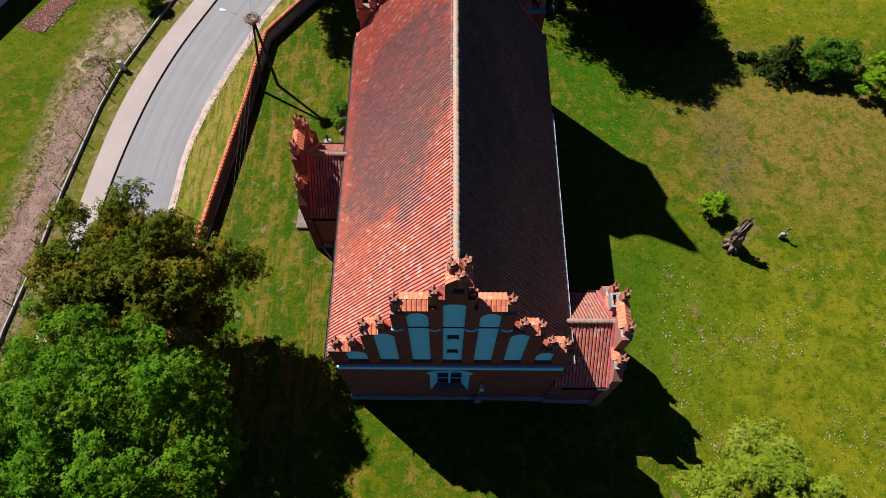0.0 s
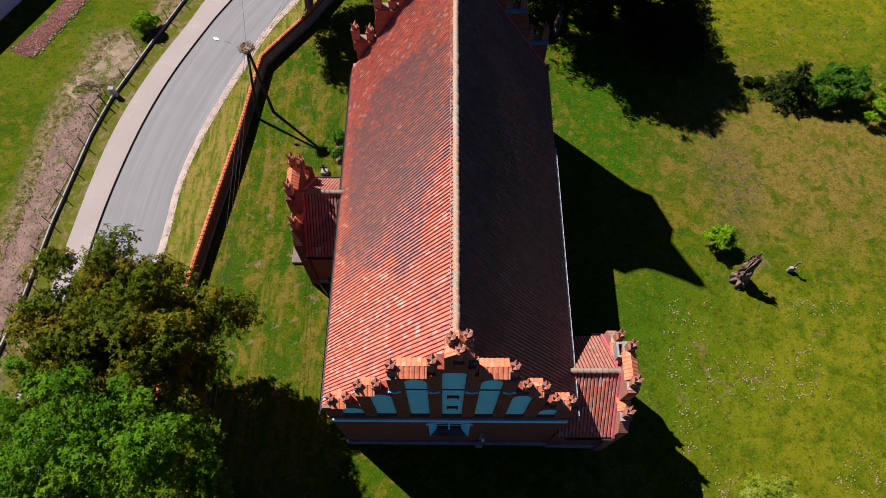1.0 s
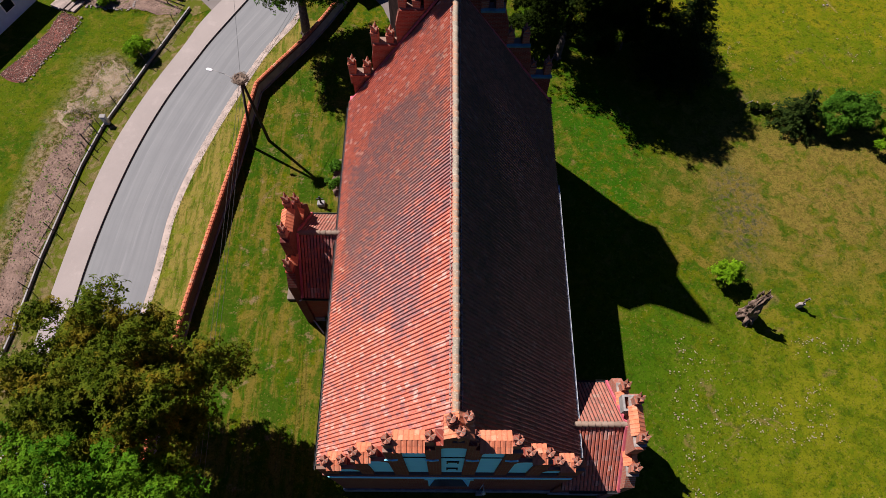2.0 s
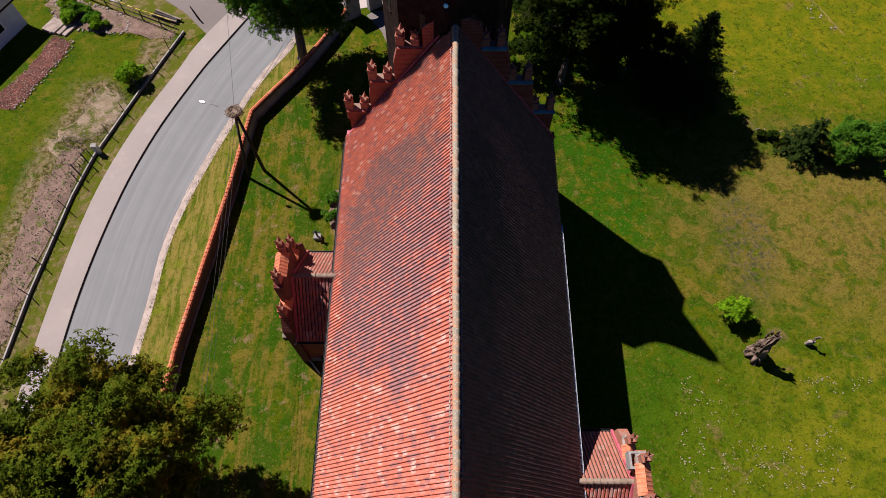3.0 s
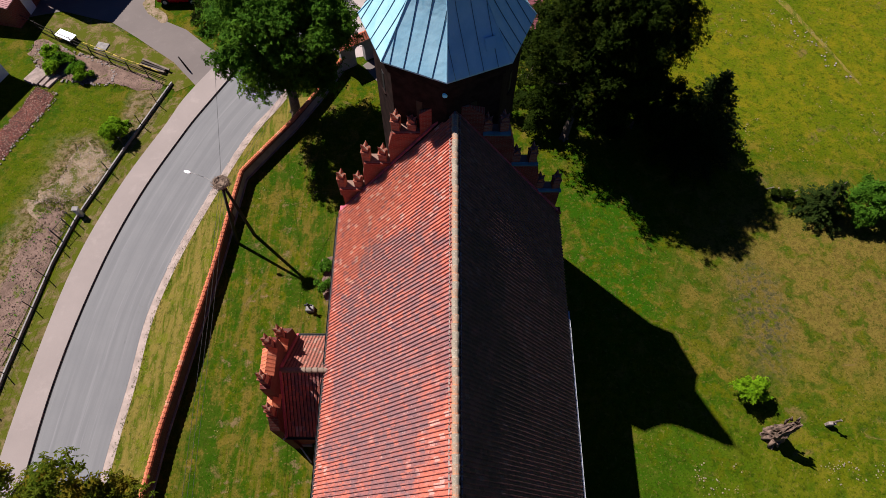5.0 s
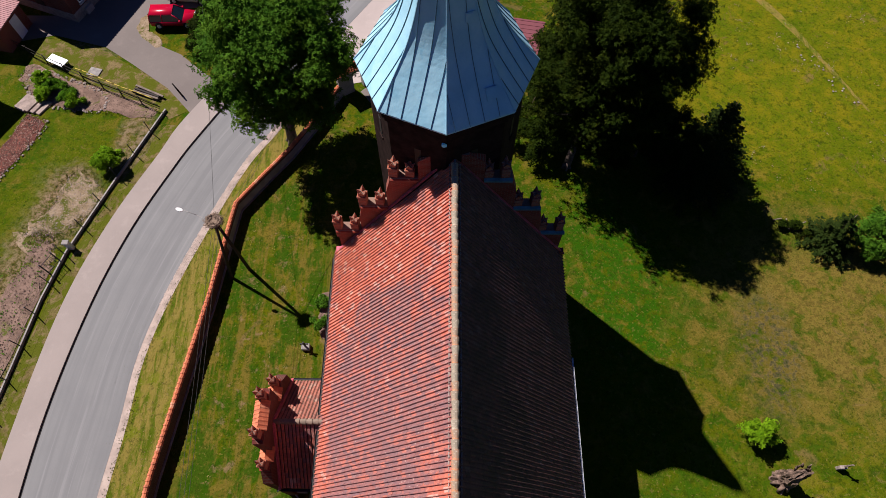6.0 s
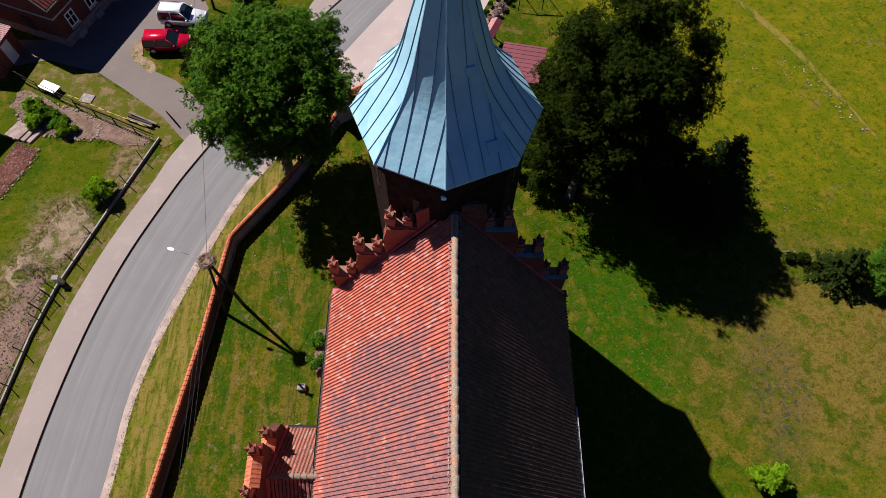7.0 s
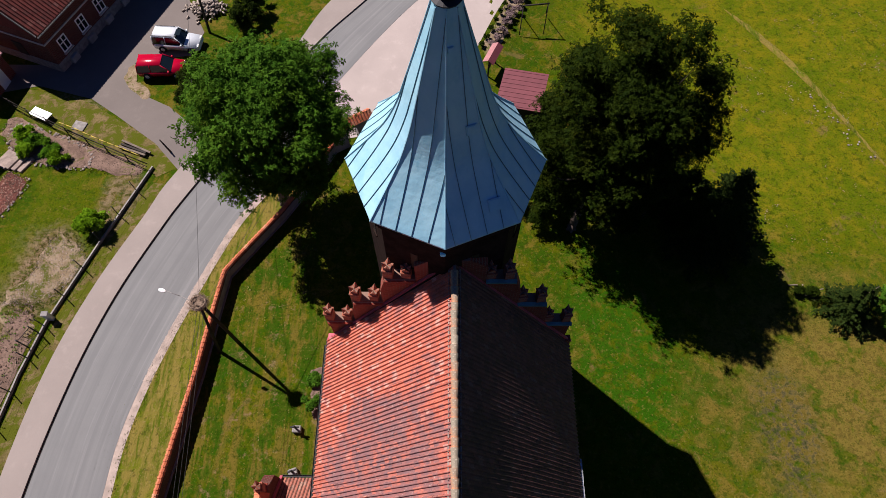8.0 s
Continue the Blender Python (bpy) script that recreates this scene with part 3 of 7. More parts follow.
for f in road_bm.faces:
    for l in f.loops:
        co = l.vert.co
        i = min(range(N), key=lambda j: (kerb[j].lerp(road_e[j], 0.5).xy - co.xy).length_squared)
        width = (road_e[i] - kerb[i]).length
        l[lane].uv = ((co.xy - kerb[i].xy).dot((road_e[i] - kerb[i]).xy) / width ** 2, i / N)
single("road", road_bm, M_ASPHALT, "curving grey asphalt village road", "road", kind="structure")
kerb_e = [a.lerp(b, 0.025) for a, b in zip(kerb, road_e)]
# Black strip draws the kerb's shadow by colour, beside the real step.
single("kerb_shade_strip", ribbon(bmesh.new(), kerb, kerb_e, 0.036, 0.05), M_KERB_SHADE, "black gutter strip with the kerb's shadow in its colour", "gutter", kind="structure")
single("pavement", ribbon(bmesh.new(), walk_w, kerb, 0.15, 0.3), M_WALK, "pale concrete pavement beside the road", "pavement", kind="structure")
edge_e = [b + (b - a).normalized() * 0.55 for a, b in zip(kerb, road_e)]
n_edge = sum(1 for p in road_e if p.y < 49.5)
single("road_edge", ribbon(bmesh.new(), road_e[:n_edge], edge_e[:n_edge], 0.022, 0.1), M_SAND, "sandy strip along the road's edge", "road edge", kind="structure")
WALL = [Vector((*p, 0)) for p in ((-19.26, 3.86), (-18.75, 14), (-18.25, 21.0), (-17.54, 26.67), (-16.67, 33.26), (-16.32, 37.1), (-15.97, 40.65), (-14.14, 43.3), (-12.57, 45.53), (-11.0, 48.27), (-9.18, 51.9))]
jag = random.Random(6)
wall_x = [float(np.interp(p.y, [q.y for q in WALL], [q.x for q in WALL])) for p in road_e]
verge_out = [Vector((min(x, p.x + 3.6 + jag.uniform(-0.2, 0.2)), p.y, 0)) for p, x in zip(road_e, wall_x)]
single("road_verge", ribbon(bmesh.new(), edge_e[:n_edge], verge_out[:n_edge], 0.018, 0.05), M_VERGE, "dry yellowish grass verge beside the road", "verge", kind="structure")
verge_in = [a + (a - b).normalized() * (1.25 + 0.3 * noise.noise(a * 0.6)) for a, b in zip(walk_w, kerb)]
n_in = sum(1 for p in walk_w if p.y < 49)
single("pavement_verge", ribbon(bmesh.new(), verge_in[:n_in], walk_w[:n_in], 0.018, 0.05), M_DRYGRASS, "mottled green and brown verge beside the pavement", "verge", kind="structure")
court_w = resample(smooth_line([(-13.2, 56.6), (-8.5, 63.6), (-4.9, 69.3), (3, 77.2), (12, 86)]), 40)
court_e = resample(smooth_line([(-9, 53), (-4, 54.5), (0.5, 58), (2.4, 63), (5.1, 69.3), (8.5, 75), (17, 84)]), 40)
court = bmesh.new()
for i in range(10):
    a = [p.lerp(q, i / 10) for p, q in zip(court_w, court_e)]
    b = [p.lerp(q, (i + 1) / 10) for p, q in zip(court_w, court_e)]
    ribbon(court, a, b, 0.016, 0.06 if i in (0, 9) else 0.0)
single("forecourt", court, M_COURT, "pale paved forecourt beside the road", "pavement", kind="structure")


# ---- tiles ----
def tile_shape(w, l, roll=0.08):
    """One pantile: a flat pan with a round roll on one side, thin lip at its foot. Local x across, y down the slope, z out."""
    prof = [(0.0, 0.004), (0.12 * w, 0.0), (0.50 * w, 0.0), (0.585 * w, 0.1 * roll), (0.61 * w, 0.85 * roll), (0.74 * w, roll), (0.90 * w, 0.7 * roll), (1.02 * w, 0.004)]
    top = [(x, 0.0, z) for x, z in prof]
    foot = [(x, l * 1.02, z + 0.001) for x, z in prof]
    lip = [(x, l * 1.02 - 0.001, z - 0.003) for x, z in prof]
    n = len(prof)
    faces = []
    for i in range(n - 1):
        faces.append((i, i + 1, n + i + 1, n + i)[::-1])
        faces.append((n + i, n + i + 1, 2 * n + i + 1, 2 * n + i)[::-1])
    return np.array(top + foot + lip), np.array(faces)


def shared_mesh(name, v, f, material):
    me = bpy.data.meshes.new(name)
    me.from_pydata([tuple(p) for p in v], [], [tuple(int(i) for i in q) for q in f])
    me.materials.append(material)
    return me


def tile_field(parent, start, across, down, columns, rows, w, l, singles=None, keep=None, seed=1, name="roof_tile", wide=M_TILE, one=M_TILE_ONE, roll=0.08):
    """Lays tiles over a slope. singles(col, row) picks those that are objects of their own; keep(col, row) those that exist."""
    rng = np.random.default_rng(seed)
    u, d = Vector(across).normalized(), Vector(down).normalized()
    out = u.cross(d)
    v, f = tile_shape(w, l, roll)
    basis = np.array((u, d, out))
    data = shared_mesh(name, v, f, one)
    rot = Matrix((u, d, out)).transposed().to_4x4()
    vs, fs = [], []
    for c in range(columns):
        for r in range(rows):
            if keep and not keep(c, r):
                continue
            slip = rng.normal(0, 0.004, 3)
            o = np.array(start) + np.array(u) * (c * w + slip[0] * 0.4) + np.array(d) * (r * l + slip[1]) + np.array(u) * 0.010 * math.sin(r * 0.35 + c * 0.6) + np.array(out) * abs(slip[2]) * 0.2
            if singles and singles(c, r):
                ob = new(name, data)
                ob.parent = parent
                ob.matrix_basis = Matrix.Translation(o) @ rot
            else:
                fs.append(f + len(v) * len(vs))
                tilt = rng.normal(0, 0.018, 2)
                vs.append((v + np.outer(v[:, 0] * tilt[0] + v[:, 1] * tilt[1], (0, 0, 1))) @ basis + o)
    if vs:
        tagged(raw(name + "s", np.concatenate(vs), np.concatenate(fs), wide, parent), kind="stuff")


def ridge_row(parent, a, b, r=0.17, step=0.36, name="ridge_tile", material=None):
    """Half-round ridge tiles laid end over end from a to b."""
    a, b = Vector(a), Vector(b)
    d = (b - a).normalized()
    side = d.cross(Vector((0, 0, 1))).normalized()
    n = 9
    v, f = [], []
    for k, (s, g) in enumerate(((0, 0.86), (step * 1.08, 1.14), (step * 1.08, 0.9))):
        for i in range(n):
            t = math.pi * (i / (n - 1)) * 1.1 - 0.05 * math.pi
            v.append((r * g * math.cos(t), s, r * g * 1.0 * math.sin(t)))
    for k in range(2):
        for i in range(n - 1):
            f.append((k * n + i, k * n + i + 1, (k + 1) * n + i + 1, (k + 1) * n + i))
    data = shared_mesh(name, v, f, material or M_RIDGE)
    count = int((b - a).length / step)
    rot = Matrix((side, d, side.cross(d))).transposed().to_4x4()
    rng = random.Random(4)
    for i in range(count):
        ob = new(name, data)
        ob.parent = parent
        ob.matrix_basis = Matrix.Translation(a + d * i * step + Vector((rng.uniform(-0.015, 0.015), 0, rng.uniform(-0.012, 0.012)))) @ rot


# ---- church ----
church = thing("church", "red brick church with stepped gables, clay roof and blue metal spire", "church")
AX = 0.05                      # the church's axis
RX = 0.19                      # the ridge sags a little to the east of it
SOUTH, NORTH = 9.3, 33.9       # gable faces
EAVE_X, EAVE_Z, RIDGE_Z = 6.84, 7.75, 17.75
SLOPE = math.atan2(RIDGE_Z - EAVE_Z, EAVE_X)
SLOPE_L = math.hypot(RIDGE_Z - EAVE_Z, EAVE_X)


def arch_cut(bm, x0, x1, zs, ztop, rise, y0, y1, n=10):
    """The brickwork over an arched opening from x0 to x1: springs at zs, rises by rise, and reaches up to ztop."""
    cx, w = (x0 + x1) / 2, (x1 - x0) / 2
    pts = [(x0, zs), (x0, ztop), (x1, ztop), (x1, zs)]
    for i in range(1, n):
        t = math.pi * i / n
        pts.append((cx + w * math.cos(t), zs + rise * math.sin(t)))
    prism(bm, pts, y0, y1)


def arch_plate(bm, x0, x1, z0, zs, rise, y0, y1, n=10):
    cx, w = (x0 + x1) / 2, (x1 - x0) / 2
    pts = [(x0, z0), (x1, z0)] + [(cx + w * math.cos(math.pi * i / n), zs + rise * math.sin(math.pi * i / n)) for i in range(n + 1)]
    prism(bm, pts, y0, y1)


def pinnacle_mesh(h=1.0, w=0.22):
    """A square brick shaft with a neck, a slab and a crown of worn prongs; stands on its base at z = 0."""
    bm = bmesh.new()
    box(bm, -w, w, -w, w, -0.7, h * 0.58, bevel=0.02)
    box(bm, -w * 1.12, w * 1.12, -w * 1.12, w * 1.12, h * 0.57, h * 0.65, bevel=0.02)
    # crown: four gablets round a low pyramid, flaring out
    low = [bm.verts.new((w * 0.85 * a, w * 0.85 * b, h * 0.64)) for a, b in ((-1, -1), (1, -1), (1, 1), (-1, 1))]
    waist = [bm.verts.new((w * 0.72 * a, w * 0.72 * b, h * 0.70)) for a, b in ((-1, -1), (1, -1), (1, 1), (-1, 1))]
    valley = [bm.verts.new((w * 0.70 * a, w * 0.70 * b, h * 0.76)) for a, b in ((-1, -1), (1, -1), (1, 1), (-1, 1))]
    peak = [bm.verts.new((w * 1.18 * a, w * 1.18 * b, h * c)) for a, b, c in ((0, -1, 1.0), (1, 0.15, 0.93), (0.1, 1, 1.02), (-1, 0, 0.95))]
    mid = bm.verts.new((0, 0, h * 0.80))
    for i in range(4):
        j = (i + 1) % 4
        bm.faces.new((low[i], low[j], waist[j], waist[i]))
        bm.faces.new((waist[i], waist[j], valley[j], peak[i], valley[i]))
        bm.faces.new((valley[i], peak[i], mid))
        bm.faces.new((peak[i], valley[j], mid))
    return bm


PIN = mesh_of("pinnacle", pinnacle_mesh(), M_PINNACLE)


def pinnacle(parent, x, y, ztop, scale=1.0, turn=0.0, tall=1.15):
    ob = new("pinnacle", PIN)
    ob.parent = parent
    ob.matrix_basis = pose(x, y, ztop - tall * 1.1, 0, 0, turn) @ Matrix.Diagonal((scale, scale, tall, 1))
    return ob


# walls of the nave
for s in (-1, 1):
    bm = bmesh.new()
    x = AX + s * 6.1
    box(bm, x - 0.35, x + 0.35, SOUTH + 0.62, NORTH - 0.62, -1.7, EAVE_Z + 0.1)
    # pointed windows along the nave are dark recesses under the eaves
    nave_wall = part("nave_wall", bm, M_BRICK, church)
    bm = bmesh.new()
    box(bm, x - 0.43, x + 0.43, SOUTH + 0.62, NORTH - 0.62, -1.75, 0.75, bevel=0.03)
    part("plinth", bm, M_STONE, nave_wall, "grey fieldstone plinth")
    bm = bmesh.new()
    for k in range(3):
        box(bm, x + s * 0.35 - 0.06 - 0.05 * k, x + s * 0.35 + 0.06 + 0.05 * k, SOUTH + 0.62, NORTH - 0.62, EAVE_Z - 0.75 + 0.2 * k, EAVE_Z - 0.55 + 0.2 * k)
    part("cornice", bm, M_BRICK, nave_wall)

# roof slopes with their tiles
TILE_W, TILE_L = 0.196, 0.335
for s, ex in ((-1, -6.92), (1, 6.80)):
    run = abs(ex - RX)
    pitch = math.atan2(RIDGE_Z - EAVE_Z, run)
    bm = bmesh.new()
    prism(bm, [(RX, RIDGE_Z - 0.07), (ex, EAVE_Z - 0.07), (ex - s * 0.05, EAVE_Z - 0.24), (RX, RIDGE_Z - 0.28)], SOUTH + 0.5, NORTH - 0.55)
    slope = part("roof_slope", bm, M_WOOD_DARK, church)
    down = (s * math.cos(pitch), 0, -math.sin(pitch))
    cols = int((NORTH - SOUTH - 1.1) / TILE_W)
    if s < 0:
        tile_field(slope, (RX, SOUTH + 0.56, RIDGE_Z), (0, 1, 0), down, cols, 36, TILE_W, TILE_L,
                   singles=lambda c, r: 8 <= c < 88 and 1 <= r < 31 and (c * 7 + r * 5 + c * r) % 8 == 0, seed=21, roll=0.066)
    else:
        # Darker tiles here paint in the slope's shade.
        tile_field(slope, (RX, NORTH - 0.56, RIDGE_Z), (0, -1, 0), down, cols, 36, TILE_W, TILE_L, seed=22, roll=0.06, wide=M_TILE_SHADE)
    # gutter along the eaves
    bm = bmesh.new()
    gx0 = ex + (0.13 if s > 0 else -0.05)
    y_end = 26.9 if s > 0 else NORTH - 0.9
    prism(bm, [(gx0 - 0.045, EAVE_Z - 0.1), (gx0 - 0.03, EAVE_Z - 0.17), (gx0 + 0.03, EAVE_Z - 0.17), (gx0 + 0.045, EAVE_Z - 0.1), (gx0 + 0.036, EAVE_Z - 0.1), (gx0 + 0.028, EAVE_Z - 0.155), (gx0 - 0.028, EAVE_Z - 0.155), (gx0 - 0.038, EAVE_Z - 0.1)], SOUTH + 0.3, y_end)
    part("gutter", bm, M_ZINC if s > 0 else M_IRON, church, "pale zinc gutter" if s > 0 else "dark metal gutter")

ridge = part("ridge_board", box(bmesh.new(), RX - 0.05, RX + 0.05, SOUTH + 0.62, NORTH - 0.7, RIDGE_Z - 0.2, RIDGE_Z + 0.02), M_STONE, church)
ridge_row(ridge, (RX, SOUTH + 0.9, RIDGE_Z + 0.02), (RX, NORTH - 1.0, RIDGE_Z + 0.02), 0.15)
# mortar bedding under the ridge tiles
for s in (-1, 1):
    bm = bmesh.new()
    rng = random.Random(3)
    y = SOUTH + 0.7
    while y < NORTH - 0.8:
        w = rng.uniform(0.02, 0.07)
        box(bm, RX + s * 0.24 - w / 2, RX + s * 0.24 + w / 2, y, y + 0.2, RIDGE_Z - 0.42, RIDGE_Z - 0.25 + rng.uniform(-0.03, 0.02))
        y += 0.252
    part("mortar_bed", bm, M_STONE_PALE, ridge, kind="stuff")

# south gable: brick core, piers and spandrels standing proud of the blind panels
PANELS = [(-4.88, 1.1, 10.1, 0.55), (-3.2, 1.02, 12.95, 0.6), (-1.5, 0.98, 15.7, 0.65), (0.12, 1.0, 17.2, 0.22), (1.74, 0.95, 15.7, 0.62), (3.32, 0.95, 12.95, 0.6), (4.95, 0.92, 10.0, 0.6)]
bm = bmesh.new()
half = [(6.35, 7.0), (6.35, 10.3), (5.9, 11.05), (4.25, 11.05), (4.25, 13.75), (2.58, 13.75), (2.58, 16.85), (0.78, 16.85), (0.78, 17.95), (0.46, 17.95), (0.46, 19.5)]
prism(bm, [(0.17 + x, z) for x, z in half] + [(0.17 - x, z) for x, z in reversed(half)], SOUTH + 0.16, SOUTH + 0.6)
gable_s = part("gable", bm, M_BRICK, church, "stepped brick gable with pale blind panels")
edges = [-6.3] + [v for cx, w, *_ in PANELS for v in (cx - w / 2, cx + w / 2)] + [6.4]
for i in range(8):
    bm = bmesh.new()
    x0, x1 = edges[2 * i], edges[2 * i + 1]
    top = (10.6, 13.2, 16.2, 16.85, 16.85, 16.2, 13.2, 10.6)[i]
    box(bm, x0, x1, SOUTH, SOUTH + 0.16, 8.55, top, bevel=0.015)
    part("pier", bm, M_BRICK, gable_s)
for x0, x1 in ((-0.61, -0.38), (0.62, 0.95)):
    part("pier", box(bmesh.new(), x0, x1, SOUTH, SOUTH + 0.16, 16.85, 17.95, bevel=0.015), M_BRICK, gable_s)
for i, (cx, w, zs, rise) in enumerate(PANELS):
    bm = bmesh.new()
    arch_plate(bm, cx - w / 2 - 0.01, cx + w / 2 + 0.01, 8.95, zs, rise, SOUTH + 0.1, SOUTH + 0.17)
    panel = part("blind_panel", bm, M_PLASTER, gable_s, "white plastered arched blind panel tinted skylight blue")
    bm = bmesh.new()
    top = (11.0, 13.7, 16.8, 17.95, 16.8, 13.7, 11.0)[i]
    arch_cut(bm, cx - w / 2, cx + w / 2, zs, top, rise, SOUTH, SOUTH + 0.16)
    part("arch_head", bm, M_BRICK, gable_s)
    if 2 <= i <= 4:
        bm = bmesh.new()
        box(bm, cx - w / 2, cx + w / 2, SOUTH + 0.06, SOUTH + 0.11, 14.22, 14.30)
        part("string_course", bm, M_IRON, panel)
    if i == 3:
        for z in (10.5, 12.8):
            bm = bmesh.new()
            for fx in (-0.27, 0.2):
                box(bm, cx + fx, cx + fx + 0.07, SOUTH + 0.04, SOUTH + 0.12, z - 0.25, z + 0.25)
            box(bm, cx - 0.27, cx + 0.27, SOUTH + 0.04, SOUTH + 0.12, z + 0.22, z + 0.29)
            box(bm, cx - 0.24, cx + 0.24, SOUTH + 0.085, SOUTH + 0.12, z - 0.24, z + 0.24)
            part("vent_hole", bm, M_DARK, panel)
for cx in (-2.47, -0.76, 0.93, 2.57):
    bm = bmesh.new()
    for s in (-1, 1):
        m = pose(cx + s * 0.13, SOUTH - 0.03, 14.17, 0, s * -40, 0)
        box(bm, -0.17, 0.17, -0.03, 0.03, -0.04, 0.04, m)
    part("chevron", bm, M_PLASTER, gable_s, "small pale zigzag ornament")
bm = bmesh.new()
box(bm, -6.35, 6.45, SOUTH - 0.06, SOUTH + 0.3, 8.2, 8.6, bevel=0.03)
part("sill_course", bm, M_BRICK, gable_s)
bm = bmesh.new()
box(bm, -6.2, 6.3, SOUTH - 0.07, SOUTH + 0.2, 7.45, 7.85, bevel=0.03)
part("plaster_band", bm, M_PLASTER, gable_s, "pale plaster band across the facade")

# pinnacles and copings of the south gable
for x, z in ((5.85, 11.75), (5.02, 12.1), (4.18, 14.45), (3.35, 14.75), (2.5, 17.65), (0.82, 18.45)):
    for s in (-1, 1):
        pinnacle(gable_s, AX + s * x, SOUTH + 0.32, z, 0.82, 0, 1.1)
for x0, x1, z in ((5.1, 5.8, 11.05), (3.45, 4.1, 13.8), (1.05, 2.3, 16.95)):
    for s in (-1, 1):
        lo, hi = sorted((AX + s * x0, AX + s * x1))
        bm = bmesh.new()
        prism(bm, [(SOUTH - 0.02, z), (SOUTH + 0.32, z + 0.22), (SOUTH + 0.66, z)], lo, hi, "x")
        cop = part("coping", bm, M_COPING, gable_s, "orange tile coping")
        n = max(2, int((hi - lo) / 0.2))
        for side, dirn in ((-1, (0, -0.34, -0.22)), (1, (0, 0.34, -0.22))):
            tile_field(cop, ((lo if side < 0 else hi), SOUTH + 0.32, z + 0.26), ((1 if side < 0 else -1), 0, 0), dirn, n, 2, (hi - lo) / n, 0.26, singles=lambda c, r: True, name="coping_tile", one=M_COPING, roll=0.022, seed=31)
# the raised middle of the gable
MX = 0.25
bm = bmesh.new()
prism(bm, [(MX - 0.55, 19.4), (MX - 0.55, 19.55), (MX, 20.2), (MX + 0.55, 19.55), (MX + 0.55, 19.4)], SOUTH - 0.03, SOUTH + 0.75)
cap = part("gable_cap", bm, M_BRICK, gable_s)
bm = bmesh.new()
for x0, x1, z0, z1 in ((MX - 0.54, MX - 0.22, 17.95, 19.42), (MX + 0.22, MX + 0.38, 17.95, 19.42), (MX - 0.22, MX + 0.22, 17.95, 18.6), (MX - 0.22, MX + 0.22, 19.1, 19.42)):
    box(bm, x0, x1, SOUTH, SOUTH + 0.16, z0, z1)
part("turret_face", bm, M_BRICK, cap)
part("vent_hole", box(bmesh.new(), MX - 0.22, MX + 0.22, SOUTH + 0.12, SOUTH + 0.165, 18.6, 19.1), M_DARK, cap)
for s in (-1, 1):
    tile_field(cap, (MX, SOUTH - 0.05 if s < 0 else SOUTH + 0.8, 20.26), (0, 1 if s < 0 else -1, 0), (s * 0.55, 0, -0.65), 4, 3, 0.21, 0.27, singles=lambda c, r: True, name="coping_tile", one=M_COPING, roll=0.022, seed=33)
for x, y, z in ((-0.28, 0.5, 20.7), (0.3, 0.55, 20.85), (0.05, 0.1, 20.55)):
    pinnacle(gable_s, MX + x, SOUTH + y, z, 0.7, 20, 0.7)

# west front below the band, with its deep arched window
bm = bmesh.new()
for x0, x1, z0, z1 in ((-6.3, -1.13, -1.4, 7.5), (1.17, 6.4, -1.4, 7.5), (-1.13, 1.17, -1.4, 2.5)):
    box(bm, x0, x1, SOUTH + 0.02, SOUTH + 0.62, z0, z1)
arch_cut(bm, -1.13, 1.17, 6.35, 7.5, 0.62, SOUTH + 0.02, SOUTH + 0.62)
front = part("front_wall", bm, M_BRICK, church)
bm = bmesh.new()
box(bm, -6.42, 6.5, SOUTH - 0.1, SOUTH + 0.1, -1.5, 0.8, bevel=0.04)
part("plinth", bm, M_STONE, front, "grey rendered plinth")
bm = bmesh.new()
for s, x in ((1, -1.13), (-1, 1.17)):
    prism(bm, [(x, SOUTH), (x + s * 0.42, SOUTH + 0.5), (x + s * 0.36, SOUTH + 0.52), (x - s * 0.02, SOUTH + 0.06)], 2.52, 6.4, "z")
niche = part("window_reveal", bm, M_PLASTER, front, "white splayed window reveal")
bm = bmesh.new()
cx = 0.02
ring_o = [(cx + 1.15 * math.cos(math.pi * i / 10), 6.35 + 0.62 * math.sin(math.pi * i / 10)) for i in range(11)]
ring_i = [(cx + 0.75 * math.cos(math.pi * i / 10), 6.0 + 0.5 * math.sin(math.pi * i / 10)) for i in range(11)]
a = [bm.verts.new((x, SOUTH + 0.01, z)) for x, z in ring_o]
b = [bm.verts.new((x, SOUTH + 0.52, z)) for x, z in ring_i]
for i in range(10):
    bm.faces.new((a[i], a[i + 1], b[i + 1], b[i]))
part("arch_soffit", bm, M_PLASTER, niche)
bm = bmesh.new()
band = [(cx + (1.15 + g) * math.cos(math.pi * i / 12), 6.35 + (0.62 + g) * math.sin(math.pi * i / 12)) for g, order in ((0.16, range(13)), (0.0, range(12, -1, -1))) for i in order]
prism(bm, band, SOUTH - 0.03, SOUTH + 0.06)
part("arch_band", bm, M_PLASTER, niche, "white plaster band round the arch tinted skylight blue")
bm = bmesh.new()
box(bm, -1.0, 1.04, SOUTH + 0.5, SOUTH + 0.55, 2.5, 6.9)
part("window_glass", bm, M_DARK, front, "dark window panes")
bm = bmesh.new()
box(bm, -0.04, 0.08, SOUTH + 0.42, SOUTH + 0.52, 2.5, 6.6, bevel=0.01)
for z in (3.6, 4.8):
    box(bm, -0.72, 0.76, SOUTH + 0.45, SOUTH + 0.51, z, z + 0.06)
part("window_mullion", bm, M_PLASTER, front)
bm = bmesh.new()
rod(bm, (1.95, SOUTH - 0.05, 4.6), (1.95, SOUTH - 0.45, 4.9), 0.03)
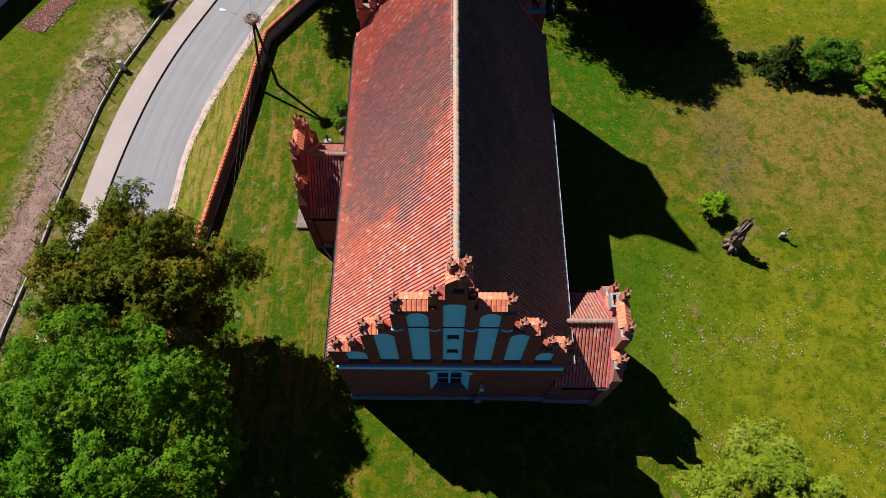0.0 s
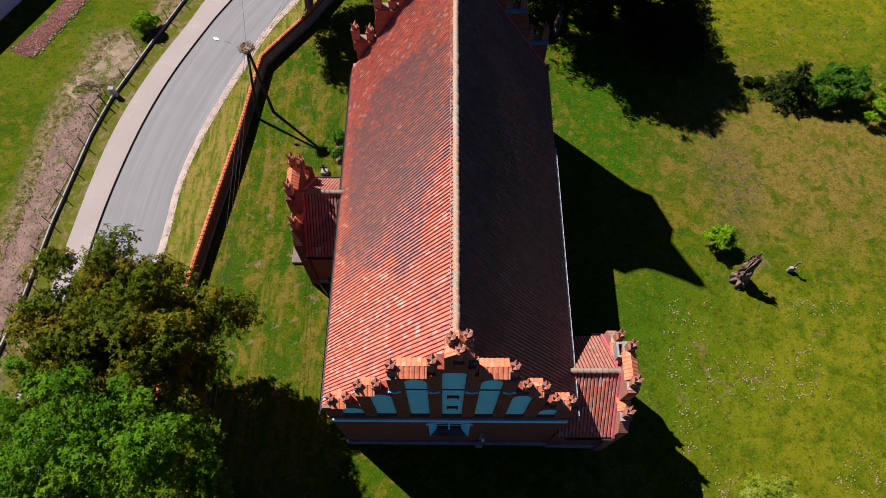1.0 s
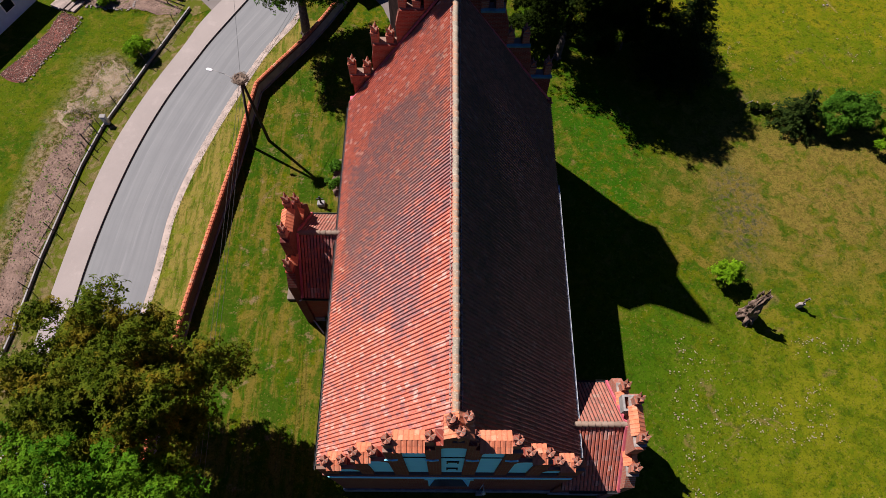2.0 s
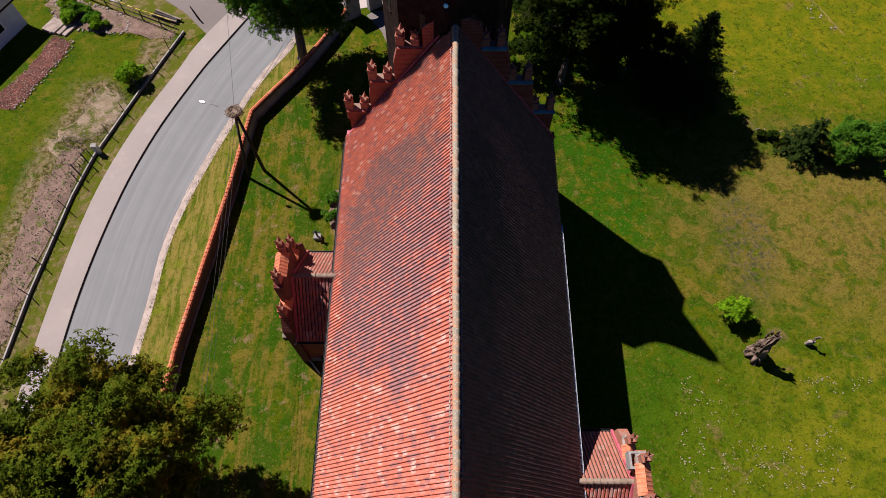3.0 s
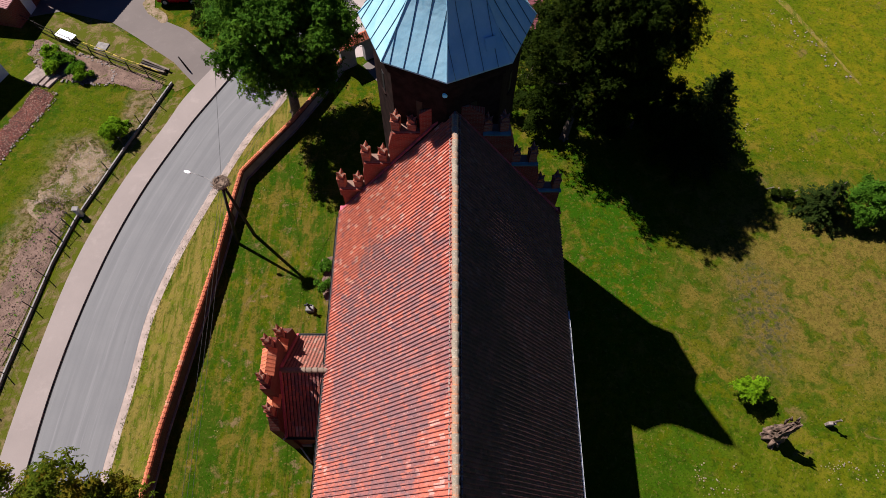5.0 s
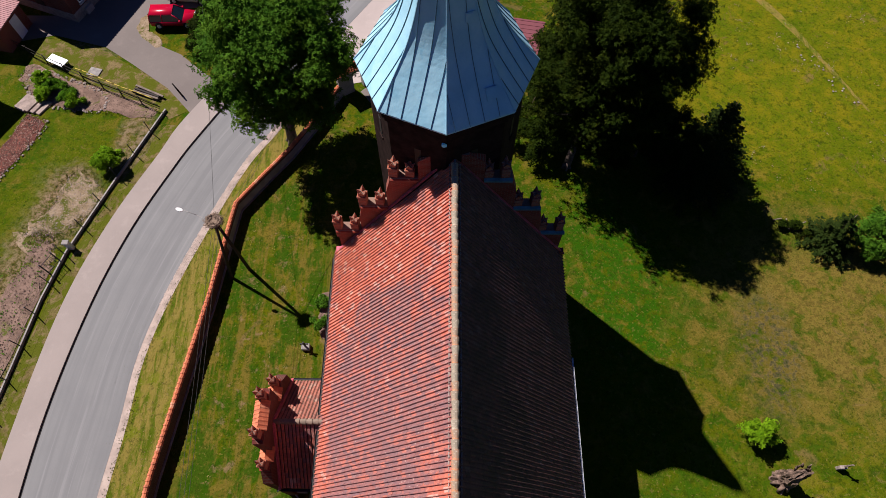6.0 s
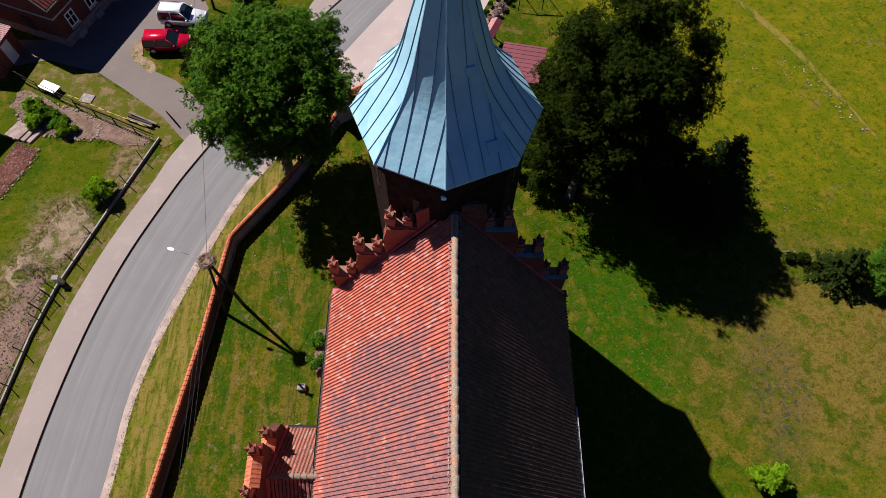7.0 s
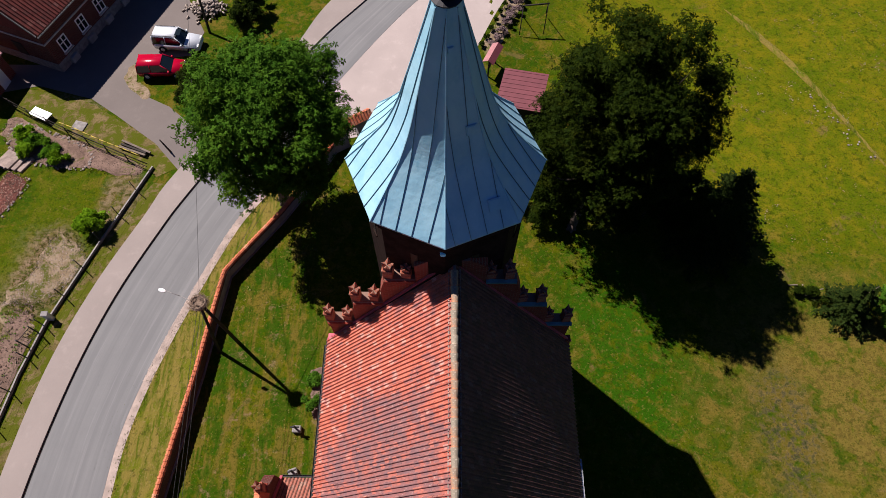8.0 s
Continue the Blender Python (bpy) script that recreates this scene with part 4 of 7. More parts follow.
rod(bm, (1.95, SOUTH - 0.45, 4.9), (1.95, SOUTH - 0.5, 4.55), 0.05, 0.13)
rod(bm, (1.95, SOUTH - 0.03, 4.6), (1.9, SOUTH - 0.03, 0.9), 0.025)
part("wall_lamp", bm, M_ZINC, front, "small metal wall lamp with cable pipe")
bm = bmesh.new()
box(bm, 1.7, 2.15, SOUTH - 0.3, SOUTH - 0.08, 0.0, 1.4, bevel=0.03)
part("meter_box", bm, M_STONE, front, "pale metal box against the wall")

# north gable
bm = bmesh.new()
half = [(6.4, -1.6), (6.4, 10.5), (4.95, 10.5), (4.95, 11.9), (4.7, 13.2), (3.3, 13.2), (3.3, 14.6), (3.0, 15.9), (1.6, 15.9), (1.6, 17.3), (0.8, 17.9)]
prism(bm, [(AX + x, z) for x, z in half] + [(AX - x, z) for x, z in reversed(half)], NORTH - 0.55, NORTH)
gable_n = part("gable", bm, M_BRICK, church, "stepped brick gable with paired pinnacles")
for x, z in ((6.2, 11.95), (5.25, 11.75), (4.5, 14.6), (3.6, 14.4), (2.72, 17.25), (1.9, 17.05)):
    for s in (-1, 1):
        pinnacle(gable_n, AX - 0.1 + s * x, NORTH - 0.28, z, 1.0, 8 * s, 1.35)
for x0, x1, z in ((4.95, 6.45, 10.5), (3.3, 4.75, 13.2), (1.6, 3.0, 15.9)):
    for s in (-1, 1):
        lo, hi = sorted((AX + s * x0, AX + s * x1))
        bm = bmesh.new()
        prism(bm, [(NORTH - 0.66, z - 0.16), (NORTH - 0.66, z - 0.04), (NORTH - 0.5, z + 0.02), (NORTH - 0.5, z - 0.16)], lo, hi, "x")
        part("ledge", bm, M_LEDGE if s > 0 else M_BRICK, gable_n, "plastered ledge tinted shade blue" if s > 0 else "")
for s in (-1, 1):
    bm = bmesh.new()
    down = Vector((s * math.cos(SLOPE), 0, -math.sin(SLOPE)))
    m = Matrix.Translation(Vector((AX + s * EAVE_X / 2, NORTH - 0.62, (EAVE_Z + RIDGE_Z) / 2 + 0.1))) @ Matrix.Rotation(s * SLOPE, 4, "Y")
    box(bm, -SLOPE_L / 2, SLOPE_L / 2, -0.06, 0.06, -0.03, 0.06, m)
    part("flashing", bm, M_ROSE, gable_n, "rose-red metal flashing")
    bm = bmesh.new()
    box(bm, AX + s * 6.62 - 0.16, AX + s * 6.62 + 0.16, NORTH - 0.75, NORTH - 0.4, EAVE_Z - 0.1, EAVE_Z + 0.5, bevel=0.03)
    part("kneeler", bm, M_ROSE if s < 0 else M_BRICK, gable_n)

# tower and spire
TX, TY = -0.22, 36.75
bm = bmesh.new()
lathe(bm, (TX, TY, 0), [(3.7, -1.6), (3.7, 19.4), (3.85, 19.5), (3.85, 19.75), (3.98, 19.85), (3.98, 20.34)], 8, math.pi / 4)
tower = part("tower_wall", bm, M_TOWER, church, "near-black octagonal tower wall")
for t in (4, 5, 6, 7):
    m = Matrix.Translation((TX, TY, 0)) @ Matrix.Rotation(math.pi / 8 + t * math.pi / 4, 4, "Z")
    r = 3.7 * math.cos(math.pi / 8)
    bm = bmesh.new()
    box(bm, r - 0.02, r + 0.02, -0.16, 0.16, 16.6, 18.0, m)
    slit = part("slit_window", bm, M_DARK, tower, "narrow dark slit window")
    bm = bmesh.new()
    box(bm, r - 0.02, r + 0.07, -0.22, 0.22, 16.5, 16.6, m)
    part("sill", bm, M_TOWER, slit)
bm = bmesh.new()
box(bm, -0.42, -0.18, TY - 3.62, TY - 3.5, 18.35, 18.85, bevel=0.03)
rod(bm, (-0.3, TY - 3.75, 19.05), (-0.3, TY - 3.5, 19.05), 0.12, 0.12, 8)
part("tower_lamp", bm, M_PLASTER, tower, "small pale lamp under the eaves")

PROFILE = [(p.x, p.y) for p in smooth_line([(4.15, 20.42), (3.55, 21.15), (2.85, 22.05), (2.25, 22.95), (1.78, 24.0), (1.45, 25.05), (1.0, 26.6), (0.62, 27.95), (0.46, 28.55)], 0.3)]
bm = bmesh.new()
lathe(bm, (TX, TY, 0), [(4.02, 20.3), (4.15, 20.34)] + PROFILE + [(0.40, 28.7)], 8, math.pi / 4)
spire = part("spire", bm, M_METAL, church, "pale blue sheet-metal spire with standing seams")


def spire_point(face, off, r, z, lift):
    """A point on face number face of the spire, off metres to the side of its middle line."""
    t = math.pi / 8 + face * math.pi / 4
    a = r * math.cos(math.pi / 8) + lift
    return Vector((TX + a * math.cos(t) - off * math.sin(t), TY + a * math.sin(t) + off * math.cos(t), z + lift * 0.6))


def seam_strip(bm, pts, side, w=0.009):
    rings = []
    for p, q in pts:
        rings.append([bm.verts.new(p - side * w), bm.verts.new(q - side * w * 0.7), bm.verts.new(q + side * w * 0.7), bm.verts.new(p + side * w)])
    for a, b in zip(rings, rings[1:]):
        for i in range(3):
            bm.faces.new((a[i], a[i + 1], b[i + 1], b[i]))
    bm.faces.new(rings[0])
    bm.faces.new(rings[-1][::-1])
    bmesh.ops.recalc_face_normals(bm, faces=bm.faces[:])


for face in range(8):
    t = math.pi / 8 + face * math.pi / 4
    side = Vector((-math.sin(t), math.cos(t), 0))
    for off in (-1.17, -0.5, 0.18, 0.88):
        pts = []
        for r, z in PROFILE:
            if r * math.sin(math.pi / 8) > abs(off) + 0.02:
                pts.append((spire_point(face, off, r, z, -0.01), spire_point(face, off, r, z, 0.03)))
        # carry the seam on to the hip
        for (r0, z0), (r1, z1) in zip(PROFILE, PROFILE[1:]):
            lim = (abs(off) + 0.02) / math.sin(math.pi / 8)
            if r0 > lim >= r1:
                k = (r0 - lim) / (r0 - r1)
                zz = z0 + (z1 - z0) * k
                pts.append((spire_point(face, off, lim, zz, -0.01), spire_point(face, off, lim, zz, 0.03)))
        if len(pts) > 1:
            bm = bmesh.new()
            seam_strip(bm, pts, side)
            part("seam", bm, M_SEAM, spire)
    # hip roll between two faces
    th = face * math.pi / 4
    bm = bmesh.new()
    d = Vector((math.cos(th), math.sin(th), 0))
    line = [(Vector((TX, TY, z)) + d * (r - 0.02), Vector((TX, TY, z + 0.02)) + d * (r + 0.035)) for r, z in PROFILE]
    seam_strip(bm, line, Vector((-math.sin(th), math.cos(th), 0)), 0.028)
    part("hip_roll", bm, M_METAL, spire)
for face, off, r, z, sz in ((6, 0.72, 3.45, 21.3, 0.26), (6, 0.3, 1.72, 24.15, 0.2), (6, -0.18, 0.8, 27.3, 0.1)):
    bm = bmesh.new()
    t = math.pi / 8 + face * math.pi / 4
    nrm = Vector((math.cos(t), math.sin(t), 0.75 if r > 2 else 0.3)).normalized()
    m = Matrix.Translation(spire_point(face, off, r, z, 0.0)) @ nrm.to_track_quat("Z", "Y").to_matrix().to_4x4()
    box(bm, -sz, sz, -sz, sz, -0.05, 0.06, m, 0.0)
    box(bm, -sz * 0.8, sz * 0.8, -sz * 0.8, sz * 0.8, 0.06, 0.075, m)
    part("roof_hatch", bm, M_METAL, spire, "small sheet-metal roof hatch")
bm = bmesh.new()
lathe(bm, (TX, TY, 28.62), [(0.46, 0.0), (0.5, 0.08), (0.3, 0.16), (0.34, 0.3), (0.36, 0.42), (0.3, 0.58), (0.14, 0.7), (0.1, 1.0)], 14)
rod(bm, (TX, TY, 29.5), (TX, TY, 31.2), 0.06, 0.03)
part("finial", bm, M_IRON, spire, "dark metal finial ball and rod")


# porches with stepped gables
def porch(s, yc, lift):
    x_in, x_out = AX + s * 6.2, AX + s * 9.75
    lo, hi = sorted((x_in, x_out))
    bm = bmesh.new()
    box(bm, lo, hi - (0.5 if s > 0 else 0) if s > 0 else hi, yc - 2.75, yc + 2.75, -1.7, 5.0)
    walls = part("porch_wall", bm, M_BRICK, church)
    bm = bmesh.new()
    box(bm, lo - 0.06, hi + 0.06, yc - 2.83, yc + 2.83, -1.75, 0.6, bevel=0.03)
    part("plinth", bm, M_STONE, walls)
    bm = bmesh.new()
    g = AX + s * 9.3
    prism(bm, [(yc - 3.0, 4.85), (yc, 8.0), (yc + 3.0, 4.85), (yc + 2.9, 4.7), (yc - 2.9, 4.7)], min(x_in, g), max(x_in, g), "x")
    roof = part("porch_roof", bm, M_WOOD_DARK, church)
    ang = math.atan2(3.2, 3.05)
    n = int(abs(g - x_in) / 0.2) + 1
    for side in (-1, 1):
        across = (-side, 0, 0)
        start = (max(x_in, g) if side > 0 else min(x_in, g), yc, 8.06)
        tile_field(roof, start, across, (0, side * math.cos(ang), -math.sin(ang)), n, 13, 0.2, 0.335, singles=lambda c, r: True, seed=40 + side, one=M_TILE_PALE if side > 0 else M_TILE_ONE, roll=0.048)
    ridge_row(roof, (min(x_in, g), yc, 8.0), (max(x_in, g), yc, 8.0), 0.15, 0.34, material=M_MORTAR)
    # stepped gable wall
    bm = bmesh.new()
    half = [(2.95, -1.7), (2.95, 6.1 + lift * 0.6), (2.3, 6.9 + lift), (1.4, 6.9 + lift), (1.4, 8.95 + lift), (0.45, 8.95 + lift)]
    prism(bm, [(yc + y, z) for y, z in half] + [(yc - y, z) for y, z in reversed(half)], AX + s * 9.3, AX + s * 9.85, "x")
    # Sun and shade are put into the brick: east gable paler, west gable darker.
    gw = part("porch_gable", bm, M_BRICK_LIT if s > 0 else M_BRICK_HOUSE_AND_SHADE, church, "stepped porch gable")
    for y, z in ((2.15, 8.5 + lift), (0.95, 10.5 + lift)):
        for k in (-1, 1):
            p = pinnacle(gw, AX + s * 9.6, yc + k * y, z, 0.92, 10 * k, 1.75)
            bm = bmesh.new()
            w2 = 0.33 if s > 0 else 0.27
            box(bm, AX + s * 9.6 - w2, AX + s * 9.6 + w2, yc + k * y - w2, yc + k * y + w2, z - 1.6, z - 1.52, bevel=0.015)
            part("ledge", bm, M_BRICK if s < 0 else M_STONE_PALE, gw)
    for y0, y1, z in ((-0.75, 0.75, 8.95 + lift), (1.2, 1.95, 6.9 + lift), (-1.95, -1.2, 6.9 + lift)):
        for k in (-1, 1):
            n2 = max(3, int((y1 - y0) / 0.2))
            tile_field(gw, (AX + s * 9.57, yc + (y0 if k < 0 else y1), z + 0.38), (0, 1 if k < 0 else -1, 0), (k * 0.4, 0, -0.36), n2, 2, (y1 - y0) / n2, 0.26, singles=lambda c, r: True, name="coping_tile", one=M_COPING, roll=0.022, seed=50)
    for k in (-1, 1):
        m = Matrix.Translation((AX + s * 9.27, yc + k * 1.52, 6.5)) @ Matrix.Rotation(-k * ang, 4, "X")
        bm = bmesh.new()
        box(bm, -0.07, 0.07, -2.15, 2.15, -0.04, 0.14, m)
        part("flashing", bm, M_ROSE, gw, "rose-red metal flashing")
        bm = bmesh.new()
        gy = yc + k * 3.1
        prism(bm, [(gy - 0.07, 4.84), (gy - 0.05, 4.74), (gy + 0.05, 4.74), (gy + 0.07, 4.84), (gy + 0.05, 4.84), (gy + 0.03, 4.77), (gy - 0.03, 4.77), (gy - 0.05, 4.84)], min(x_in + s * 0.4, g), max(x_in + s * 0.4, g), "x")
        part("gutter", bm, M_IRON, roof)
    bm = bmesh.new()
    xo = AX + s * 9.86
    prism(bm, [(yc - 0.8, 0.0), (yc + 0.8, 0.0), (yc + 0.8, 2.3), (yc + 0.4, 2.95), (yc, 3.15), (yc - 0.4, 2.95), (yc - 0.8, 2.3)], min(xo, xo + s * 0.03), max(xo, xo + s * 0.03), "x")
    part("porch_door", bm, M_WOOD_DARK, gw, "dark arched plank door")
    return gw


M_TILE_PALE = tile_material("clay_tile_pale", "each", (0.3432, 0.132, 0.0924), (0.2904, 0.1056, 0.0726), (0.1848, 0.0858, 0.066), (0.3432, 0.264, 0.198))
M_MORTAR = tile_material("mortared_ridge", "each", (0.2244, 0.165, 0.1254), (0.198, 0.132, 0.0924), (0.132, 0.1056, 0.0792), (0.2508, 0.2178, 0.1716))
gw_e = porch(1, 11.95, 0.0)
porch(-1, 23.2, 0.5)
# broken open pier top on the east porch
bm = bmesh.new()
for x0, x1, y0, y1 in ((9.0, 9.12, 12.45, 13.3), (9.75, 9.87, 12.45, 13.3), (9.12, 9.75, 12.45, 12.57), (9.12, 9.75, 13.18, 13.3)):
    box(bm, x0, x1, y0, y1, 8.3, 9.0)
part("hollow_pier", bm, M_STONE, gw_e, "open-topped hollow pier")
# downpipes at the west porch
for x0, y0, x1, y1 in ((-6.75, 19.9, -6.6, 19.8), ):
    pipe = bmesh.new()
    rod(pipe, (-6.9, 19.9, 7.55), (-6.55, 19.9, 7.2), 0.05)
    rod(pipe, (-6.55, 19.9, 7.2), (-6.55, 19.9, 0.4), 0.05)
    rod(pipe, (-6.55, 19.9, 0.4), (-8.2, 19.2, 0.25), 0.05)
    part("downpipe", pipe, M_ZINC, church)
pipe = bmesh.new()
rod(pipe, (-9.4, 20.05, 4.75), (-9.4, 20.35, 4.2), 0.045)
rod(pipe, (-9.4, 20.35, 4.2), (-9.4, 20.35, 0.5), 0.045)
rod(pipe, (-9.4, 20.35, 0.5), (-8.6, 19.4, 0.2), 0.045)
part("downpipe", pipe, M_ZINC, church)


# ---- trees ----
def leaf_cloud(centres, radii, count, size, rng, flat=0.8, fan=5):
    """Sprays of a few leaves round a twig's tip, in loose uneven clumps. Returns verts and faces; each spray is one island."""
    n = count // fan
    w = radii ** 2
    pick = rng.choice(len(centres), size=n, p=w / w.sum())
    d = rng.normal(size=(n, 3))
    d[:, 2] = np.where(rng.random(n) < 0.7, np.abs(d[:, 2]), d[:, 2])
    d /= np.linalg.norm(d, axis=1, keepdims=True)
    stretch = rng.uniform(0.65, 1.35, (len(centres), 3)) * np.array((1, 1, flat))
    r = radii[pick] * (0.45 + 0.75 * rng.random(n))
    p = centres[pick] + d * r[:, None] * stretch[pick]
    nrm = d * 0.55 + rng.normal(size=(n, 3)) * 0.42 + np.array((0, 0, 0.45))
    nrm /= np.linalg.norm(nrm, axis=1, keepdims=True)
    a = np.cross(nrm, rng.normal(size=(n, 3)))
    a /= np.linalg.norm(a, axis=1, keepdims=True)
    b = np.cross(nrm, a)
    s = size * (0.7 + 0.9 * rng.random(n))[:, None]
    verts = [p]
    faces = []
    ids = np.arange(n)
    for i in range(fan):
        q = 2 * math.pi * (i + rng.uniform(-0.3, 0.3, n)[:, None]) / fan
        out = a * np.cos(q) + b * np.sin(q)
        side = -a * np.sin(q) + b * np.cos(q)
        reach = s * rng.uniform(1.3, 2.2, (n, 1))
        sag = nrm * reach * rng.uniform(0.05, 0.5, (n, 1))
        k = 1 + 3 * i
        verts += [p + out * reach * 0.55 + side * s * 0.42 - sag * 0.2, p + out * reach - sag, p + out * reach * 0.55 - side * s * 0.42 - sag * 0.2]
        faces.append(np.stack((ids, ids + n * k, ids + n * (k + 1), ids + n * (k + 2)), 1))
    return np.concatenate(verts), np.concatenate(faces)


def tree(name, label, base, crown, radii, clumps, leaves, size, material, seed, trunk=0.35, clump=(0.35, 0.85), bark=None, lumpy=0.3, category="tree", low=-0.45):
    """A tapered trunk with limbs, and a crown of lobes, each a cluster of leaf clumps."""
    rng = np.random.default_rng(seed)
    t = thing(name, label, category, at=tuple(base))
    base, crown, radii = np.array(base, float), np.array(crown, float) - np.array(base, float), np.array(radii, float)
    lobes = max(8, clumps // 4)
    d = rng.normal(size=(lobes, 3))
    d /= np.linalg.norm(d, axis=1, keepdims=True)
    d[:, 2] = np.where(d[:, 2] < low, -d[:, 2], d[:, 2])
    k = 0.15 + 0.8 * rng.random(lobes) ** 0.5
    bulge = np.array([1 + lumpy * 2 * noise.noise(Vector(v * 1.7) + Vector((seed, 0, 0))) for v in d])
    lobe_at = crown + d * (k * bulge)[:, None] * radii
    own = rng.integers(0, lobes, clumps)
    spread = radii.min() * 0.2
    off = rng.normal(size=(clumps, 3))
    off /= np.linalg.norm(off, axis=1, keepdims=True)
    off[:, 2] = np.where(rng.random(clumps) < 0.65, np.abs(off[:, 2]), off[:, 2])
    c = lobe_at[own] + off * spread * (0.35 + 0.75 * rng.random(clumps))[:, None] * np.array((1, 1, 0.7))
    v, f = leaf_cloud(c, rng.uniform(*clump, clumps), leaves, size, rng)
    raw("crown", v, f, material, t)
    bm = bmesh.new()
    fork = crown * 0.55
    fork[2] = max(0.3, crown[2] - radii[2] * 0.5)
    bend = fork * np.array((0.4, 0.4, 0.5))
    for i in range(5):
        q = 2 * math.pi * i / 5 + seed
        rod(bm, (trunk * 1.5 * math.cos(q), trunk * 1.5 * math.sin(q), -0.35), (0.0, 0.0, trunk * 2.0), trunk * 0.4, trunk * 0.5, 6)
    rod(bm, (0, 0, -0.3), bend, trunk * 1.1, trunk * 0.85, 10)
    rod(bm, bend, fork, trunk * 0.85, trunk * 0.6, 10)
    part("trunk", bm, bark or M_BARK, t)
    for i in range(min(lobes, 18)):
        bm = bmesh.new()
        mid = fork + (lobe_at[i] - fork) * 0.5 + rng.normal(size=3) * 0.06 * radii.min()
        rod(bm, fork, mid, trunk * 0.34, trunk * 0.2, 6)
        rod(bm, mid, lobe_at[i], trunk * 0.2, trunk * 0.07, 6)
        for j in np.nonzero(own == i)[0][:5]:
            rod(bm, lobe_at[i], c[j], trunk * 0.07, trunk * 0.02, 4)
        part("limb", bm, bark or M_BARK, t)
    return t


def conifer(name, label, base, height, radius, material, seed, whorls=16, category="tree"):
    """A spruce: straight trunk, drooping whorls of branches set with short needle sprays."""
    rng = np.random.default_rng(seed)
    t = thing(name, label, category, at=tuple(base))
    bm = bmesh.new()
    rod(bm, (0, 0, -0.3), (0, 0, height), radius * 0.07, 0.02, 8)
    part("trunk", bm, M_BARK, t)
    vs, fs = [], []
    for w in range(whorls):
        k = w / whorls
        z = height * (0.06 + 0.92 * k)
        reach = radius * (1 - k) ** 0.85 + 0.12
        n = max(5, int(13 * (1 - k)))
        for i in range(n):
            q = 2 * math.pi * (i + rng.random() * 0.8) / n
            length = reach * rng.uniform(0.7, 1.12)
            m = int(8 + 26 * length)
            u = rng.random(m) ** 0.8
            along = np.stack((np.cos(q) * u * length, np.sin(q) * u * length, z - 0.25 * length * u ** 1.5 + 0.12 * length * u ** 4), 1)
            side = np.array((-math.sin(q), math.cos(q), 0.0))
            p = along + side * (rng.normal(size=m) * 0.16 * (1.15 - u) * length)[:, None] + rng.normal(size=(m, 3)) * 0.04
            a = np.array((math.cos(q), math.sin(q), -0.15)) + side * rng.normal(size=m)[:, None] * 0.8
            a /= np.linalg.norm(a, axis=1, keepdims=True)
            b = np.cross(a, np.array((0, 0, 1.0)) + rng.normal(size=(m, 3)) * 0.3)
            s = 0.16 * (0.6 + 0.7 * rng.random(m))[:, None]
            quad = np.stack((p - a * s * 0.4, p + b * s * 0.38, p + a * s, p - b * s * 0.38), 1).reshape(-1, 3)
            fs.append(np.arange(m * 4).reshape(-1, 4) + sum(len(x) for x in vs))
            vs.append(quad)
    raw("crown", np.concatenate(vs), np.concatenate(fs), material, t)
    return t


tree("broadleaf_tree", "large bright green broadleaf tree near the church", (-18.0, 2.0, 0), (-17.4, 2.8, 10.0), (8.4, 7.6, 6.2), 1000, 240000, 0.08, M_LEAF_DEEP, 3, 0.5, (0.35, 0.8), low=-0.3)
tree("broadleaf_tree", "broad tree with olive and brownish foliage", (-17.8, 13.6, 0), (-17.4, 13.0, 8.8), (5.7, 5.5, 5.2), 520, 140000, 0.09, M_LEAF_BROWN, 5, 0.45, (0.42, 0.9), low=-0.4, lumpy=0.15)
tree("broadleaf_tree", "dense green tree by the churchyard wall", (-12.7, 47.2, 0), (-11.6, 47.4, 9.2), (5.3, 5.0, 4.9), 900, 200000, 0.095, M_LEAF_GREEN, 8, 0.4, (0.5, 1.0), lumpy=0.12, low=-0.7)
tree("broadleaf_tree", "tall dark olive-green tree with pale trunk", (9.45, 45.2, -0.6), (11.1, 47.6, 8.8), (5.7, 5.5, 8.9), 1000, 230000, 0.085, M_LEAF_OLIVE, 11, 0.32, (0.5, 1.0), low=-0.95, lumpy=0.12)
tree("broadleaf_tree", "pale green tree with silvery leaf tips", (15.8, 2.2, -0.8), (15.6, 2.6, 8.4), (3.7, 3.5, 2.9), 300, 90000, 0.066, M_LEAF_PALE, 14, 0.25, (0.3, 0.58), lumpy=0.15)
tree("shrub", "bright green shrub beside an old tree stump", (20.3, 24.3, -1.2), (20.3, 24.3, -0.1), (1.0, 0.95, 0.85), 60, 6000, 0.085, M_LEAF_BRIGHT, 15, 0.08, (0.2, 0.38), category="shrub")
conifer("conifer_shrub", "dark green bushy conifer on the lawn's edge", (29.2, 39.0, -1.6), 4.4, 2.2, M_NEEDLE, 17, 13, "shrub")
tree("shrub", "large green leafy shrub", (33.2, 38.9, -1.6), (33.2, 38.9, -0.1), (2.7, 2.0, 1.8), 130, 20000, 0.10, M_LEAF_GREEN, 18, 0.15, (0.3, 0.6), category="shrub")
tree("shrub", "large bright green leafy shrub", (37.4, 36.2, -1.6), (37.4, 36.2, 0.2), (2.8, 2.4, 2.1), 130, 22000, 0.10, M_LEAF_BRIGHT, 19, 0.15, (0.3, 0.6), category="shrub")
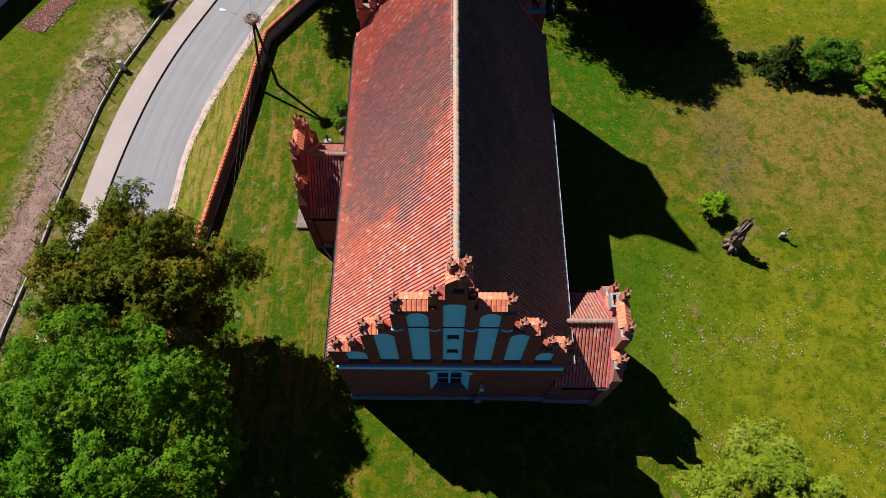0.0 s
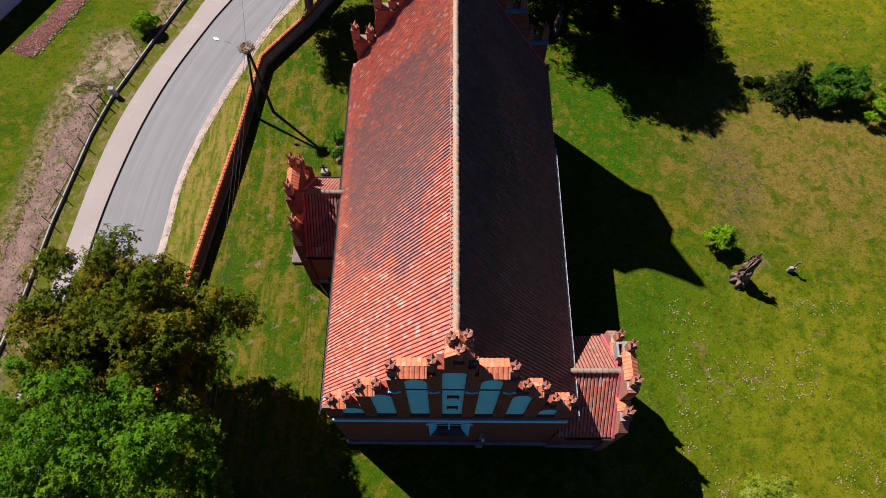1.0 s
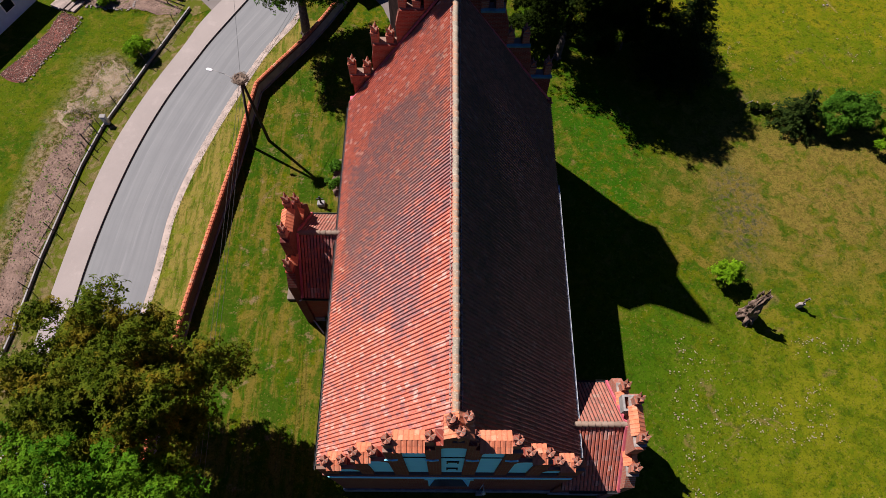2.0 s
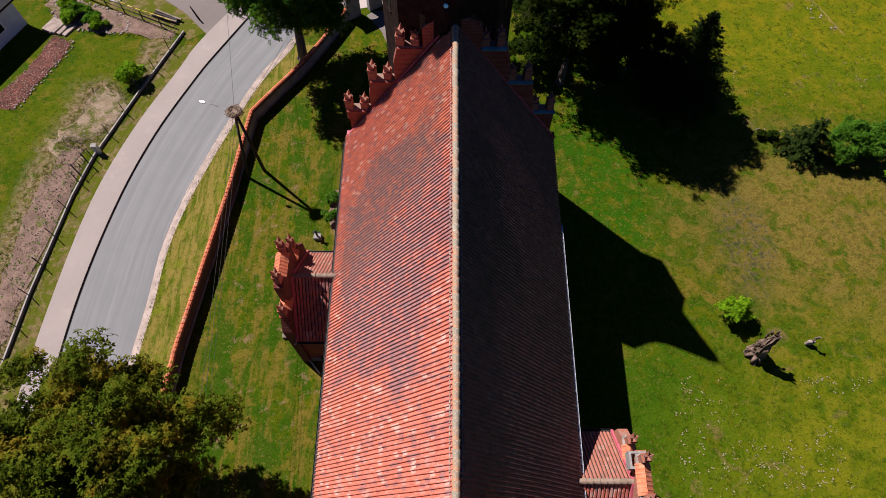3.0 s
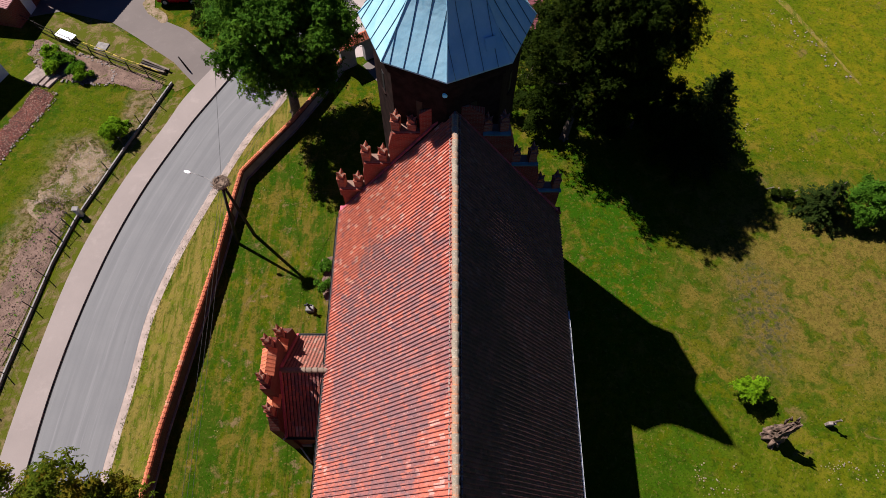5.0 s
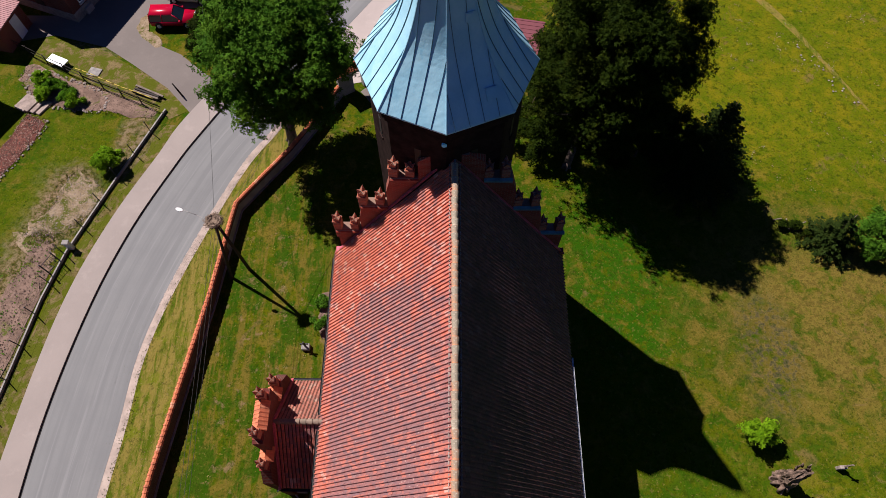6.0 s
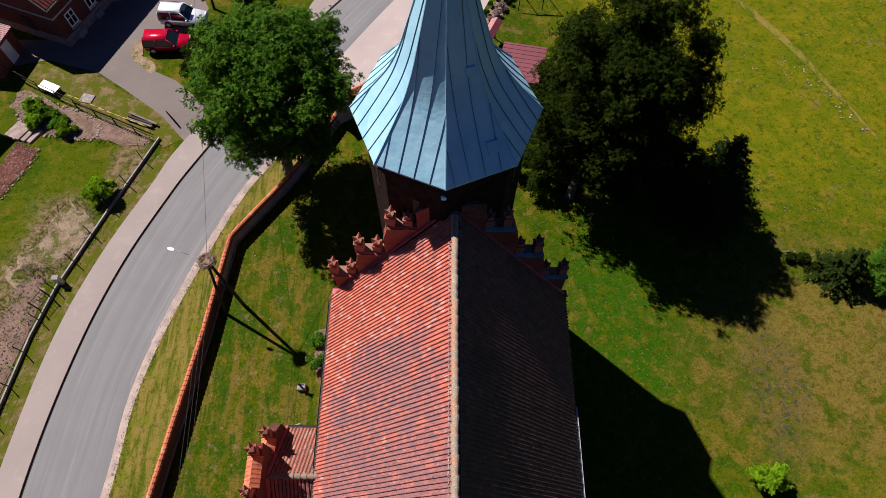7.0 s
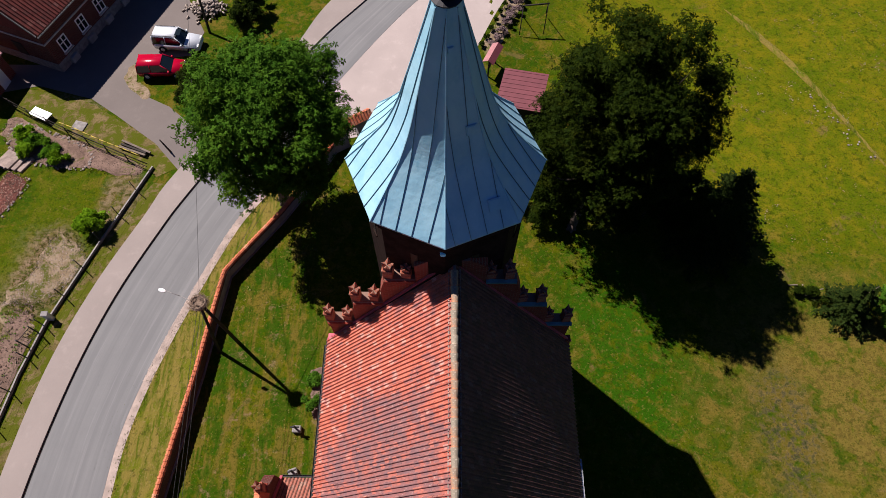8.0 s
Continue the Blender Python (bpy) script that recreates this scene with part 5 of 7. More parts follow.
tree("shrub", "dark green leafy shrub on the lawn's edge", (39.6, 29.6, -1.6), (39.6, 29.6, 0.2), (2.4, 2.2, 2.1), 110, 16000, 0.10, M_LEAF_GREEN, 20, 0.15, (0.3, 0.6), category="shrub")
conifer("spruce", "small dark green spruce beside a tall tree", (20.0, 45.3, -1.3), 8.8, 4.4, M_NEEDLE, 23, 34)
tree("shrub", "round green shrub by the garden fence", (-26.8, 44.6, 0), (-26.8, 44.6, 0.9), (1.0, 0.95, 0.85), 80, 12000, 0.075, M_LEAF_BRIGHT, 25, 0.08, (0.2, 0.4), category="shrub")
for i, (x, y, r) in enumerate(((-8.75, 32.9, 0.5), (-8.8, 31.5, 0.55), (-8.1, 20.3, 0.3))):
    tree("shrub", "small green shrub against the church wall", (x, y, 0), (x, y, 0.5), (r, r, 0.5), 26, 2600, 0.07, M_LEAF_GREEN, 40 + i, 0.05, (0.16, 0.28), category="shrub")
for i, (x, y, r) in enumerate(((-34.6, 53.2, 0.8), (-33.2, 52.3, 0.8), (-34.0, 51.6, 0.6), (-31.9, 51.4, 0.7), (-31.3, 50.8, 0.6))):
    tree("shrub", "leafy green shrub in the stone-edged bed", (x, y, 0), (x, y, 0.5), (r * 1.2, r, 0.4), 44, 6500, 0.07, (M_LEAF_BRIGHT, M_LEAF_DEEP)[i % 2], 50 + i, 0.05, (0.18, 0.34), category="shrub")
# clipped hedge between the yard and the road
tree("hedge", "dark green hedge beside the driveway", (-22.1, 58.4, 0), (-22.1, 58.4, 0.8), (0.6, 2.6, 0.7), 110, 16000, 0.085, M_LEAF_OLIVE, 61, 0.08, (0.3, 0.5), category="hedge", lumpy=0.1)
tree("hedge", "dark green clipped hedge along the pavement", (-18.2, 67.2, 0), (-18.2, 67.2, 1.1), (1.5, 2.4, 1.0), 120, 15000, 0.085, M_LEAF_OLIVE, 62, 0.08, (0.3, 0.5), category="hedge", lumpy=0.1)
# Added shrub: its dark leaves stand in for tree shade beside the spruce.
tree("shrub", "dark shrub added to fill the shaded gap beside the spruce", (15.3, 46.6, -1.0), (15.3, 46.6, 2.2), (3.8, 2.8, 3.2), 240, 36000, 0.1, M_LEAF_OLIVE, 73, 0.1, (0.35, 0.6), category="shrub", low=-0.95)
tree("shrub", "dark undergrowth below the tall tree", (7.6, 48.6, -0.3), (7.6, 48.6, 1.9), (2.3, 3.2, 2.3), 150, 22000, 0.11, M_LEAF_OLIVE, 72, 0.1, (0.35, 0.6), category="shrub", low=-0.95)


# ---- churchyard ----
def along(line, step):
    """Points at even steps along a line, with the heading there in radians."""
    total = sum((b - a).length for a, b in zip(line, line[1:]))
    pts = resample(line, int(total / step) + 1)
    return [(p, math.atan2((q - p).y, (q - p).x)) for p, q in zip(pts, pts[1:])]


WALL_TOP = 1.15
wall_thing = thing("churchyard_wall", "low brick churchyard wall with orange tile coping", "wall")
for a, b in zip(WALL, WALL[1:]):
    d = (b - a).normalized()
    a2 = a - d * 0.05

    def strip(half, z0, z1):
        nrm = Vector((-d.y, d.x, 0)) * half
        return prism(bmesh.new(), [(p.x, p.y) for p in (a2 + nrm, b + nrm, b - nrm, a2 - nrm)], z0, z1, "z")
    part("wall_run", strip(0.15, -0.5, WALL_TOP - 0.01), M_PLASTER_GREY if a.y > 36.5 else M_BRICK_GREY, wall_thing)
    part("corbel_course", strip(0.19, WALL_TOP - 0.16, WALL_TOP - 0.03), M_BRICK_GREY, wall_thing)
    part("plinth_ledge", strip(0.24, -0.3, 0.16), M_CONCRETE, wall_thing, "pale concrete footing")
bm = bmesh.new()
prof = [(-0.18, -0.04), (-0.11, 0.07), (0.0, 0.13), (0.11, 0.07), (0.18, -0.04)]
rows = []
for k, (s, g) in enumerate(((0.0, 0.0), (0.2, 0.0), (0.22, 0.045), (0.33, 0.045), (0.345, 0.0))):
    rows.append([bm.verts.new((s, x * (1 + g), z + g)) for x, z in prof])
for a, b in zip(rows, rows[1:]):
    for i in range(4):
        bm.faces.new((a[i], b[i], b[i + 1], a[i + 1]))
bmesh.ops.recalc_face_normals(bm, faces=bm.faces[:])
for f in bm.faces:
    if f.normal.z < 0:
        f.normal_flip()
COP = mesh_of("coping_tile", bm, M_COPING)
rng = random.Random(12)
for p, h in along(WALL, 0.335):
    ob = new("coping_tile", COP)
    ob.parent = wall_thing
    ob.matrix_basis = Matrix.Translation((p.x, p.y, WALL_TOP + 0.03 + rng.uniform(-0.012, 0.012))) @ Matrix.Rotation(h + rng.uniform(-0.02, 0.02), 4, "Z")

# gateway with a tiled cap
gate = thing("gateway", "plastered churchyard gateway with tiled cap and open arch", "gate")
ga, gb = Vector((-9.2, 51.9, 0)), Vector((-6.25, 53.75, 0))
gd = (gb - ga).normalized()
gl = (gb - ga).length
gm = Matrix.Translation(ga) @ Matrix.Rotation(math.atan2(gd.y, gd.x), 4, "Z")
bm = bmesh.new()
w0, w1 = gl / 2 - 0.45, gl / 2 + 0.45
box(bm, 0, w0, -0.25, 0.25, -0.3, 2.6)
box(bm, w1, gl, -0.25, 0.25, -0.3, 2.6)
arch_cut(bm, w0, w1, 1.65, 2.6, 0.42, -0.25, 0.25)
bmesh.ops.transform(bm, matrix=gm, verts=bm.verts[:])
part("gate_wall", bm, M_PLASTER_GREY, gate)
groof = part("gate_roof", prism(bmesh.new(), [(-0.5, 2.58), (0, 3.0), (0.5, 2.58)], -0.1, gl + 0.1, "x"), M_BRICK, gate)
groof.matrix_basis = gm
for s in (-1, 1):
    tile_field(groof, (-0.1 if s < 0 else gl + 0.1, 0, 3.05), (-s, 0, 0), (0, s * 0.5, -0.42), int((gl + 0.2) / 0.24), 2, 0.24, 0.33, singles=lambda c, r: True, name="coping_tile", one=M_COPING, seed=71)

bm = patch(bmesh.new(), [(-7.6, 52.6), (-6.3, 53.2), (-4.2, 50.6), (-3.8, 46.5), (-4.9, 46.3), (-5.6, 49.4)], 0.02, 0.08, 0.0, 22)
single("churchyard_path", bm, M_YARD, "pale paved path from gateway to tower", "path", kind="structure")

# pole with a stork's nest, street lamp and wires
pole = thing("nest_pole", "dark wooden utility pole with brace and large twig nest", "utility pole", at=(-14.55, 35.7, 0))
bm = bmesh.new()
rod(bm, (0, 0, -0.3), (-0.12, -0.1, 7.25), 0.13, 0.1, 10)
part("post", bm, M_WOOD_DARK, pole)
bm = bmesh.new()
rod(bm, (-1.25, -0.7, -0.3), (-0.2, -0.15, 7.0), 0.12, 0.09, 10)
part("brace", bm, M_WOOD_DARK, pole)
bm = bmesh.new()
rng = random.Random(5)
lathe(bm, (-0.15, -0.12, 7.2), [(0.22, 0.0), (0.46, 0.12), (0.52, 0.28), (0.42, 0.38), (0.25, 0.3), (0.1, 0.26)], 14)
for i in range(170):
    q, r = rng.uniform(0, 6.283), rng.uniform(0.2, 0.56)
    z = rng.uniform(7.25, 7.62)
    c = Vector((-0.15 + r * math.cos(q), -0.12 + r * math.sin(q), z))
    t = Vector((-math.sin(q) + rng.uniform(-0.7, 0.7), math.cos(q) + rng.uniform(-0.7, 0.7), rng.uniform(-0.4, 0.4))).normalized() * rng.uniform(0.15, 0.38)
    rod(bm, c - t, c + t, 0.014, 0.008, 3)
part("nest", bm, M_TWIG, pole, "round nest of dry twigs")
lamp_arm = bmesh.new()
rod(lamp_arm, (-0.12, -0.1, 6.9), (-1.3, 0.3, 7.45), 0.018, 0.018)
rod(lamp_arm, (-1.3, 0.3, 7.45), (-2.2, 0.6, 7.55), 0.018, 0.018)
arm = part("lamp_arm", lamp_arm, M_STONE, pole)
bm = bmesh.new()
m = Matrix.Translation((-2.42, 0.62, 7.55)) @ Matrix.Rotation(math.atan2(0.3, -0.9), 4, "Z")
lathe(bm, (0, 0, 0), [(0.08, -0.05), (0.17, -0.03), (0.17, 0.03), (0.1, 0.07)], 10)
bmesh.ops.transform(bm, matrix=m @ Matrix.Diagonal((1.45, 0.7, 1, 1)), verts=bm.verts[:])
part("lamp_head", bm, M_WHITE, arm, "white street lamp head")


def wire(a, b, sag, r=0.011):
    bm = bmesh.new()
    a, b = Vector(a), Vector(b)
    pts = [a.lerp(b, i / 14) - Vector((0, 0, sag * 4 * (i / 14) * (1 - i / 14))) for i in range(15)]
    side = (b - a).cross(Vector((0, 0, 1))).normalized() * r
    up = Vector((0, 0, r))
    rings = [[bm.verts.new(p + o) for o in (side, up, -side, -up)] for p in pts]
    for p, q in zip(rings, rings[1:]):
        for i in range(4):
            bm.faces.new((p[i], p[(i + 1) % 4], q[(i + 1) % 4], q[i]))
    single("overhead_wire", bm, M_WIRE, "thin overhead wire strung between poles", "wire", "overhead wires")


for dx in (-0.35, 0.0, 0.35):
    wire((-14.7 + dx * 0.6, 35.5, 7.0), (-12.1 + dx, -14, 7.2), 0.7)
wire((-14.8, 35.7, 7.1), (-21.6, 66.4, 7.6), 0.5)
wire((-14.5, 35.8, 6.9), (-10.2, 47.5, 7.6), 0.2)
wire((-14.4, 35.8, 6.8), (-9.9, 47.5, 7.4), 0.2)

far_pole = thing("utility_pole", "dark wooden utility pole beside the yard", "utility pole", at=(-21.7, 64.9, 0))
part("post", rod(bmesh.new(), (0, 0, -0.3), (0.1, 1.5, 7.7), 0.12, 0.09, 10), M_WOOD_DARK, far_pole)

# graves and small things beside the nave
def grave_cross(x, y, h, label, turn=0):
    t = thing("grave_cross", label, "grave cross", "grave crosses", at=(x, y, ground_z(x, y)))
    t.rotation_euler = (0, 0, radians(turn))
    part("base_stone", box(bmesh.new(), -0.28, 0.28, -0.22, 0.22, -0.1, 0.35, bevel=0.04), M_STONE, t)
    bm = bmesh.new()
    box(bm, -0.06, 0.06, -0.05, 0.05, 0.33, h, bevel=0.015)
    box(bm, -0.28, 0.28, -0.045, 0.045, h * 0.68, h * 0.68 + 0.12, bevel=0.015)
    part("cross", bm, M_IRON, t)


grave_cross(-9.75, 29.75, 1.2, "dark iron grave cross on a stone base")
grave_cross(-9.7, 27.1, 0.9, "low iron grave cross on the lawn", 20)
bm = bmesh.new()
box(bm, -11.45, -10.55, 21.9, 23.5, -0.05, 0.28, bevel=0.03)
single("cellar_hatch", bm, M_WOOD, "weathered pale wooden hatch beside the porch", "hatch")
bm = patch(bmesh.new(), [(-9.2, 33.9), (-7.3, 33.9), (-7.2, 30.6), (-9.0, 30.7)], 0.02, 0.2, seed=5)
single("planting_bed", bm, M_DIRT, "bare earth planting bed along the nave", "bed", kind="structure")

# east lawn: old stump, grave marker, fence posts
def stump_thing():
    t = thing("tree_stump", "tall weathered broken tree stump", "tree stump", at=(21.55, 21.35, -1.25))
    bm = bmesh.new()
    n, rings = 30, []
    for j in range(30):
        k = j / 29
        ring = []
        for i in range(n):
            q = 2 * math.pi * i / n
            at = Vector((math.cos(q), math.sin(q), 0))
            r = (0.53 - 0.22 * k) * (1 + 0.35 * noise.noise(at * 2.4 + Vector((0, 0, k * 2.2))) + 0.45 * noise.noise(at * 4.5 + Vector((0, 3, k * 5))) + 0.25 * noise.noise(at * 9 + Vector((7, 0, k * 11))))
            r += 0.5 * max(0, 0.25 - k) * abs(math.sin(2.5 * q))
            tear = 1.0 if k < 0.5 else 1 - (k - 0.5) * (0.7 + 0.7 * math.cos(q - 1.4))
            ring.append(bm.verts.new((r * tear * math.cos(q) + 0.1 * k + 0.12 * math.sin(7 * k), r * tear * math.sin(q) + 0.42 * k + 0.1 * math.sin(5 * k + 1), -0.25 + 3.4 * k + (0.8 * noise.noise(Vector((q * 3, 1, 5))) if k > 0.8 else 0))))
        rings.append(ring)
    for a, b in zip(rings, rings[1:]):
        for i in range(n):
            bm.faces.new((a[i], a[(i + 1) % n], b[(i + 1) % n], b[i]))
    bm.faces.new(rings[-1])
    part("trunk", bm, M_SNAG, t)
    rng = random.Random(8)
    for i in range(9):
        q = i * 0.7 + rng.uniform(-0.2, 0.2)
        bm = bmesh.new()
        base = Vector((0.28 * math.cos(q) + 0.1, 0.28 * math.sin(q) + 0.38, 2.75 + rng.uniform(-0.4, 0.3)))
        rod(bm, base, base + Vector((rng.uniform(-0.1, 0.1), rng.uniform(0, 0.2), rng.uniform(0.3, 0.9))), 0.1, 0.02, 5)
        part("splinter", bm, M_SNAG, t)
    for i in range(6):
        q = i * 1.05
        bm = bmesh.new()
        rod(bm, (0.3 * math.cos(q), 0.3 * math.sin(q), 0.5), (0.62 * math.cos(q), 0.62 * math.sin(q), -0.1), 0.16, 0.08, 6)
        part("root", bm, M_SNAG, t)


stump_thing()
marker = thing("grave_marker", "small pale stone grave marker with wooden post", "grave marker", at=(25.7, 22.3, -1.4))
part("stone", box(bmesh.new(), -0.24, 0.24, -0.11, 0.11, -0.1, 0.5, bevel=0.03), M_STONE_PALE, marker)
bm = bmesh.new()
box(bm, -0.05, 0.05, -0.05, 0.05, 0.6, 1.5, bevel=0.01)
box(bm, -0.22, 0.22, -0.04, 0.04, 1.2, 1.3, bevel=0.01)
part("cross", bm, M_WOOD, marker)
for x, y, h, lean in ((25.7, 41.0, 0.9, 20), (26.6, 40.6, 0.6, -25), (27.4, 40.5, 1.1, 12)):
    bm = bmesh.new()
    m = pose(x, y, ground_z(x, y), lean, lean * 0.6, 0)
    rod(bm, m @ Vector((0, 0, -0.2)), m @ Vector((0, 0, h)), 0.06, 0.05, 7)
    single("fence_post", bm, M_WOOD, "old leaning wooden fence post", "fence post", "old fence posts")
tree("shrub", "low dark undergrowth along the old fence", (27.0, 40.0, -1.6), (27.0, 40.0, -1.3), (1.6, 0.7, 0.4), 30, 3000, 0.08, M_LEAF_OLIVE, 71, 0.04, (0.18, 0.32), category="shrub", lumpy=0.1)


def tufts(name, label, material, count, region, size, seed, up=0.03, category="flowers"):
    """Many small flat flower heads and tufts scattered over a lawn, as one mesh."""
    rng = np.random.default_rng(seed)
    x0, x1, y0, y1 = region
    vs, fs = [], []
    for i in range(count):
        cx, cy = rng.uniform(x0, x1), rng.uniform(y0, y1)
        if noise.noise(Vector((cx * 0.16, cy * 0.16, seed))) < -0.05:
            continue
        k = rng.integers(1, 5)
        for j in range(k):
            x, y = cx + rng.normal() * size * 1.3, cy + rng.normal() * size * 1.3
            z = ground_z(x, y) + up + rng.random() * 0.05
            r = size * rng.uniform(0.25, 0.6)
            q = rng.uniform(0, 6.28)
            n0 = len(vs)
            for h in range(5):
                vs.append((x + r * math.cos(q + h * 1.2566), y + r * math.sin(q + h * 1.2566), z))
            vs.append((x, y, z + r * 0.2))
            fs += [(n0 + h, n0 + (h + 1) % 5, n0 + 5) for h in range(5)]
    return tagged(raw(name, np.array(vs), np.array(fs), material), label, category, kind="stuff")


tufts("clover_flowers", "pale clover and daisies scattered in the lawn", M_FLOWER, 1500, (15, 42, -4, 20), 0.11, 3)
tufts("meadow_flowers", "white flowers scattered over the meadow", M_FLOWER, 420, (24, 48, 44, 70), 0.11, 4)
tufts("dry_tufts", "small dry grass tufts in the churchyard lawn", M_TUFT, 200, (-15, -7, 14, 40), 0.06, 5, category="grass")
bm = patch(bmesh.new(), [(26.0, 71), (28.6, 67.8), (31.3, 63.5), (33.2, 59.2), (36.8, 51), (36.95, 51.05), (33.4, 59.3), (31.5, 63.6), (28.8, 67.95)], 0.012, 0.1, seed=7)
single("trodden_track", bm, M_VERGE, "narrow dry track across the meadow", "track", kind="structure")
rng = random.Random(31)
bm = bmesh.new()
for i in range(26):
    k = i / 25
    x, y = 32.0 + 3.3 * k + rng.uniform(-0.7, 0.7), 60.2 - 7.5 * k + rng.uniform(-0.6, 0.6)
    ball(bm, (x, y, ground_z(x, y) + 0.06), rng.uniform(0.05, 0.11), 0.6, 0.3, 1, rng)
tagged(single("field_stones", bm, M_STONE_PALE, "pale field stones lying along the track", "stones"), kind="stuff")
# ---- across the road: fence, garden beds, yard ----
FENCE = [Vector((*p, 0)) for p in ((-31.2, 6), (-30.9, 13.9), (-30.25, 19.2), (-29.9, 25), (-29.0, 33.2), (-28.25, 36.9), (-26.15, 43.15), (-23.6, 50.2))]
fence = thing("garden_fence", "thin dark posts on a low pale concrete kerb", "fence")
for a, b in zip(FENCE, FENCE[1:]):
    d = (b - a).normalized()
    nrm = Vector((-d.y, d.x, 0)) * 0.055
    bm = bmesh.new()
    prism(bm, [(p.x, p.y) for p in (a + nrm, b + nrm, b - nrm, a - nrm)], -0.2, 0.26, "z")
    part("kerb_beam", bm, M_CONCRETE, fence)
for p, h in along(FENCE, 2.35):
    part("fence_post", rod(bmesh.new(), (p.x, p.y, 0.2), (p.x, p.y, 1.45), 0.035, 0.035, 6), M_IRON, fence)
for z in (0.75, 1.38):
    for a, b in zip(FENCE, FENCE[1:]):
        part("fence_wire", rod(bmesh.new(), (a.x, a.y, z), (b.x, b.y, z), 0.006, 0.006, 4), M_WIRE, fence)

box_post = thing("garden_gate", "small dark iron garden gate", "gate", at=(-28.5, 36.2, 0))
for dx, dy in ((0, 0), (-0.5, -1.0)):
    part("gate_post", rod(bmesh.new(), (dx, dy, -0.1), (dx, dy, 1.5), 0.05, 0.05, 8), M_IRON, box_post)
bm = bmesh.new()
for z in (0.25, 1.3):
    rod(bm, (0, 0, z), (-0.5, -1.0, z), 0.025, 0.025, 6)
for i in range(6):
    rod(bm, (-0.1 * i, -0.2 * i, 0.25), (-0.1 * i, -0.2 * i, 1.3), 0.014, 0.014, 5)
part("gate_leaf", bm, M_IRON, box_post)
ub = thing("utility_box", "pale grey utility box by the garden gate", "utility box", at=(-28.0, 37.3, 0))
part("body", box(bmesh.new(), -0.2, 0.2, -0.15, 0.15, -0.1, 0.95, bevel=0.015), M_ZINC, ub)
part("lid", box(bmesh.new(), -0.24, 0.24, -0.19, 0.19, 0.95, 1.02, bevel=0.015), M_STONE, ub)
part("door_panel", box(bmesh.new(), -0.15, 0.15, -0.165, -0.148, 0.12, 0.85, bevel=0.004), M_ZINC, ub)
bm = patch(bmesh.new(), [(-28.9, 36.9), (-30.4, 37.5), (-32.6, 38.9), (-33.0, 38.4), (-31.0, 36.6), (-29.2, 35.9)], 0.026, 0.15, 0.0, 16)
single("trodden_path", bm, M_GRAVEL, "pale trodden sandy path from the garden gate", "path", kind="structure")

EARTH_EDGE = [(-29.6, 38.6), (-30.6, 38.9), (-31.6, 33.8), (-32.0, 28.7), (-32.8, 23.5), (-33.3, 18), (-33.4, 8), (-31.5, 8), (-31.2, 14.8), (-30.7, 20.1), (-30.3, 27.1), (-29.7, 32.7), (-29.0, 36.6)]
bm = patch(bmesh.new(), EARTH_EDGE, 0.02, 0.4, 0.08, 11)
single("vegetable_bed", bm, M_DIRT, "long bare brown earth bed along the fence", "garden bed", kind="structure")
GRAVEL_EDGE = [(-29.9, 44.0), (-27.6, 43.3), (-26.7, 42.0), (-28.0, 39.2), (-29.9, 38.2), (-32.0, 38.3), (-30.6, 40.6)]
bm = patch(bmesh.new(), GRAVEL_EDGE, 0.02, 0.4, 0.02, 12)
single("gravel_patch", bm, M_GRAVEL, "pale dry gravelly patch by the garden gate", "bare ground", kind="structure")
tufts("bed_weeds", "scattered green weeds in the earth bed", M_LEAF_GREEN, 160, (-33.2, -29.6, 10, 38), 0.12, 15, 0.08, "weeds")
bm = patch(bmesh.new(), [(-37.2, 53.8), (-36.6, 55.3), (-30.6, 52.8), (-24.3, 50.3), (-24.6, 49.6), (-29.0, 50.0), (-32.5, 50.4), (-35.6, 51.7)], 0.03, 0.25, 0.08, 13)
single("rock_bed", bm, M_DIRT, "brown earth bed edged with stones", "garden bed", kind="structure")
bm = patch(bmesh.new(), [(-35.2, 49.9), (-33.2, 49.1), (-33.7, 47.0), (-34.9, 44.4), (-36.2, 41.4), (-38.6, 42.3), (-37.0, 44.8), (-36.0, 46.8)], 0.025, 0.12, 0.04, 14)
single("mulch_path", bm, M_BARK_MULCH, "reddish bark mulch strip edged with stones", "garden path", kind="structure")


def stone_row(pts, gap, size, seed, label):
    rng = random.Random(seed)
    t = thing("stone_edging", label, "edging stones")
    meshes = []
    for k in range(4):
        meshes.append(mesh_of("stone", ball(bmesh.new(), (0, 0, 0), size, 0.65, 0.35, 1, random.Random(seed + k)), M_STONE_PALE))
    for p, h in along(smooth_line(pts), gap):
        ob = new("stone", rng.choice(meshes))
        ob.parent = t
        g = rng.uniform(0.5, 1.35)
        ob.matrix_basis = Matrix.Translation((p.x + rng.gauss(0, 0.11), p.y + rng.gauss(0, 0.11), 0.05)) @ Matrix.Rotation(rng.uniform(0, 6), 4, "Z") @ Matrix.Diagonal((g, g * rng.uniform(0.7, 1.0), g, 1))


stone_row([(-33.1, 49.1), (-33.6, 47.0), (-34.8, 44.4), (-36.1, 41.4)], 0.2, 0.105, 81, "pale stones edging the mulch strip")
stone_row([(-36.3, 53.9), (-35.6, 51.8), (-33.6, 50.6), (-31.0, 50.1), (-29.0, 50.2), (-28.6, 51.2), (-30.4, 52.4), (-33, 53.7), (-35.5, 54.5), (-36.3, 53.9)], 0.22, 0.12, 82, "pale stones edging the shrub bed")
steps = thing("garden_steps", "three weathered pale garden steps", "steps", at=(-34.4, 50.3, 0))
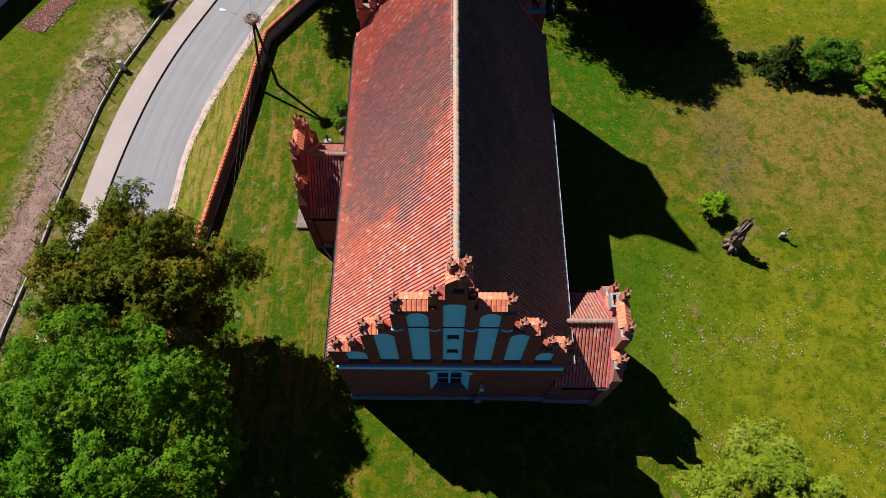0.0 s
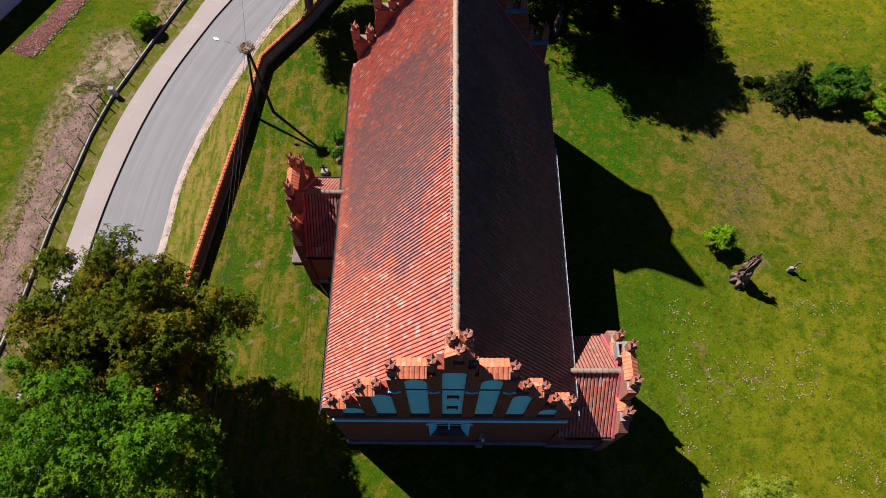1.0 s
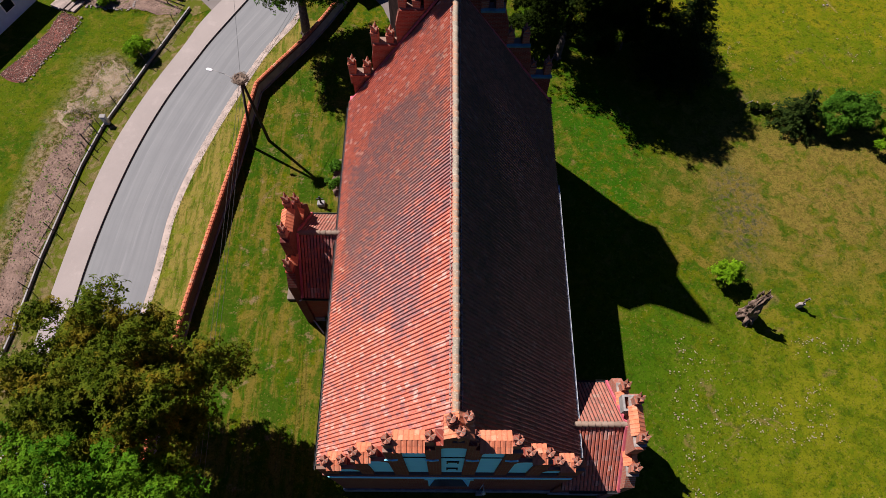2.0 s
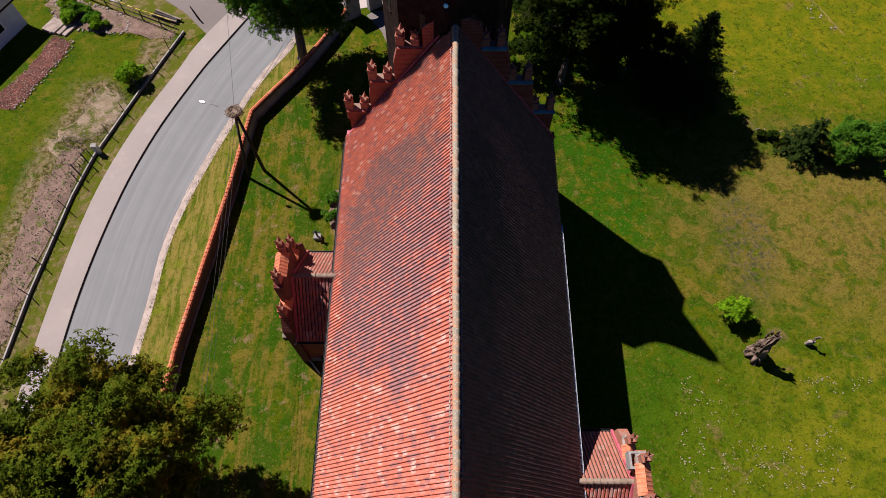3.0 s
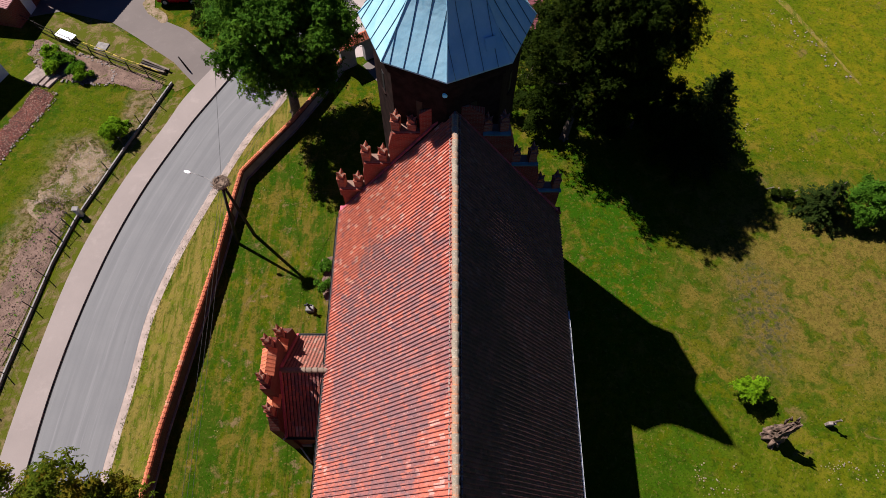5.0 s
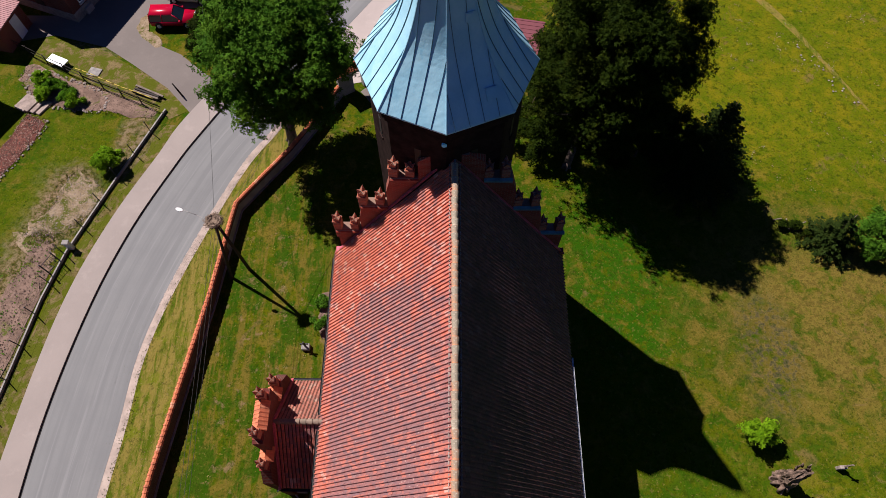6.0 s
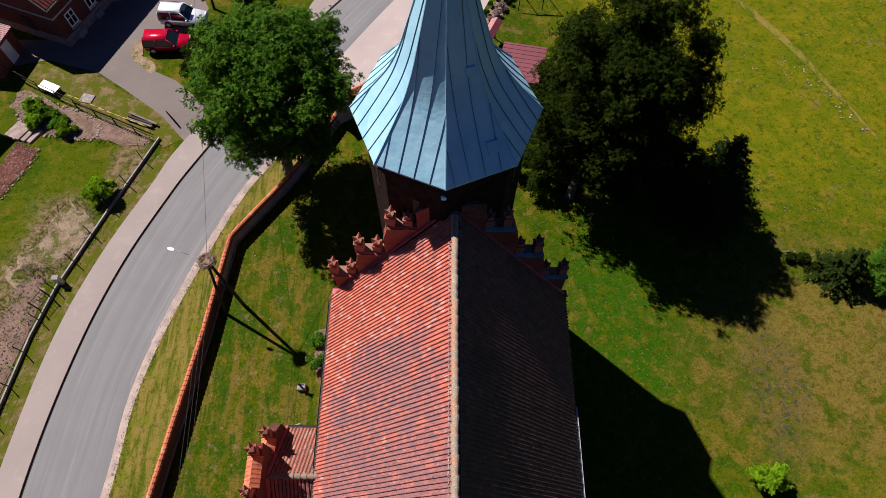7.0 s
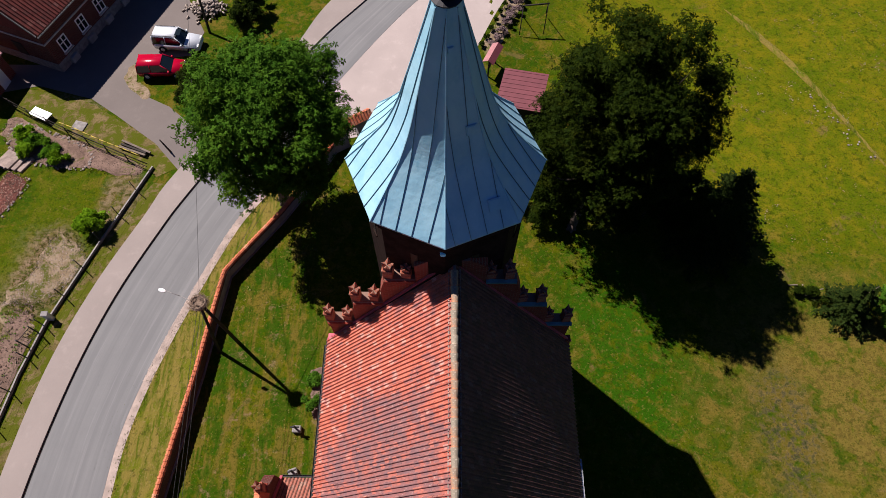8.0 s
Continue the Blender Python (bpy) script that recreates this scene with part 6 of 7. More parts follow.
for i in range(3):
    bm = bmesh.new()
    box(bm, -0.75, 0.75, -0.21, 0.21, -0.05, 0.16, pose(0.55 - 0.5 * i, 0.05 + 0.12 * i, 0.05 * i, 0, 0, 62), 0.03)
    part("step", bm, M_STEP, steps)
part("landing", box(bmesh.new(), -0.8, 0.8, -0.55, 0.55, -0.05, 0.22, pose(-1.1, 0.55, 0, 0, 0, 62), 0.03), M_STEP, steps)

rail = thing("rail_fence", "old wooden rail fence with thin posts", "fence")
RAIL = [Vector(p) for p in ((-38.6, 57.3, 0), (-35.0, 55.3, 0), (-30.4, 53.0, 0), (-23.9, 50.0, 0))]
for p, h in along(RAIL, 1.9):
    part("fence_post", rod(bmesh.new(), (p.x, p.y, -0.1), (p.x + 0.05, p.y, 1.05), 0.05, 0.04, 6), M_WOOD_DARK, rail)
for a, b in zip(RAIL, RAIL[1:]):
    for z in (0.45, 0.95):
        part("rail", rod(bmesh.new(), (a.x, a.y, z), (b.x, b.y, z), 0.035, 0.03, 6), M_WOOD_DARK, rail)
bm = bmesh.new()
for i in range(10):
    k, q = i / 10, (i + 1) / 10
    f = lambda v: (-32.0 + 7.4 * v, 54.2 - 3.3 * v, 0.62 + 0.08 * math.sin(v * 9))
    rod(bm, f(k), f(q), 0.045, 0.045, 6)
single("yellow_hose", bm, M_YELLOW, "yellow plastic hose lying along the fence", "hose")
planks = thing("timber_stack", "stack of weathered grey timber beams", "timber stack", at=(-25.6, 51.95, 0))
planks.rotation_euler = (0, 0, radians(-23))
for j in range(2):
    for i in range(3):
        bm = bmesh.new()
        box(bm, -1.3 + 0.15 * ((i + j) % 3), 1.3 + 0.12 * ((i * j) % 3), -0.085, 0.085, 0.02 + 0.16 * j, 0.17 + 0.16 * j, pose(0.1 * math.sin(3.1 * i + 2 * j), -0.25 + 0.24 * i, 0, 0, 0, 2.5 * math.sin(5 * i + 1.7 * j)), 0.012)
        part("beam", bm, M_WOOD if (i + j) % 2 else M_WOOD_DARK, planks)
single("leaning_post", rod(bmesh.new(), (-22.5, 51.75, -0.2), (-22.95, 51.95, 1.35), 0.09, 0.06, 8), M_WOOD_DARK, "dark leaning wooden post beside the driveway", "post")
# A flat white board; the four legs below are added to hold it up.
board_t = thing("white_board", "flat white board beside the rail fence, on added legs", "table", at=(-33.9, 55.2, 0))
board_t.rotation_euler = (0, 0, radians(-25))
part("board_panel", box(bmesh.new(), -0.9, 0.9, -0.42, 0.42, 0.46, 0.52, bevel=0.015), M_ZINC, board_t)
for x in (-0.75, 0.75):
    for y in (-0.32, 0.32):
        part("leg", box(bmesh.new(), x - 0.04, x + 0.04, y - 0.04, y + 0.04, -0.05, 0.46), M_WOOD, board_t)
single("paving_slab", box(bmesh.new(), -0.55, 0.55, -0.45, 0.45, 0.0, 0.1, pose(-30.65, 54.3, 0, 0, 0, -15), 0.02), M_STONE, "grey concrete slab on dry grass", "slab")
VERGE_N = resample(smooth_line([(-36.0, 58.2), (-31.0, 57.0), (-27.5, 54.9), (-23.4, 52.2), (-21.7, 50.2)]), 40)
VERGE_S = resample(smooth_line([(-36.6, 55.9), (-30.5, 53.1), (-24.2, 50.1), (-23.2, 49.3)]), 40)
bm = ribbon(bmesh.new(), VERGE_N, VERGE_S, 0.016, 0.05)
single("dry_verge", bm, M_DRYGRASS, "dry yellow grass between driveway and fence", "verge", kind="structure")

YARD = [(-21.6, 50.0), (-19.6, 53.2), (-21.3, 54.4), (-23.6, 56.4), (-25.6, 57.4), (-27.7, 59.2), (-27.6, 61.3), (-22.9, 62.2), (-22.2, 65.0), (-24.4, 69.2), (-24, 80), (-34, 80), (-34.5, 61.0), (-40.0, 61.0), (-40.0, 57.4), (-35.3, 58.6), (-30.4, 57.2), (-27.8, 55.4), (-24.0, 52.6)]
bm = bmesh.new()
vs = [bm.verts.new((x, y, ground_z(x, y) + 0.025)) for x, y in YARD]
f = bm.faces.new(vs)
if f.normal.z < 0:
    f.normal_flip()
got = bmesh.ops.extrude_face_region(bm, geom=[f])
bmesh.ops.translate(bm, vec=(0, 0, -0.2), verts=[v for v in got["geom"] if isinstance(v, bmesh.types.BMVert)])
bmesh.ops.recalc_face_normals(bm, faces=bm.faces[:])
single("driveway", bm, M_YARD, "worn pinkish paved driveway and yard", "driveway", kind="structure")
bm = patch(bmesh.new(), [(-28.2, 61.0), (-27.4, 61.2), (-27.3, 59.6), (-25.3, 57.6), (-25.9, 57.1), (-28.1, 59.2)], 0.035, 0.12, 0.03, 18)
single("gravel_edge", bm, M_GRAVEL, "dry gravelly edge beside the parked cars", "bare ground", kind="structure")


def car(name, label, x, y, heading, length, width, height, paint, nose, cabin, roof_rack=False):
    """A parked car: lower body, glazed cabin, wheels, lamps. The nose points along local x."""
    t = thing(name, label, "car", "parked cars", at=(x, y, 0.03))
    t.rotation_euler = (0, 0, radians(heading))
    L, W, H = length / 2, width / 2, height
    belt = H * 0.56
    bm = bmesh.new()
    side = [(-L, 0.35), (-L * 0.99, belt * 0.9), (-L * 0.95, belt), (L * nose, belt), (L * 0.93, belt * 0.83), (L, belt * 0.6), (L * 0.99, 0.32), (L * 0.9, 0.24), (-L * 0.93, 0.24)]
    prism(bm, side, -W, W)
    bmesh.ops.bevel(bm, geom=bm.edges[:], offset=0.07, segments=2, affect="EDGES")
    for v in bm.verts:
        k = abs(v.co.x) / L
        v.co.y *= 1 - 0.10 * max(0, k - 0.7) / 0.3
    body = part("body", bm, paint, t)
    for f in body.data.polygons:
        f.use_smooth = True
    x0, x1, x2, x3 = (L * c for c in cabin)
    bm = bmesh.new()
    top = H - 0.03
    lo = [(-W * 0.93, belt - 0.02), (W * 0.93, belt - 0.02)]
    ring = [[bm.verts.new((xx, yy, zz)) for xx, yy, zz in ((x0, -W * 0.95, belt - 0.03), (x3, -W * 0.95, belt - 0.03), (x3, W * 0.95, belt - 0.03), (x0, W * 0.95, belt - 0.03))],
            [bm.verts.new((xx, yy, zz)) for xx, yy, zz in ((x1, -W * 0.78, top), (x2, -W * 0.78, top), (x2, W * 0.78, top), (x1, W * 0.78, top))]]
    for i in range(4):
        bm.faces.new((ring[0][i], ring[0][(i + 1) % 4], ring[1][(i + 1) % 4], ring[1][i]))
    bm.faces.new(ring[1])
    part("glazing", bm, M_GLASS, t, "dark car windows")
    bm = bmesh.new()
    prism(bm, [(x1 - 0.06, top - 0.05), (x1 + 0.02, top + 0.02), (x2 - 0.05, top + 0.02), (x2 + 0.08, top - 0.06)], -W * 0.81, W * 0.81)
    bmesh.ops.bevel(bm, geom=bm.edges[:], offset=0.035, segments=3, affect="EDGES")
    for v in bm.verts:
        v.co.z += 0.05 * (1 - (v.co.y / (W * 0.81)) ** 2)
    roof = part("roof", bm, paint, t)
    for f in roof.data.polygons:
        f.use_smooth = True
    for yy in (-1, 1):
        for bx, tx in ((x0, x1), (x0 * 0.45 + x3 * 0.1, x1 * 0.4 + x2 * 0.1), (x3, x2)):
            bm = bmesh.new()
            rod(bm, (bx, yy * W * 0.95, belt - 0.03), (tx, yy * W * 0.785, top), 0.045, 0.045, 6)
            part("pillar", bm, paint, t)
    if roof_rack:
        part("sunroof", box(bmesh.new(), L * 0.05, L * 0.28, -0.36, 0.36, top + 0.02, top + 0.04, bevel=0.008), M_GLASS, roof)
        for yy in (-1, 1):
            part("roof_rail", rod(bmesh.new(), (x1, yy * W * 0.72, top + 0.08), (x2 - 0.2, yy * W * 0.72, top + 0.08), 0.025, 0.025, 6), M_IRON, roof)
        sp = bmesh.new()
        rod(sp, (-L - 0.16, 0, H * 0.42), (-L + 0.05, 0, H * 0.42), 0.35, 0.35, 16)
        part("spare_wheel", sp, paint, t)
    for xx in (-L * 0.62, L * 0.64):
        for yy in (-1, 1):
            bm = bmesh.new()
            rod(bm, (xx, yy * (W - 0.2), 0.32), (xx, yy * (W + 0.01), 0.32), 0.33, 0.33, 18)
            wheel = part("wheel", bm, M_TYRE, t, "black tyre")
            part("rim", rod(bmesh.new(), (xx, yy * (W - 0.02), 0.32), (xx, yy * (W + 0.025), 0.32), 0.2, 0.18, 12), M_ZINC, wheel)
    for yy in (-1, 1):
        part("headlight", box(bmesh.new(), L * 0.93, L * 0.99, yy * W * 0.62 - 0.18, yy * W * 0.62 + 0.18, belt * 0.66, belt * 0.82, bevel=0.03), M_WHITE, t)
        part("tail_light", box(bmesh.new(), -L * 1.005, -L * 0.96, yy * W * 0.8 - 0.1, yy * W * 0.8 + 0.1, belt * 0.72, belt * 0.97, bevel=0.02), M_ROSE, t)
        part("wing_mirror", box(bmesh.new(), x3 - 0.25, x3 - 0.1, yy * (W + 0.08) - 0.1, yy * (W + 0.08) + 0.1, belt + 0.02, belt + 0.16, bevel=0.03), paint, t)
    part("bumper", box(bmesh.new(), L * 0.93, L * 1.01, -W * 0.85, W * 0.85, 0.3, 0.46, bevel=0.03), paint, t)


car("parked_car", "bright red parked family car", -24.8, 60.25, 2, 3.95, 1.66, 1.5, M_RED, 0.42, (-0.97, -0.9, 0.12, 0.5))
car("parked_car", "silver-white parked off-road car with sunroof", -24.0, 63.3, -4, 4.05, 1.7, 1.65, M_SILVER, 0.36, (-0.97, -0.92, 0.08, 0.4), True)

# wood pile by the hedge
pile = thing("wood_pile", "heap of split firewood logs", "wood pile", at=(-22.4, 67.9, 0))
rng = random.Random(44)
LOGS = [mesh_of("log", rod(bmesh.new(), (-0.17, 0, 0), (0.17, 0, 0), 0.065 + 0.015 * k, 0.06 + 0.015 * k, 6 - k), M_FIREWOOD) for k in range(3)]
for i in range(290):
    ob = new("log", rng.choice(LOGS))
    ob.parent = pile
    x, y = rng.gauss(0, 0.72), rng.gauss(0, 0.5)
    z = max(0.06, 0.95 - 0.45 * math.hypot(x, y * 1.3)) * rng.random() ** 0.35
    ob.matrix_basis = pose(x, y, z + 0.05, rng.uniform(0, 360), rng.uniform(-30, 30), rng.uniform(0, 360))


M_TILE_HOUSE = tile_material("dark_red_tile", "each", (0.16, 0.046, 0.037), (0.115, 0.034, 0.029), (0.08, 0.04, 0.036), (0.24, 0.12, 0.10))
# brick house across the yard
house = thing("brick_house", "red brick house with clay tile roof and white windows", "house", at=(-33.6, 60.2, 0))
house.rotation_euler = (0, 0, math.atan2(0.933, 0.36))
HL, HW, HH = 13.0, 9.0, 4.7
hw = part("wall", box(bmesh.new(), 0, HL, 0, HW, -0.3, HH), M_BRICK_HOUSE_AND_SHADE, house)
part("plinth", box(bmesh.new(), -0.06, HL + 0.06, -0.06, HW + 0.06, -0.3, 0.9, bevel=0.02), M_STONE, hw)
part("string_course", box(bmesh.new(), -0.08, HL + 0.08, -0.08, HW + 0.08, 3.05, 3.2, bevel=0.02), M_OFFWHITE, hw)
for y in (0,):
    bm = bmesh.new()
    prism(bm, [(-0.45, HH - 0.1), (HW / 2, HH + 3.9), (HW + 0.45, HH - 0.1)], -0.35, HL + 0.35, "x")
    hr = part("roof", bm, M_TILE_HOUSE, house)
ang = math.atan2(4.0, HW / 2 + 0.45)
tile_field(hr, (HL + 0.35, HW / 2, HH + 3.96), (-1, 0, 0), (0, -math.cos(ang), -math.sin(ang)), 44, 18, 0.31, 0.36, seed=91, singles=lambda c, r: c > 27 and r > 7, wide=M_TILE_HOUSE, one=M_TILE_HOUSE)
tile_field(hr, (-0.35, HW / 2, HH + 3.96), (1, 0, 0), (0, math.cos(ang), -math.sin(ang)), 44, 18, 0.31, 0.36, seed=92, wide=M_TILE_HOUSE, one=M_TILE_HOUSE)
ridge_row(hr, (-0.35, HW / 2, HH + 3.95), (HL + 0.3, HW / 2, HH + 3.95), 0.18, 0.36)
bm = bmesh.new()
box(bm, -0.4, HL + 0.4, -0.66, -0.54, HH - 0.30, HH - 0.18, bevel=0.03)
part("gutter", bm, M_STONE, house)
for s, y0, y1 in ((-1, -0.5, HW / 2), (1, HW / 2, HW + 0.5)):
    bm = bmesh.new()
    m = Matrix.Translation((-0.40, (y0 + y1) / 2, HH + 1.86)) @ Matrix.Rotation(-s * ang, 4, "X")
    box(bm, -0.03, 0.03, -3.2, 3.2, -0.1, 0.1, m)
    part("verge_board", bm, M_STONE, house)
for x in (1.6, 4.1, 6.6, 9.1, 11.6):
    win = part("window", box(bmesh.new(), x - 0.46, x + 0.46, -0.02, 0.0, 1.3, 2.6), M_GLASS, house, "white wooden window with dark panes")
    for a, b, c, d in ((-0.5, 0.5, 2.55, 2.65), (-0.5, 0.5, 1.25, 1.35), (-0.5, -0.4, 1.35, 2.55), (0.4, 0.5, 1.35, 2.55), (-0.05, 0.05, 1.35, 2.55), (-0.4, 0.4, 2.05, 2.12)):
        depth = 0.05 if d - c > 0.09 else 0.045
        part("window_bar", box(bmesh.new(), x + a, x + b, -depth, 0.01, c, d), M_WHITE, win)
    part("sill", box(bmesh.new(), x - 0.6, x + 0.6, -0.18, 0.0, 1.12, 1.22, bevel=0.02), M_OFFWHITE, win)
    part("cellar_window", box(bmesh.new(), x - 0.45, x + 0.45, -0.32, 0.0, -0.1, 0.62, bevel=0.04), M_PLASTER_GREY, house, "pale rendered cellar light")
part("door", box(bmesh.new(), -0.05, 0.0, 3.0, 4.0, 0.2, 2.3, bevel=0.01), M_WOOD_DARK, house)

# Faded sheet of the outbuilding; on the notice board its paleness is painted sunlight.
M_ROSE_SHEET = plain("faded_and_sunlit_pink_sheet", (0.297, 0.132, 0.132), 0.6, 0.0, 0.15, 1.5)
# low outbuilding with a sheet roof beside the brick house
out = thing("outbuilding", "low red brick outbuilding with pinkish ribbed roof", "outbuilding", at=(-37.5, 59.95, 0))
out.rotation_euler = (0, 0, radians(-11))
part("wall", box(bmesh.new(), -6.0, -0.25, -3.6, 0.0, -0.3, 2.3), M_BRICK, out)
bm = bmesh.new()
prism(bm, [(-6.2, 3.5), (0.0, 2.35), (0.0, 2.45), (-6.2, 3.6)], -3.8, 0.15)
oroof = part("roof", bm, M_ROSE_SHEET, out, "faded pink ribbed sheet roof")
for i in range(20):
    bm = bmesh.new()
    prism(bm, [(-6.2, 3.6), (0.0, 2.45), (0.0, 2.49), (-6.2, 3.64)], -3.75 + 0.2 * i, -3.69 + 0.2 * i)
    part("sheet_rib", bm, M_ROSE_SHEET, oroof)
part("door", box(bmesh.new(), -0.27, -0.2, -1.9, -0.9, 0.0, 2.0, bevel=0.01), M_WHITE, out, "white plank door")

white_house = thing("white_house", "white rendered house with dark roof", "house", at=(-37.9, 51.2, 0))
white_house.rotation_euler = (0, 0, math.atan2(-0.9, -0.42))
part("wall", box(bmesh.new(), 0, 12, -8, 0, -0.3, 3.0), M_BLUEWHITE, white_house)
bm = bmesh.new()
prism(bm, [(-8.5, 2.9), (-4, 5.6), (0.5, 2.9)], -0.5, 12.5, "x")
part("roof", bm, M_SLATE, white_house)
part("fascia", box(bmesh.new(), -0.5, 12.5, 0.5, 0.56, 2.78, 2.98), M_WOOD_DARK, white_house)
for x in (2.5, 6.0, 9.5):
    win = part("window", box(bmesh.new(), x - 0.6, x + 0.6, -0.02, 0.06, 1.0, 2.2, bevel=0.02), M_WHITE, white_house)
    part("pane", box(bmesh.new(), x - 0.5, x + 0.5, 0.05, 0.075, 1.1, 2.1), M_GLASS, win)

# ---- beyond the tower: flower bed, notice board, shed ----
bm = patch(bmesh.new(), [(2.7, 63.2), (4.2, 66.3), (5.1, 68.8), (7.5, 74.5), (9.3, 74.0), (7.0, 69.2), (5.4, 65.5), (4.2, 62.6), (3.4, 61.4)], 0.03, 0.06, 0.05, 20)
single("flower_bed", bm, M_GRAVEL, "pale gravel flower bed beside the forecourt", "flower bed", kind="structure")
for i in range(10):
    x, y = 2.95 + 0.45 * i, 63.4 + 1.02 * i
    tree("box_ball", "small clipped dark green box ball", (x, y, 0.05), (x, y, 0.33), (0.22, 0.22, 0.2), 30, 900, 0.045, M_LEAF_OLIVE, 100 + i, 0.03, (0.1, 0.16), category="shrub", lumpy=0.05)["group"] = "box balls"
for i in range(9):
    x, y = 4.0 + 0.42 * i, 63.4 + 0.95 * i
    tree("heather_clump", "greyish pink heather clump in gravel", (x, y, 0.05), (x, y, 0.28), (0.5, 0.55, 0.22), 30, 1500, 0.05, M_HEATHER, 120 + i, 0.03, (0.12, 0.24), category="shrub")["group"] = "heather clumps"
board = thing("notice_board", "notice board with small red sheet roof", "notice board", at=(3.75, 60.7, 0))
board.rotation_euler = (0, 0, radians(66))
for x in (-0.85, 0.85):
    part("post", box(bmesh.new(), x - 0.06, x + 0.06, -0.06, 0.06, -0.2, 2.0, bevel=0.01), M_WOOD_DARK, board)
part("panel", box(bmesh.new(), -0.82, 0.82, -0.03, 0.03, 0.9, 1.85, bevel=0.01), M_WOOD, board)
for s in (-1, 1):
    bm = bmesh.new()
    box(bm, -1.15, 1.15, -0.3, 0.3, -0.02, 0.02, pose(0, s * 0.24, 2.06, -s * 32, 0, 0))
    # Sunward sheet is paler, the other darker: the sun is put into the colours.
    part("roof_sheet", bm, M_REDSHEET if s < 0 else M_ROSE_SHEET, board)
shed = thing("garden_shed", "small dark shed with flat red sheet roof", "shed", at=(5.9, 56.5, -0.05))
part("wall", box(bmesh.new(), -1.6, 1.6, -1.8, 1.8, -0.2, 2.2), M_WOOD_DARK, shed)
bm = bmesh.new()
prism(bm, [(-1.75, 2.22), (1.9, 2.42), (1.9, 2.5), (-1.75, 2.3)], -2.05, 2.0)
sr = part("roof", bm, M_REDSHEET, shed, "dull red sheet-metal roof")
for i in range(9):
    bm = bmesh.new()
    prism(bm, [(-1.75, 2.3), (1.9, 2.5), (1.9, 2.53), (-1.75, 2.33)], -1.9 + 0.46 * i, -1.86 + 0.46 * i)
    part("sheet_rib", bm, M_REDSHEET, sr)
shed.rotation_euler = (0, 0, radians(-14))
frame_t = thing("swing_frame", "dark wooden swing frame on the lawn", "swing frame", at=(6.4, 65.0, -0.1))
for p, q in (((0, 0, 0), (0.2, 1.2, 2.3)), ((0.4, 2.6, 0), (0.2, 1.2, 2.3)), ((2.2, 0.2, 0), (2.4, 1.4, 2.3)), ((2.6, 2.8, 0), (2.4, 1.4, 2.3))):
    part("leg", rod(bmesh.new(), p, q, 0.045, 0.04, 8), M_WOOD_DARK, frame_t)
part("top_beam", rod(bmesh.new(), (0.1, 1.15, 2.3), (2.5, 1.45, 2.3), 0.07, 0.07, 8), M_WOOD_DARK, frame_t)

# small stones set along the road's edge
rng = random.Random(77)
bm = bmesh.new()
strip = [(p, (q - p).normalized()) for p, q in zip(road_e, edge_e) if 32 < p.y < 51]
for (p, n0), (q, n1) in zip(strip, strip[1:]):
    count = max(1, int((q - p).length / 0.14))
    for i in range(count):
        for row in range(4):
            if rng.random() < 0.12:
                continue
            c = p.lerp(q, (i + 0.5) / count) + n0 * (0.02 + 0.125 * row) + Vector((rng.uniform(-0.02, 0.02), rng.uniform(-0.02, 0.02), 0))
            r = rng.uniform(0.052, 0.062)
            m = pose(c.x, c.y, ground_z(c.x, c.y) + 0.03, rng.uniform(-6, 6), rng.uniform(-6, 6), math.degrees(math.atan2(n0.y, n0.x)) + rng.uniform(-8, 8))
            box(bm, -r, r, -r, r, -0.02, 0.004, m)
tagged(single("cobbles", bm, M_SAND, "pale cobbles set along the road's edge", "cobbles"), kind="stuff")


# grass blades: tufts at the ragged edges of beds and strips, and rougher growth over the lawns
def grass_tufts(name, label, spots, seed, size=0.07, material=M_BLADE):
    """Low tufts of five blades each, standing at the given spots, as one mesh."""
    rng = np.random.default_rng(seed)
    at = np.array(spots)
    n = len(at)
    z = np.array([ground_z(x, y) for x, y in at])
    base = np.column_stack((at, z))
    tri = []
    for i in range(5):
        q = rng.uniform(0, 2 * math.pi, n)
        lean = rng.uniform(0.3, 1.0, n) * size
        tip = base + np.column_stack((np.cos(q) * lean, np.sin(q) * lean, size * rng.uniform(0.6, 1.3, n)))
        side = np.column_stack((-np.sin(q), np.cos(q), np.zeros(n))) * (size * 0.28)
        tri.append(np.stack((base - side, base + side, tip), 1))
    v = np.concatenate(tri, 1).reshape(-1, 3)
    return tagged(raw(name, v, np.arange(len(v)).reshape(-1, 3), material), label, "grass", kind="stuff")


def border_spots(line, per_metre, spread, seed):
    rng = random.Random(seed)
    out = []
    for a, b in zip(line, line[1:]):
        for i in range(max(1, int((b - a).length * per_metre))):
            c = a.lerp(b, rng.random())
            out.append((c.x + rng.gauss(0, spread), c.y + rng.gauss(0, spread)))
    return out


BEDS = [[(-33.1, 49.1), (-33.6, 47.0), (-34.8, 44.4), (-36.1, 41.4)], [(-24.6, 49.6), (-29.0, 49.9), (-32.5, 50.2)], [(-9.2, 33.9), (-9.0, 30.7)]]
spots = []
for i, b in enumerate(BEDS):
    spots += border_spots(smooth_line(b), 26, 0.16, 200 + i)
for i, b in enumerate((EARTH_EDGE, GRAVEL_EDGE)):
    spots += border_spots(smooth_line(b + b[:1]), 60, 0.45, 220 + i)
spots += border_spots([p for p in edge_e if 2 < p.y < 49], 18, 0.14, 230)
spots += border_spots([p for p in walk_w if 2 < p.y < 50], 14, 0.07, 231)
